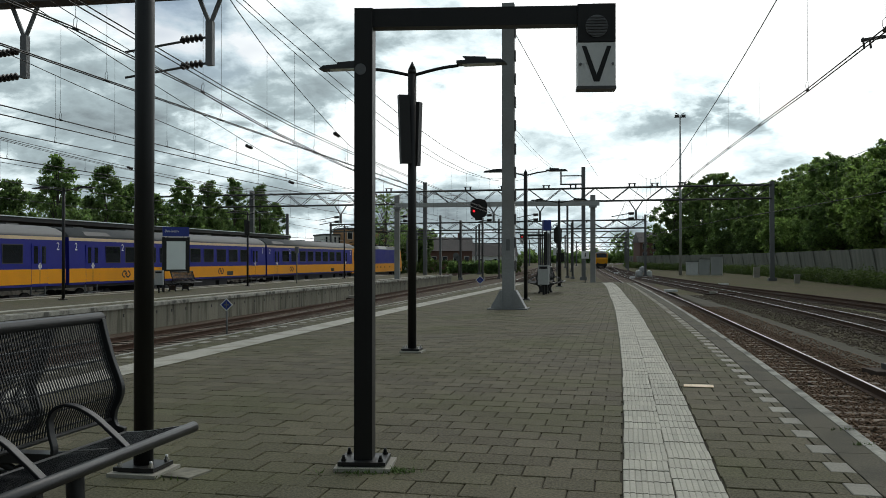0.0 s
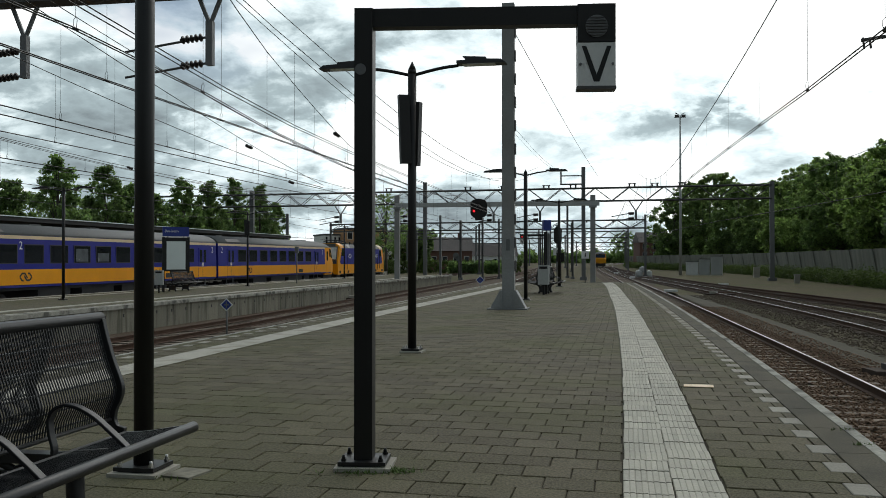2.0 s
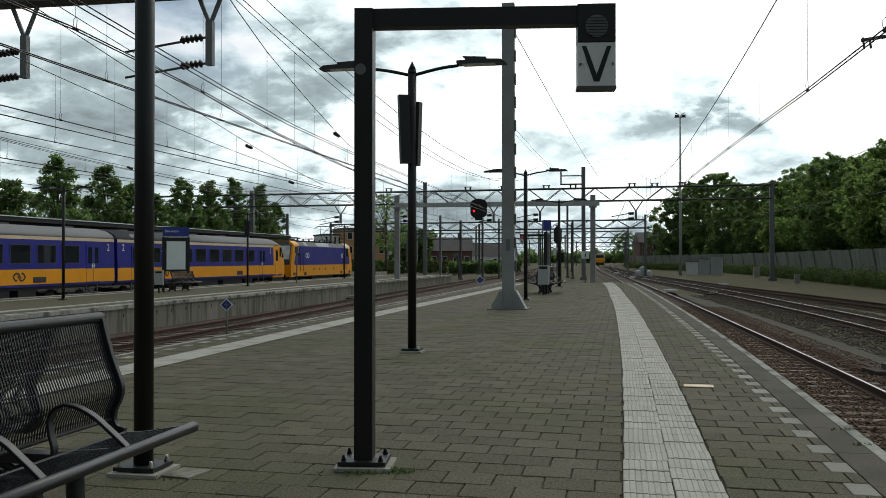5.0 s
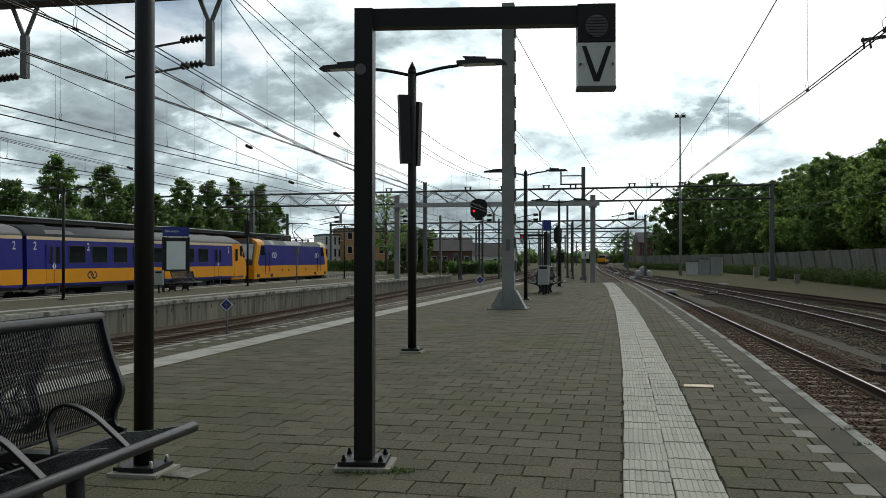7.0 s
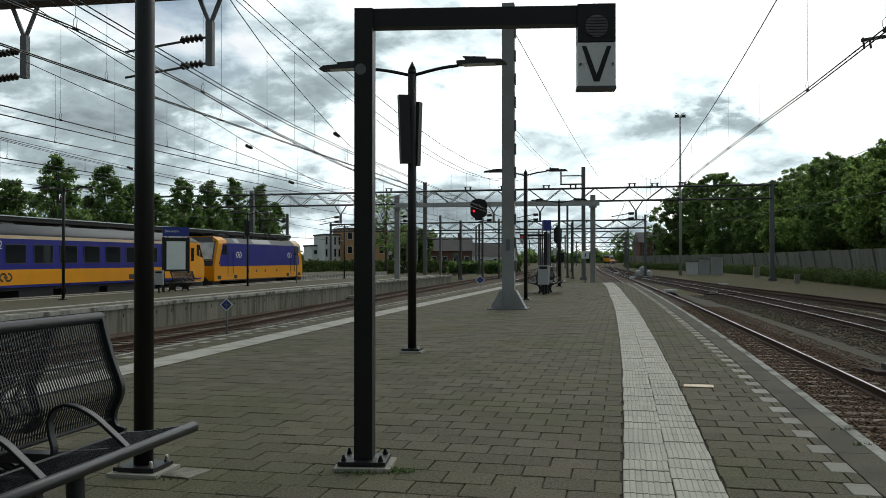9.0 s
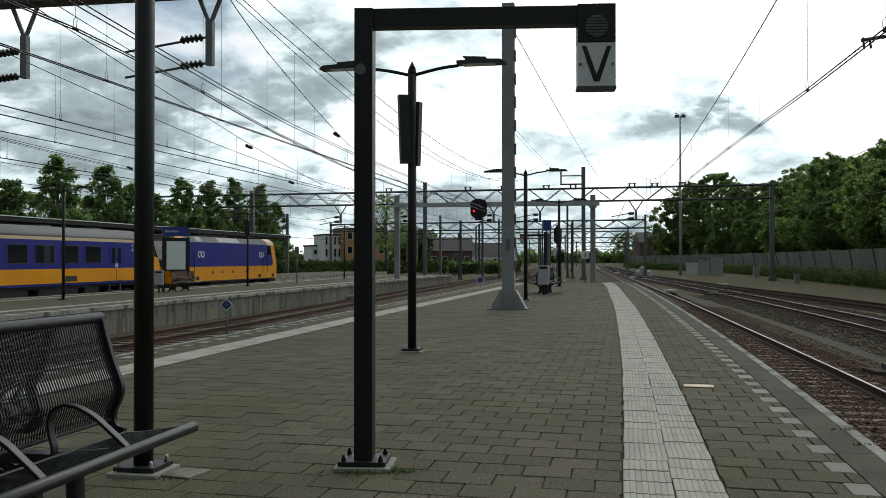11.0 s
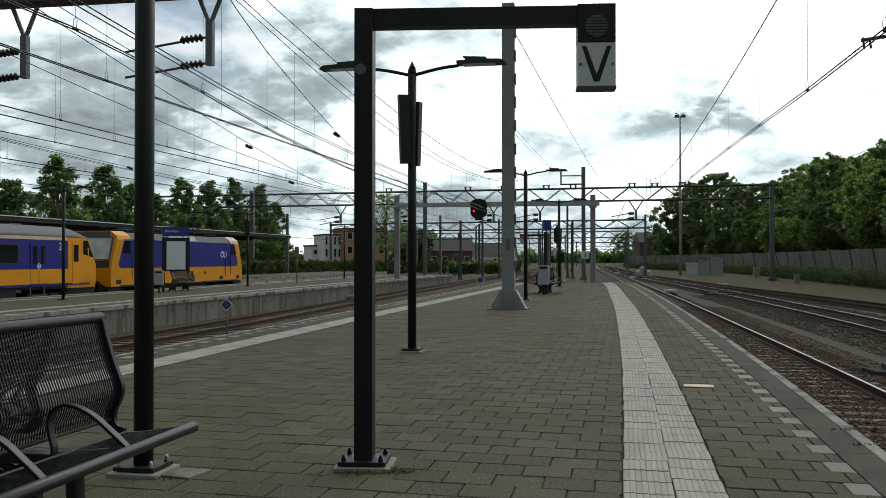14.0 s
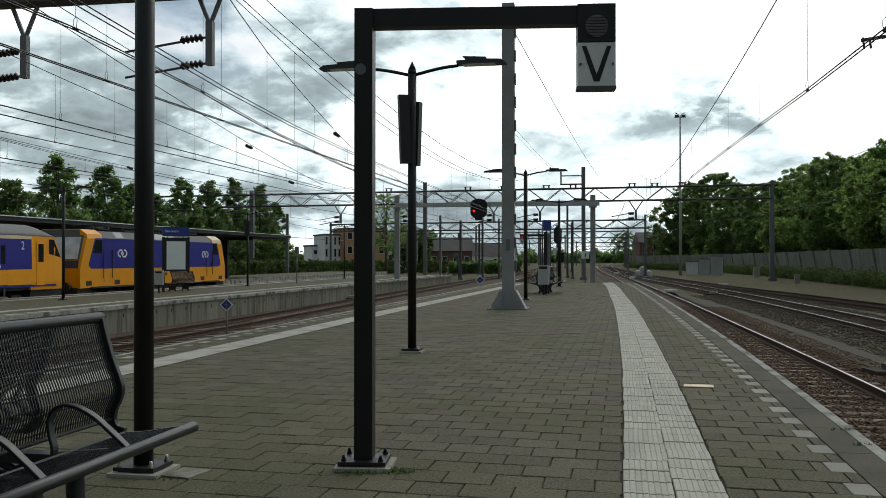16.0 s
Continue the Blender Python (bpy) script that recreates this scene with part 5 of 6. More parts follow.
def cross_wires():
    """Feeder and span wires that hang over the left-hand tracks."""
    q = thing("feeder_wires", 0, 0, 0, 0, "thin dark feeder wires hanging above the tracks", "wires")
    # hanging runs along the tracks: x, lowest height, its place, curve, radius
    for x, z0, y0, k, r in ((-9.0, 6.40, 49.7, 0.00149, 0.014), (-9.0, 7.06, 49.1, 0.00138, 0.014), (-23.0, 5.6, 52, 0.0008, 0.012), (-36.0, 7.0, 55, 0.0008, 0.016)):
        bm = bmesh.new()
        wire(bm, [(x, ya, z0 + k * (ya - y0) ** 2) for ya in (8, 16, 24, 32, 40, 48, 56, 66, 76, 88, 104)], r)
        part("wire", bm, M["wire"], q)
    # a double feeder that crosses slowly to the next track
    for dx in (-0.06, 0.06):
        bm = bmesh.new()
        wire(bm, [(-5.2 + dx, 0, 4.4), (-6.5 + dx, 11, 4.4), (-7.1 + dx, 16.4, 4.4), (-7.5 + dx, 21.2, 4.4), (-7.75 + dx, 27.2, 4.4), (-8.3 + dx, 60, 4.4)], 0.010)
        part("wire", bm, M["wire"], q)
    # tensioned runs that cross over to other tracks
    for a, b, r in (((-3.98, 36.0, 9.77), (-2.58, 104.0, 9.98), 0.014), ((-6.64, 60.0, 9.46), (-7.07, 104.0, 10.95), 0.011), ((-6.64, 60.0, 9.11), (-7.07, 104.0, 10.75), 0.011)):
        bm = bmesh.new()
        wire(bm, [Vector(a).lerp(Vector(b), i / 10) - Vector((0, 0, 0.25 * math.sin(math.pi * i / 10))) for i in range(11)], r)
        part("wire", bm, M["wire"], q)
    for x, y, z in ((-9.06, 29.6, 5.33), (-12.6, 31.0, 5.18), (-13.03, 36.5, 4.4), (-23.0, 42.0, 5.66)):
        bm = bmesh.new()
        turned(bm, (x, y, z), (x, y + 0.5, z - 0.03), 0.03, 0.06, 4)
        part("insulator", bm, M["insul"], q)
    bm = bmesh.new()
    box(bm, -6.9, -4.3, 107.7, 107.85, 9.55, 9.7)
    box(bm, -6.9, -4.3, 107.7, 107.85, 10.5, 10.62)
    box(bm, -6.92, -6.76, 107.7, 107.85, 9.55, 11.2)
    part("bracket", bm, M["darksteel"], q, "dark cross arm on the portal mast")


def weeds():
    rng = np.random.default_rng(4)
    spots = []
    for cx, cy, r, k in ((-1.43, 5.86, 0.07, 160), (-1.62, 5.79, 0.10, 90), (1.66, 7.3, 0.05, 30), (1.69, 7.9, 0.05, 20), (1.2, 16.0, 0.05, 8), (-2.75, 5.4, 0.06, 20)):
        for _ in range(k):
            spots.append((cx + rng.normal() * r, cy + rng.normal() * r * 0.4, 0.0))
    vs, fs = [], []
    for x, y, z in spots:
        a, h, k = rng.uniform(0, TAU), rng.uniform(0.012, 0.035), len(vs)
        dx, dy = math.cos(a) * 0.006, math.sin(a) * 0.006
        lx, ly = rng.normal() * 0.02, rng.normal() * 0.02
        vs += [(x - dx, y - dy, z), (x + dx, y + dy, z), (x + lx, y + ly, z + h)]
        fs.append((k, k + 1, k + 2))
    me = bpy.data.meshes.new("weeds")
    me.from_pydata(vs, [], fs)
    me.materials.append(M["grassy"])
    tagged(new("weeds", me), "small green weeds in the paving joints", "weeds", kind="stuff")


weeds()
far_platform_things()
lineside_things()
portal_fittings()
cross_wires()


# ---- fence, hedges, cabinets ----
def build_right_side():
    fe = thing("concrete_fence", 0, 0, 0, 0, "leaning grey concrete panel fence along the railway", "fence", kind="structure")
    line = [(21.5, 40), (20.6, 80), (20.0, 140), (16.5, 180), (9.5, 215), (4.4, 250), (1.8, 300), (1.0, 420)]
    bm = bmesh.new()
    box(bm, -0.06, 0.06, -1.985, 1.985, 0, 3.1)
    me = mesh_of("panel", bm, M["fence"])
    bm = bmesh.new()
    box(bm, -0.12, -0.02, -0.05, 0.05, 0, 3.12)
    mp = mesh_of("post", bm, M["fence"])
    y = 44.0
    while y < 400:
        x, x2 = along(line, y), along(line, y + 4)
        for nm, mesh, yy, xx in (("panel", me, y + 2, (x + x2) / 2), ("post", mp, y, x)):
            if nm == "post" and round((y - 44) / 4) % 2:
                continue
            ob = piece(nm, mesh, fe, (xx, yy, -0.9))
            ob.rotation_euler = (0, radians(-8 if nm == "panel" else -10), math.atan2(x - x2, 4.0))
        y += 4
    for cx, cy, w, h, mt, lab in ((9.35, 138.5, 1.65, 1.85, "white", "white lineside equipment cabinet"), (11.0, 138.3, 1.45, 2.2, "cabinet", "grey lineside equipment cabinet"), (12.6, 138.0, 1.55, 2.6, "cabinet", "tall grey lineside equipment cabinet")):
        c = thing("equipment_cabinet", cx, cy, -0.9, -8, lab, "cabinet")
        bm = bmesh.new()
        box(bm, -w / 2, w / 2, -0.5, 0.5, 0, h)
        bevel(bm, 0.03, 1)
        part("body", bm, M[mt], c)
        bm = bmesh.new()
        box(bm, -w / 2 - 0.06, w / 2 + 0.06, -0.58, 0.58, h, h + 0.1)
        part("roof", bm, M["midsteel"], c)
        for s in (-1, 1):
            bm = bmesh.new()
            box(bm, s * w / 4 - w / 4 + 0.04, s * w / 4 + w / 4 - 0.04, -0.53, -0.5, 0.12, h - 0.1)
            part("door", bm, M[mt], c)
    for cx, cy, w, h in ((15.6, 93, 0.45, 0.85), (15.8, 122, 0.7, 1.3)):
        c = thing("marker_post", cx, cy, -0.9, 0, "small pale concrete box post", "post")
        bm = bmesh.new()
        box(bm, -w / 2, w / 2, -w / 2, w / 2, 0, h)
        box(bm, -w / 2 - 0.04, w / 2 + 0.04, -w / 2 - 0.04, w / 2 + 0.04, h - 0.14, h)
        part("body", bm, M["dash"], c)


build_right_side()


def leaf_cloud(name, centres, count, size, material, seed, squash=1.0):
    """Many small leaf blades round lobe centres (x, y, z, r): one mesh."""
    rng = np.random.default_rng(seed)
    c = np.array(centres)
    wgt = c[:, 3] ** 2
    idx = rng.choice(len(c), count, p=wgt / wgt.sum())
    d = rng.normal(size=(count, 3))
    d /= np.linalg.norm(d, axis=1)[:, None]
    rad = c[idx, 3] * (rng.uniform(0.25, 1.0, count) + 0.7 * rng.random(count) ** 5)
    p = c[idx, :3] + d * rad[:, None] * np.array((1, 1, squash))
    up = 0.55 * np.array((0.0, 0.0, 1.0)) + 0.45 * d + 0.65 * rng.normal(size=(count, 3))
    a = np.cross(up, rng.normal(size=(count, 3)))
    a /= np.linalg.norm(a, axis=1)[:, None] + 1e-9
    b = np.cross(a, up)
    b /= np.linalg.norm(b, axis=1)[:, None] + 1e-9
    s = size * rng.uniform(0.6, 1.4, count)[:, None]
    v = np.stack([p - a * s, p - b * s * 0.6, p + a * s, p + b * s * 0.6], 1).reshape(-1, 3)
    me = bpy.data.meshes.new(name)
    me.from_pydata(v.tolist(), [], [(4 * i, 4 * i + 1, 4 * i + 2, 4 * i + 3) for i in range(count)])
    me.materials.append(material)
    return me


def tree(name, x, y, z, height, width, shape, seed, material, leaves=5000, leaf=0.22, label="", first=0.18):
    rng = random.Random(seed)
    root = thing(name, x, y, z, rng.uniform(0, 360), label, "tree", "trees along the railway")
    lobes, limbs = [], []
    n = 150 if shape == "column" else 240
    for i in range(n):
        u = (i + rng.random()) / n
        zz = height * (first + (1.0 - first) * u * 0.97)
        k = u
        if shape == "column":
            rr = width / 2 * (min(1, 3.5 * k + 0.45) * (1 - k) ** 0.62 * (0.86 + 0.14 * math.sin(k * 21 + seed)) + 0.04)
        else:
            rr = width / 2 * (math.sqrt(max(0.0, 1 - (2 * k - 0.85) ** 2 / 1.35)) + 0.05)
        a = rng.uniform(0, TAU)
        q = rr * math.sqrt(rng.uniform(0.02, 1.0))
        r = (0.04 + 0.065 * rng.random()) * width * (1 - 0.45 * u)
        lobes.append((q * math.cos(a), q * math.sin(a), zz, max(r, 0.35)))
        if i % 3 == 0:
            # a thin shoot that stands out of the crown
            e = rr * rng.uniform(0.95, 1.12)
            lobes.append((e * math.cos(a), e * math.sin(a), zz + rng.uniform(0.0, 0.05) * height, rng.uniform(0.2, 0.5)))
        if i % 9 == 0:
            limbs.append((q * math.cos(a) * 0.9, q * math.sin(a) * 0.9, zz))
    bm = bmesh.new()
    rod(bm, (0, 0, -0.2), (0, 0, height * 0.45), 0.02 * height + 0.05, 8, 0.012 * height)
    rod(bm, (0, 0, height * 0.45), (0, 0, height * 0.9), 0.012 * height, 7, 0.03)
    for lx, ly, lz in limbs:
        rod(bm, (0, 0, lz * 0.7), (lx, ly, lz), 0.006 * height, 5, 0.02)
    part("trunk", bm, M["bark"], root)
    ob = new("crown", leaf_cloud("crown", lobes, leaves, leaf, material, seed, 0.72))
    ob.parent = root
    return root


def hedge(name, pts, h, w, count, material, label, z=-1.0, leaf=0.12):
    lob = []
    rng = random.Random(len(pts) * 7 + int(pts[0][1]))
    for (xa, ya), (xb, yb) in zip(pts, pts[1:]):
        L = math.hypot(xb - xa, yb - ya)
        k = int(L / (w * 0.45)) + 1
        for i in range(k):
            u = (i + rng.random()) / k
            for zz in (0.25, 0.65):
                lob.append((xa + (xb - xa) * u + rng.uniform(-0.2, 0.2) * w, ya + (yb - ya) * u, z + h * zz * rng.uniform(0.85, 1.1), 0.36 * h * rng.uniform(0.8, 1.15)))
    me = leaf_cloud(name, lob, count, leaf, material, 5)
    return tagged(new(name, me), label, "hedge", kind="stuff")


def clipped_hedge(name, pts, h, w, count, material, label, z, leaf):
    """A hedge cut to a box: leaf clumps close together, with a level top."""
    rng = random.Random(31)
    lob = []
    for (xa, ya), (xb, yb) in zip(pts, pts[1:]):
        k = int(math.hypot(xb - xa, yb - ya) / 0.45)
        for i in range(k):
            u = (i + rng.random()) / k
            for row in range(4):
                lob.append((xa + (xb - xa) * u + rng.uniform(-0.5, 0.5) * w, ya + (yb - ya) * u, z + h * (row + 0.5) / 4 * rng.uniform(0.94, 1.03), 0.17 * h * rng.uniform(0.85, 1.1)))
    return tagged(new(name, leaf_cloud(name, lob, count, leaf, material, 6)), label, "hedge", kind="stuff")


# left row of tall narrow trees: (y, top height over ground)
LT = [(64, 8.4, 6.0), (72, 9.2, 5.5), (79, 11.9, 6.5), (87, 11.8, 6.5), (92, 10.4, 6), (97.5, 9.8, 6), (104, 11.9, 6), (111, 12.1, 6), (119, 13.2, 6), (128, 13.1, 6.0), (134, 11.0, 6)]
for i, (ty, th, tw) in enumerate(LT):
    tw *= 1.2
    tree("roadside_tree", -50, ty, -1.3, th, tw, "column", 20 + i, M["leaf_dark"] if i % 2 else M["leaf"], 15000, 0.15, "tall narrow green street tree behind the station", 0.12)
    tree("roadside_tree", -54, ty + 3.5, -1.3, th * 0.74, tw * 1.25, "round", 60 + i, M["leaf_dark"], 11000, 0.17, "bushy green street tree behind the station", 0.1)
# right-hand wood behind the fence
RT = [(25, 72, 11.5, 10), (27, 84, 11.8, 11), (26, 97, 13.2, 11), (28, 110, 14.2, 11), (26, 124, 14.8, 11), (27, 140, 16.0, 12), (26, 156, 14.5, 11), (25, 174, 15.6, 12), (22.5, 194, 16.6, 13), (19.5, 214, 20.8, 13), (16, 236, 20.5, 12), (30, 165, 15.5, 14), (32, 130, 15, 13), (31, 92, 12.5, 12)]
for i, (tx, ty, th, tw) in enumerate(RT):
    tree("railway_tree", tx, ty, -0.9, th, tw, "round", 120 + i, M["leaf_dark"] if ty > 170 else M["leaf_bright"] if i % 3 != 1 else M["leaf"], 50000 if ty > 170 else 34000, 0.22 if ty > 170 else 0.19, "broad leafy green tree behind the concrete fence", 0.27 if ty < 150 else 0.18)
for tx, ty, th, tw in ((-46.2, 205, 9.8, 6.5), (-43.6, 207, 8.6, 5), (-55, 260, 11, 16), (-66, 290, 12, 20), (0.6, 400, 13.5, 11), (-36, 300, 5, 10), (9, 420, 11, 10), (-58, 420, 9, 20), (-75, 330, 12, 22), (11.8, 236, 17.5, 12.5)):
    tree("distant_tree", tx, ty, -1.2, th, tw, "round", int(ty), M["leaf"] if ty == 400 else M["leaf_dark"], 16000 if ty == 236 else 9000, 0.28, "dark green tree beyond the tracks", 0.15)
tree("roadside_tree", -37.3, 150, -1.2, 13.0, 6.5, "round", 301, M["leaf"], 3200, 0.17, "sparse young tree with visible branches", 0.3)
hedge("track_bushes", [(-31, 171), (-22, 172)], 2.2, 1.8, 6000, M["leaf"], "light green bushes beyond the tracks", -1.2, 0.2)
hedge("hedge_right", [(19.4, 60), (18.8, 100), (18.2, 140), (14.8, 180), (8.0, 213), (3.0, 247), (0.4, 300)], 1.5, 1.5, 80000, M["hedge"], "low dark green hedge before the concrete fence", -0.95, 0.08)
hedge("undergrowth", [(31, 75), (30, 140), (26, 185), (17.5, 226), (10, 262)], 6.6, 3.2, 30000, M["leaf_dark"], "dark undergrowth below the trees behind the fence", -1.0, 0.28)
clipped_hedge("hedge_left", [(-42, 60), (-42, 130), (-41, 170), (-32, 178), (-20, 190)], 2.3, 1.2, 60000, M["hedge"], "clipped dark green hedge behind the far platform", -1.2, 0.16)


def far_woods():
    rng = random.Random(9)
    lob = [(x, 640 + rng.uniform(-30, 30) + abs(x) * 0.15, rng.uniform(0, 4), rng.uniform(3, 5)) for x in range(-420, 330, 6) for _ in (0, 1)]
    tagged(new("far_woods", leaf_cloud("far_woods", lob, 42000, 1.5, M["leaf_dark"], 8)), "distant dark green belt of trees", "trees", kind="stuff")


far_woods()


# ---- buildings ----
def building(name, x, y, z, rz, w, d, h, wall_m, roof_m, label, rows, cols, gable=0.0, win=(1.1, 1.5), flat_top=True):
    root = thing(name, x, y, z, rz, label, "building", "buildings round the station")
    bm = bmesh.new()
    box(bm, -w / 2, w / 2, -d / 2, d / 2, 0, h)
    part("wall", bm, wall_m, root)
    bm = bmesh.new()
    if gable:
        A = [bm.verts.new((sx * (w / 2 + 0.3), yy, zz)) for sx in (-1, 1) for yy, zz in ((-d / 2 - 0.4, h), (0, h + gable), (d / 2 + 0.4, h))]
        bm.faces.new((A[0], A[1], A[2])), bm.faces.new((A[3], A[5], A[4]))
        bm.faces.new((A[0], A[3], A[4], A[1])), bm.faces.new((A[1], A[4], A[5], A[2])), bm.faces.new((A[0], A[2], A[5], A[3]))
    else:
        box(bm, -w / 2 - 0.15, w / 2 + 0.15, -d / 2 - 0.15, d / 2 + 0.15, h, h + 0.35)
    rf = part("roof", bm, roof_m, root)
    if gable:
        bm = bmesh.new()
        box(bm, -0.4, 0.4, -0.4, 0.4, h + gable * 0.5, h + gable + 0.9)
        part("chimney", bm, M["brick"], rf).location = (w * 0.32, 0, 0)
    for i in range(rows):
        for j in range(cols):
            cx, cz = -w / 2 + w * (j + 0.5) / cols, h * (i + 0.55) / rows
            bm = bmesh.new()
            box(bm, cx - win[0] / 2, cx + win[0] / 2, -d / 2 - 0.06, -d / 2 + 0.05, cz - win[1] / 2, cz + win[1] / 2)
            fr = part("window", bm, M["white"], root)
            bm = bmesh.new()
            box(bm, cx - win[0] / 2 + 0.08, cx + win[0] / 2 - 0.08, -d / 2 - 0.075, -d / 2 - 0.055, cz - win[1] / 2 + 0.08, cz + win[1] / 2 - 0.08)
            part("pane", bm, M["glass"], fr)
    return root


building("apartment_block", -60.6, 196, -1.2, 32, 5.4, 9, 7.4, M["render"], M["darksteel"], "white rendered flat-roofed block behind the hedge", 3, 6, win=(0.5, 1.7))
building("apartment_block", -65.2, 199, -1.2, 32, 3.2, 7, 5.2, M["render"], M["darksteel"], "low white annexe behind the hedge", 2, 2, win=(0.8, 1.0))
building("apartment_block", -54.5, 196, -1.2, 32, 9, 9, 8.6, M["orange"], M["darksteel"], "ochre flat-roofed block behind the hedge", 3, 4)
building("terrace_house", -42.5, 222, -1.2, 12, 15, 10, 4.4, M["brick"], M["tileroof"], "brick house with a steep dark tiled roof", 1, 6, gable=3.2)
building("terrace_house", -35.5, 265, -1.2, 15, 12, 9, 3.4, M["render"], M["tileroof"], "small white house with a dark gabled roof", 1, 3, gable=3.4)
building("terrace_house", -54, 222, -1.2, 30, 18, 9, 5.0, M["render"], M["tileroof"], "white house row with dark roof", 1, 6, gable=3.5)
building("brick_house", 7.3, 264, -1.0, 10, 8, 9, 6.7, M["brick"], M["tileroof"], "dark brick house beside the fence", 3, 3, gable=2.8)
building("house_row", 37, 125, -1.0, -90, 110, 9, 5.8, M["concrete"], M["tileroof"], "long grey house row behind the trees", 2, 26, gable=3.0)


# ---- trains ----
def side_part(name, parent, y0, y1, z0, z1, x, material, t=0.02, label=""):
    """The same flat piece on both flanks; gives the one that faces the platforms."""
    made = []
    for s in (-1, 1):
        bm = bmesh.new()
        box(bm, min(s * (x - t), s * x), max(s * (x - t), s * x), y0, y1, z0, z1)
        made.append(part(name, bm, material, parent, label))
    return made[-1]


def emblem(parent, y, z, s, material, x=1.432):
    """Two bent arrows as a plain badge on both sides."""
    bm = bmesh.new()
    w = 0.13 * s
    for side in (1, -1):
        for rot in (1, -1):
            pts = [(-0.25, -0.29), (-0.44, -0.29), (-0.70, 0.0), (-0.44, 0.29), (-0.10, 0.29), (0.19, -0.10)]
            pts = [(a * rot * s, b * rot * s * 0.85) for a, b in pts]
            for (a0, b0), (a1, b1) in zip(pts, pts[1:]):
                d = Vector((a1 - a0, b1 - b0)).normalized()
                q = Vector((-d.y, d.x)) * w / 2
                A = [bm.verts.new((side * (x + 0.0004 * len(bm.faces)), y + a, z + b)) for a, b in ((a0 - q.x, b0 - q.y), (a1 - q.x, b1 - q.y), (a1 + q.x, b1 + q.y), (a0 + q.x, b0 + q.y))]
                bm.faces.new(A)
    return part("emblem", bm, material, parent, "two bent arrows badge")


def bogie(parent, y, gauge=0.75):
    bm = bmesh.new()
    for s in (-1, 1):
        box(bm, s * 1.0 - 0.08, s * 1.0 + 0.08, y - 1.75, y + 1.75, 0.42, 0.72)
        for k in (-1.28, 1.28):
            box(bm, s * 1.0 - 0.12, s * 1.0 + 0.12, y + k - 0.2, y + k + 0.2, 0.28, 0.6)
        box(bm, s * 1.0 - 0.1, s * 1.0 + 0.14, y - 0.35, y + 0.35, 0.3, 0.85)
    box(bm, -1.0, 1.0, y - 0.3, y + 0.3, 0.5, 0.8)
    bo = part("bogie", bm, M["under"], parent)
    for k in (-1.28, 1.28):
        bm = bmesh.new()
        for s in (-1, 1):
            rod(bm, (s * 0.68, 0, 0), (s * 0.82, 0, 0), 0.46, 20)
        rod(bm, (-0.75, 0, 0), (0.75, 0, 0), 0.08, 8)
        ax = part("wheelset", bm, M["under"], bo)
        ax.location = (0, y + k, 0.46)
        WHEELS[parent].append((ax, y + k))
    return bo


WHEELS = collections.defaultdict(list)
LOWER = [(-1.37, 1.21), (1.37, 1.21), (1.41, 1.30), (1.415, 2.2), (1.375, 3.46), (-1.375, 3.46), (-1.415, 2.2), (-1.41, 1.30)]
ROOF = [(1.375, 3.46), (1.34, 3.56), (1.2, 3.70), (0.9, 3.86), (0.45, 3.97), (0, 4.0), (-0.45, 3.97), (-0.9, 3.86), (-1.2, 3.70), (-1.34, 3.56), (-1.375, 3.46)]


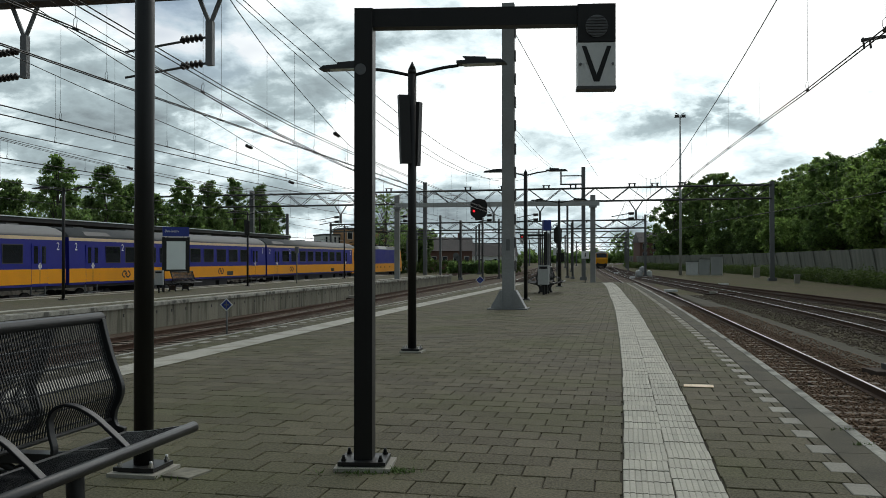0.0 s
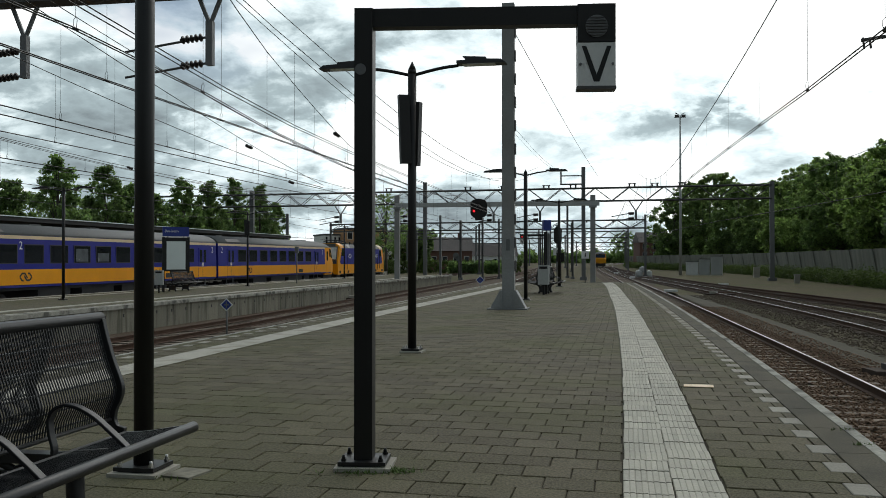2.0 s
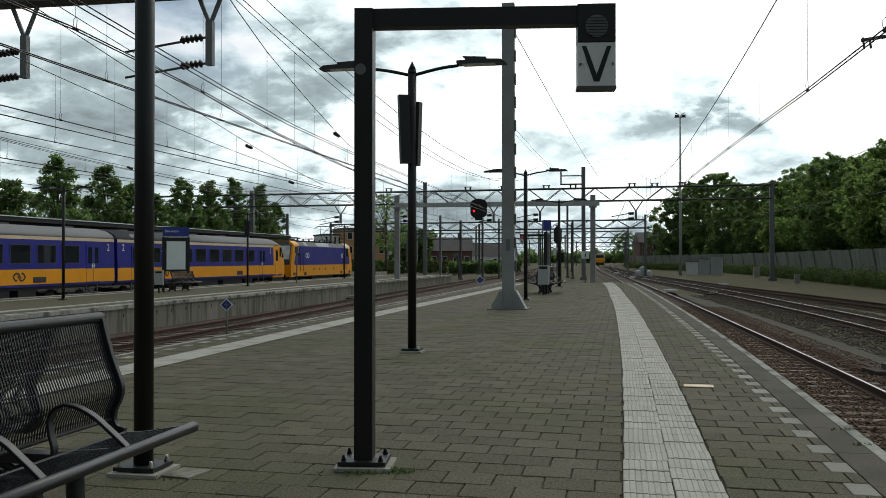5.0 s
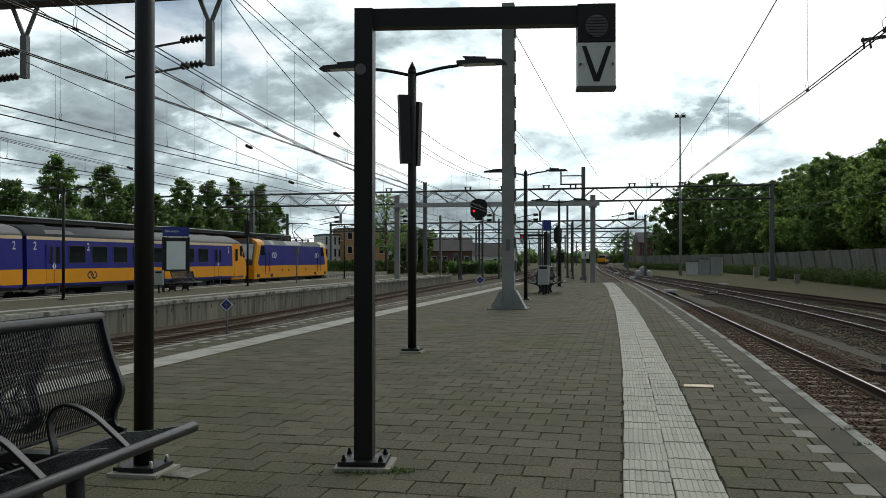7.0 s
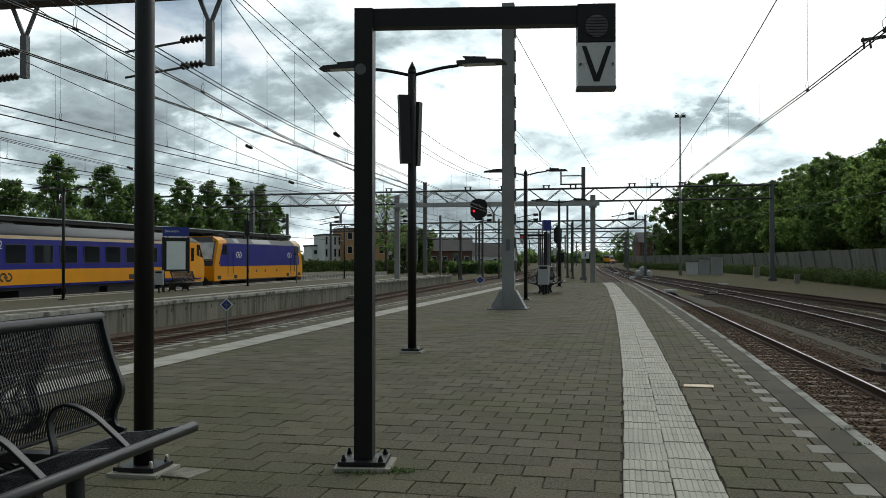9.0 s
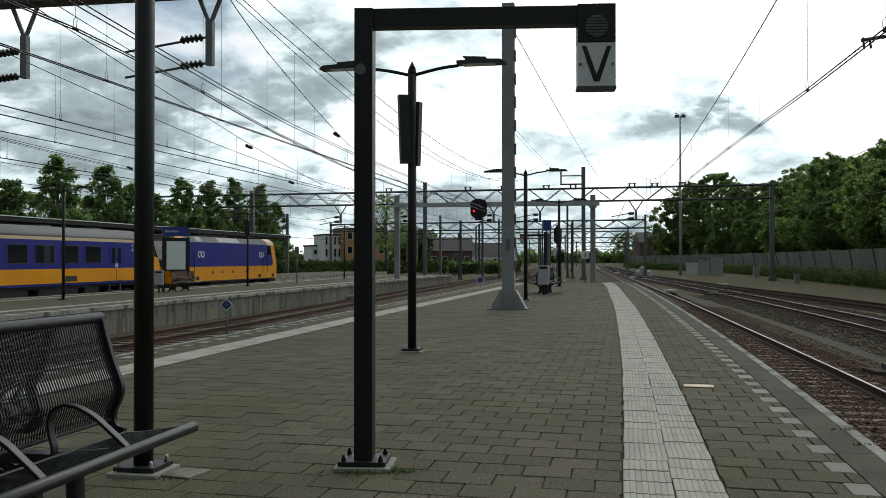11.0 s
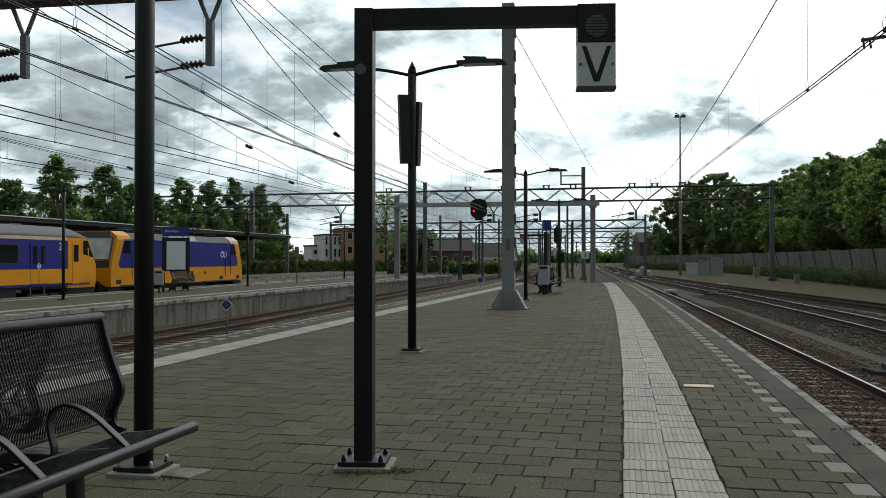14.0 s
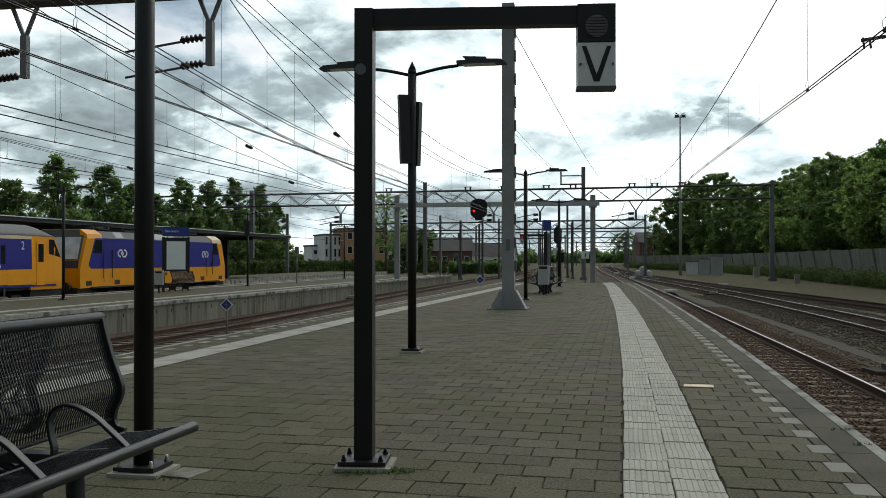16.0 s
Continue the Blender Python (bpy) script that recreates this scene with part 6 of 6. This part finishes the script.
def coach(cab=False, length=25.75):
    label = "blue and yellow passenger coach with a yellow driving cab" if cab else "blue and yellow passenger coach with a grey roof"
    root = thing("passenger_coach", 0, 0, 0, 0, label, "train coach", "train")
    L = length / 2
    yb = L - (2.9 if cab else 0.13)
    y0 = -L + 0.13
    bm = bmesh.new()
    extrude_y(bm, LOWER, y0, yb)
    part("body", bm, M["blue"], root, "deep blue body sides")
    bm = bmesh.new()
    extrude_y(bm, ROOF, y0, yb - (0 if not cab else -0.9), smooth=True)
    part("roof", bm, M["roof"], root, "grimy grey arched roof")
    side_part("yellow_band", root, y0 + 0.01, yb - 0.01, 1.30, 1.97, 1.424, M["yellow"], 0.03, "yellow lower band")
    side_part("blue_sill", root, y0 + 0.01, yb + (1.9 if cab else -0.01), 1.19, 1.28, 1.40, M["blue"], 0.03, "narrow blue sill below the yellow")
    side_part("cream_stripe", root, y0 + 0.01, yb - 0.01, 3.30, 3.45, 1.392, M["cream"], 0.03, "cream stripe under the roof")
    for yv in np.linspace(y0 + 2.5, yb - 2.5, 5):
        bm = bmesh.new()
        box(bm, -0.35, 0.35, yv - 0.45, yv + 0.45, 3.93, 4.04)
        bevel(bm, 0.03, 1)
        part("roof_vent", bm, M["roof"], root)
    for s in (1, -1):
        bm = bmesh.new()
        A = [bm.verts.new(p) for p in ((s * 1.352, y0 + 1.5, 3.575), (s * 1.352, y0 + 3.9, 3.575), (s * 1.12, y0 + 3.8, 3.772), (s * 1.12, y0 + 1.6, 3.772))]
        B = [bm.verts.new(v.co - Vector((s * 0.05, 0, 0.04))) for v in A]
        for i in range(4):
            bm.faces.new((A[i], A[(i + 1) % 4], B[(i + 1) % 4], B[i]))
        bm.faces.new(A)
        part("roof_grille", bm, M["darksteel"], root, "dark air intake in the roof slope")
    # windows, then vestibule doors near both ends
    first, last = (y0 + 4.0, yb - 4.0) if not cab else (y0 + 4.0, yb - 4.55)
    n = 10 if not cab else 8
    for i in range(n):
        yc = first + (last - first) * i / (n - 1)
        side_part("window_frame", root, yc - 0.73, yc + 0.73, 2.22, 3.08, 1.418, M["winframe"], 0.03)
        g = side_part("window", root, yc - 0.68, yc + 0.68, 2.26, 3.04, 1.423, M["glass"], 0.02)
        # two panes get a pale patch that imitates a bright reflection
        if i in (3, 4) and not cab:
            side_part("blind", g, yc - 0.55, yc + 0.5, 2.30, 2.72 + 0.2 * (i % 2), 1.426, M["blind"], 0.02, "pale painted reflection on the glass")
    for yc in (y0 + 2.05, yb - (2.35 if cab else 2.05)):
        d = side_part("door", root, yc - 0.62, yc + 0.62, 1.20, 3.12, 1.428, M["blue"], 0.03, "folding entrance door")
        side_part("door_band", d, yc - 0.61, yc + 0.61, 1.32, 1.96, 1.432, M["yellow"], 0.02)
        side_part("door_gap", d, yc - 0.02, yc + 0.02, 1.24, 3.08, 1.434, M["winframe"], 0.02)
        for s in (-1, 1):
            side_part("door_window", d, yc + s * 0.3 - 0.15, yc + s * 0.3 + 0.15, 2.22, 3.0, 1.434, M["glass"], 0.02)
        bm = bmesh.new()
        for side in (1, -1):
            for s in (-1, 1):
                A = [bm.verts.new((side * 1.437, yc + a, 2.1 + b)) for a, b in ((s * 0.025, -0.17), (s * 0.16, 0), (s * 0.025, 0.17))]
                bm.faces.new(A)
        part("door_mark", bm, M["text"], d, "white arrow marks")
        bm = bmesh.new()
        for s in (1, -1):
            box(bm, min(s * 1.2, s * 1.5), max(s * 1.2, s * 1.5), yc - 0.55, yc + 0.55, 0.78, 0.82)
            for e in (-0.55, 0.5):
                box(bm, min(s * 1.3, s * 1.36), max(s * 1.3, s * 1.36), yc + e, yc + e + 0.05, 0.8, 1.2)
        part("footstep", bm, M["midsteel"], root)
    for yc in (y0 + 0.6, y0 + 4.97, yb - (0.65 if cab else 0.6)):
        for s in (1, -1):
            text_part("2", 0.52, M["text"], root, Matrix.Translation((s * 1.402, yc, 3.0)) @ pose(0, 0, 0, 90, 0, 90 * s), "white figure two")
    emblem(root, y0 + 5.3, 1.64, 0.62, M["under"])
    if not cab:
        emblem(root, yb - 8.0, 1.64, 0.62, M["under"])
    side_part("vent_grille", root, yb - 7.0, yb - 6.0, 1.36, 1.62, 1.428, M["under"], 0.03)
    bm = bmesh.new()
    box(bm, -1.25, 1.25, y0, yb, 1.05, 1.22)
    part("sole_bar", bm, M["under"], root)
    for a, b, zb in ((-6.2, -3.6, 0.45), (-2.6, 0.4, 0.40), (1.2, 4.4, 0.45), (5.0, 6.3, 0.55)):
        bm = bmesh.new()
        box(bm, -1.2, 1.2, a, b, zb, 1.06)
        part("equipment_box", bm, M["under"], root)
    bogie(root, -L + 3.3)
    bogie(root, L - 3.6)
    if not cab:
        ends = (-1, 1)
    else:
        ends = (-1,)
    for s in ends:
        bm = bmesh.new()
        box(bm, -1.2, 1.2, min(s * L - s * 0.2, s * L - s * 0.02), max(s * L - s * 0.2, s * L - s * 0.02), 1.15, 3.6)
        part("gangway", bm, M["under"], root, "dark rubber gangway")
    if cab:
        bm = bmesh.new()
        pr = [(-1.36, 1.05), (1.36, 1.05), (1.41, 1.4), (1.41, 2.2), (1.385, 3.44), (-1.385, 3.44), (-1.41, 2.2), (-1.41, 1.4)]
        rows = []
        for yv, sx, top in ((yb, 1, 3.44), (yb + 1.35, 0.998, 3.44), (yb + 1.8, 0.99, 3.40), (yb + 2.4, 0.955, 2.45), (yb + 2.6, 0.93, 2.2)):
            rows.append([bm.verts.new((px * sx, yv, min(pz, top))) for px, pz in pr])
        for A, B in zip(rows, rows[1:]):
            for i in range(8):
                bm.faces.new((A[i], B[i], B[(i + 1) % 8], A[(i + 1) % 8]))
        bm.faces.new(rows[0]), bm.faces.new(rows[-1][::-1])
        cabp = part("cab", bm, M["yellow"], root, "yellow driving cab")
        bm = bmesh.new()
        rings = []
        for yv, k, sx in ((yb + 0.89, 1.0, 1.0), (yb + 1.2, 0.86, 0.995), (yb + 1.5, 0.6, 0.985), (yb + 1.8, 0.25, 0.96), (yb + 1.92, 0.06, 0.94)):
            rings.append([bm.verts.new((a * sx, yv, 3.46 + (b - 3.46) * k)) for a, b in ROOF])
        for A, B in zip(rings, rings[1:]):
            for i in range(10):
                bm.faces.new((A[i], A[i + 1], B[i + 1], B[i])).smooth = True
        part("cab_roof", bm, M["roof"], root)
        side_part("cab_door", cabp, yb + 0.35, yb + 0.95, 1.25, 3.2, 1.425, M["yellow"], 0.02)
        side_part("cab_door_window", cabp, yb + 0.45, yb + 0.85, 2.3, 3.1, 1.43, M["glass"], 0.02)
        bm = bmesh.new()
        A = [bm.verts.new(p) for p in ((-1.2, yb + 1.87, 3.36), (1.2, yb + 1.87, 3.36), (1.2, yb + 2.42, 2.5), (-1.2, yb + 2.42, 2.5))]
        bm.faces.new(A)
        part("windscreen", bm, M["glass"], cabp, "sloping windscreen")
        bm = bmesh.new()
        for s in (-1, 1):
            A = [bm.verts.new(p) for p in ((s * 1.396, yb + 1.3, 3.32), (s * 1.384, yb + 1.72, 3.32), (s * 1.362, yb + 2.3, 2.5), (s * 1.412, yb + 1.3, 2.66))]
            bm.faces.new(A)
        part("side_windscreen", bm, M["glass"], cabp)
        bm = bmesh.new()
        box(bm, -1.2, 1.2, yb + 0.2, yb + 2.6, 0.45, 1.06)
        for s in (-1, 1):
            rod(bm, (s * 0.88, yb + 2.6, 1.05), (s * 0.88, yb + 2.95, 1.05), 0.2, 12)
        part("buffer_beam", bm, M["under"], cabp)
    return root


def locomotive(length=18.2):
    root = thing("electric_locomotive", 0, 0, 0, 0, "blue and yellow electric locomotive with slanted yellow cabs", "locomotive", "train")
    L = length / 2 - 0.5
    # body: sides with slanted ends; (y offset from the end, z)
    def shell(bm, x, pts):
        A = [bm.verts.new((x, y, z)) for y, z in pts]
        B = [bm.verts.new((-x, y, z)) for y, z in pts]
        n = len(pts)
        for i in range(n):
            bm.faces.new((A[i], A[(i + 1) % n], B[(i + 1) % n], B[i]))
        bm.faces.new(A), bm.faces.new(B)
    bm = bmesh.new()
    shell(bm, 1.42, [(-L, 1.0), (L, 1.0), (L + 0.02, 1.95), (L - 0.56, 3.46), (-L + 0.56, 3.46), (-L - 0.02, 1.95)])
    bevel(bm, 0.06, 2)
    part("body", bm, M["yellow"], root, "yellow body shell")
    bm = bmesh.new()
    for s in (1, -1):
        pts = [(-L + 0.95, 1.95), (L - 0.95, 1.95), (L - 0.72, 2.12), (L - 1.3, 3.46), (L - 2.0, 3.47), (-L + 2.0, 3.47), (-L + 1.3, 3.46), (-L + 0.72, 2.12)]
        A = [bm.verts.new((s * 1.428, y, z)) for y, z in pts]
        B = [bm.verts.new((s * 1.40, y, z)) for y, z in pts]
        for i in range(8):
            bm.faces.new((A[i], A[(i + 1) % 8], B[(i + 1) % 8], B[i]))
        bm.faces.new(A), bm.faces.new(B)
    part("blue_panel", bm, M["blue"], root, "deep blue side panel")
    bm = bmesh.new()
    extrude_y(bm, [(1.43, 3.47), (1.40, 3.50), (1.12, 3.84), (-1.12, 3.84), (-1.40, 3.50), (-1.43, 3.47)], -L + 2.0, L - 2.0)
    part("roof", bm, M["roof"], root, "grey sloped roof edge")
    for s in (1, -1):
        for a, b in ((-1.9, 1.6), (-5.2, -4.4)):
            bm = bmesh.new()
            A = [bm.verts.new(p) for p in ((s * 1.392, a, 3.52), (s * 1.392, b, 3.52), (s * 1.15, b, 3.815), (s * 1.15, a, 3.815))]
            bm.faces.new(A)
            part("roof_hatch", bm, M["silver"], root, "bright silver roof hatch")
    for s in (1, -1):
        bm = bmesh.new()
        prf = [(1.43, 3.42), (1.36, 3.66), (1.0, 3.90), (-1.0, 3.90), (-1.36, 3.66), (-1.43, 3.42)]
        ya, yb = sorted((s * (L - 0.62), s * (L - 2.0)))
        extrude_y(bm, prf, ya, yb)
        # both cowls are yellow; cream paints the bright reflection on the far one
        part("cab_roof", bm, M["yellow"] if s < 0 else M["cream"], root, "cab roof cowl")
        bm = bmesh.new()
        A = [bm.verts.new(p) for p in ((-1.15, s * (L - 0.56), 3.50), (1.15, s * (L - 0.56), 3.50), (1.18, s * (L - 0.16), 2.42), (-1.18, s * (L - 0.16), 2.42))]
        for v in A:
            v.co.y += s * 0.035
        bm.faces.new(A)
        part("windscreen", bm, M["screen"], root, "sloping windscreen with the sky's reflection painted in")
        # grey surround and dark band of the front, laid on its slope
        for nm, xa, za, zb, out, mt in (("screen_surround", 1.28, 2.36, 3.60, 0.018, M["roof"]), ("front_band", 1.30, 1.98, 2.34, 0.02, M["winframe"])):
            bm = bmesh.new()
            yq = lambda zq: s * (L + 0.02 - 0.64 * (zq - 1.95) / 1.67 + out)
            A = [bm.verts.new(p) for p in ((-xa, yq(za), za), (xa, yq(za), za), (xa - 0.03, yq(zb), zb), (-xa + 0.03, yq(zb), zb))]
            bm.faces.new(A)
            part(nm, bm, mt, root, "grey panel round the windscreen" if nm == "screen_surround" else "dark band below the windscreen")
        bm = bmesh.new()
        box(bm, -1.02, 1.02, *sorted((s * (L - 0.64), s * (L - 0.59))), 3.60, 3.86)
        part("roof_front", bm, M["roof"], root, "grey brow over the windscreen")
        for sx in (1, -1):
            bm = bmesh.new()
            A = [bm.verts.new((sx * 1.434, s * (L - e), zq)) for e, zq in ((1.08, 2.72), (1.36, 3.38), (1.95, 3.38), (1.95, 2.72))]
            B = [bm.verts.new(v.co - Vector((sx * 0.02, 0, 0))) for v in A]
            for i in range(4):
                bm.faces.new((A[i], A[(i + 1) % 4], B[(i + 1) % 4], B[i]))
            bm.faces.new(A)
            part("cab_window", bm, M["glass"], root, "slanted side window of the cab")
        dr = side_part("cab_door", root, *sorted((s * (L - 2.15), s * (L - 2.8))), 1.3, 3.38, 1.432, M["blue"], 0.02)
        side_part("door_band", dr, *sorted((s * (L - 2.16), s * (L - 2.79))), 1.31, 1.94, 1.435, M["yellow"], 0.02)
        for e in (2.05, 2.9):
            for sx in (1, -1):
                bm = bmesh.new()
                rod(bm, (sx * 1.47, s * (L - e), 1.45), (sx * 1.47, s * (L - e), 2.9), 0.02, 6)
                part("handrail", bm, M["under"], root)
        for e in (0.5, 3.2):
            side_part("step_recess", root, *sorted((s * (L - e - 0.5), s * (L - e))), 1.12, 1.35, 1.434, M["under"], 0.02)
        bm = bmesh.new()
        box(bm, -1.3, 1.3, *sorted((s * (L - 1.2), s * (L + 0.05))), 0.35, 1.02)
        for sx in (1, -1):
            rod(bm, (sx * 0.88, s * L, 1.05), (sx * 0.88, s * (L + 0.5), 1.05), 0.1, 10)
            rod(bm, (sx * 0.88, s * (L + 0.44), 1.05), (sx * 0.88, s * (L + 0.5), 1.05), 0.26, 14)
        part("buffer_beam", bm, M["under"], root)
        bogie(root, s * 5.2)
        emblem(root, 5.5 if s > 0 else -4.65, 2.72, 0.68, M["text"], 1.436)
    for yv in (-3.0, -1.5, 0.2, 2.6):
        side_part("panel_mark", root, yv, yv + 0.22, 1.5, 1.66, 1.427, M["under"], 0.01)
    bm = bmesh.new()
    box(bm, -1.25, 1.25, -3.0, 3.0, 0.4, 1.02)
    part("equipment_box", bm, M["under"], root)
    side_part("sill", root, -L + 0.9, L - 0.9, 0.98, 1.06, 1.43, M["under"], 0.05)
    # roof gear: insulated bars, folded and raised current collectors
    bm = bmesh.new()
    for yv in np.linspace(-6, 6, 9):
        rod(bm, (0.5, yv, 3.84), (0.5, yv, 4.12), 0.07, 8)
    box(bm, 0.47, 0.53, -6, 6, 4.1, 4.14)
    box(bm, -0.9, 0.2, -2.2, 2.4, 3.84, 4.02)
    part("roof_gear", bm, M["under"], root)
    for yc, up, kn in ((-5.0, 0.18, 1.1), (5.5, 1.45, -1.9)):
        bm = bmesh.new()
        box(bm, -0.6, 0.6, yc - 0.6, yc + 0.6, 3.95, 4.02)
        knee = (0, yc + kn, 4.02 + up * 0.48)
        hy = yc - 0.3 if up < 1 else yc - 0.6
        for s in (-0.3, 0.3):
            rod(bm, (s, yc - 0.4, 4.02), (0 + s * 0.3, knee[1], knee[2]), 0.035, 6)
            rod(bm, (0 + s * 0.3, knee[1], knee[2]), (s * 1.6, hy, 4.02 + up), 0.022, 6)
        for e in (-0.15, 0.15):
            pipe(bm, [(-0.95, hy + e, 3.92 + up), (-0.7, hy + e, 4.02 + up), (0.7, hy + e, 4.02 + up), (0.95, hy + e, 3.92 + up)], 0.03, 6)
        part("pantograph", bm, M["under"], root, "raised current collector" if up > 1 else "folded current collector")
    return root


TRAIN_X = -27.22
dvt = coach(cab=True)
coaches = [dvt, coach(), coach(), coach()]
loco = locomotive()
departing = [coach(cab=True), coach()]


def run_rows(table, offset, x, z):
    return [(t, pose(x, d + offset, z)) for t, d in table]


# train: metres along the track against its place at 7 s
RUN = [(0.0, 29.1), (0.5, 26.95), (1.0, 24.8), (1.5, 22.6), (2.0, 20.4), (2.5, 18.2), (3.0, 16.1), (3.5, 14.0), (4.0, 12.0), (4.75, 8.85), (5.5, 5.75), (6.0, 3.8), (6.5, 1.9), (7.0, 0.0), (7.5, -1.75), (8.0, -3.48), (8.5, -5.15), (9.0, -6.8), (9.75, -9.1), (10.5, -11.35), (11.25, -13.5), (12.0, -15.45), (12.5, -16.6), (13.0, -17.6), (13.5, -18.6), (14.0, -19.5), (14.5, -20.3), (15.0, -21.05), (15.5, -21.72), (16.0, -22.35)]
AWAY = [(0.0, 228.0), (1.0, 237.0), (2.0, 247.0), (3.5, 271.0), (5.0, 303.0), (6.5, 340.0), (8.0, 384.0), (9.2, 424.0), (11.0, 492.0), (12.5, 552.0), (14.0, 600.0), (16.0, 640.0)]


def spin(t_rows, ax, y, sign=-1):
    """Rolls a wheelset with the train: many small turns."""
    rows = []
    for (t0, d0), (t1, d1) in zip(t_rows, t_rows[1:]):
        n = max(1, math.ceil(abs(d1 - d0) / 0.46 / radians(70)))
        for k in range(n):
            u = k / n
            rows.append((t0 + (t1 - t0) * u, d0 + (d1 - d0) * u))
    rows.append(t_rows[-1])
    out, last = [], None
    for t, d in rows:
        if last is None or frame(t) > last:
            out.append((t, Matrix.Translation((0, y, 0.46)) @ Matrix.Rotation(-d / 0.46, 4, "X")))
            last = frame(t)
    walk(ax, out)


def motions():
    for k, c in enumerate(coaches):
        walk(c, run_rows(RUN, 51.15 - 25.8 * k, TRAIN_X, RAIL_L))
    walk(loco, run_rows(RUN, 73.6, TRAIN_X, RAIL_L))
    for v in coaches + [loco]:
        for ax, y in WHEELS[v]:
            spin(RUN, ax, y)
    for k, c in enumerate(departing):
        rows = []
        for t, d in AWAY:
            y = d + 12.9 + 25.8 * k
            x0, x1 = along(PATH_R1, y - 12), along(PATH_R1, y + 12)
            a = math.degrees(math.atan2(x0 - x1, 24))
            rows.append((t, Matrix.Translation((along(PATH_R1, y), y, RAIL_R)) @ pose(0, 0, 0, 0, 0, a + (180 if k == 0 else 0))))
        walk(c, rows)


motions()
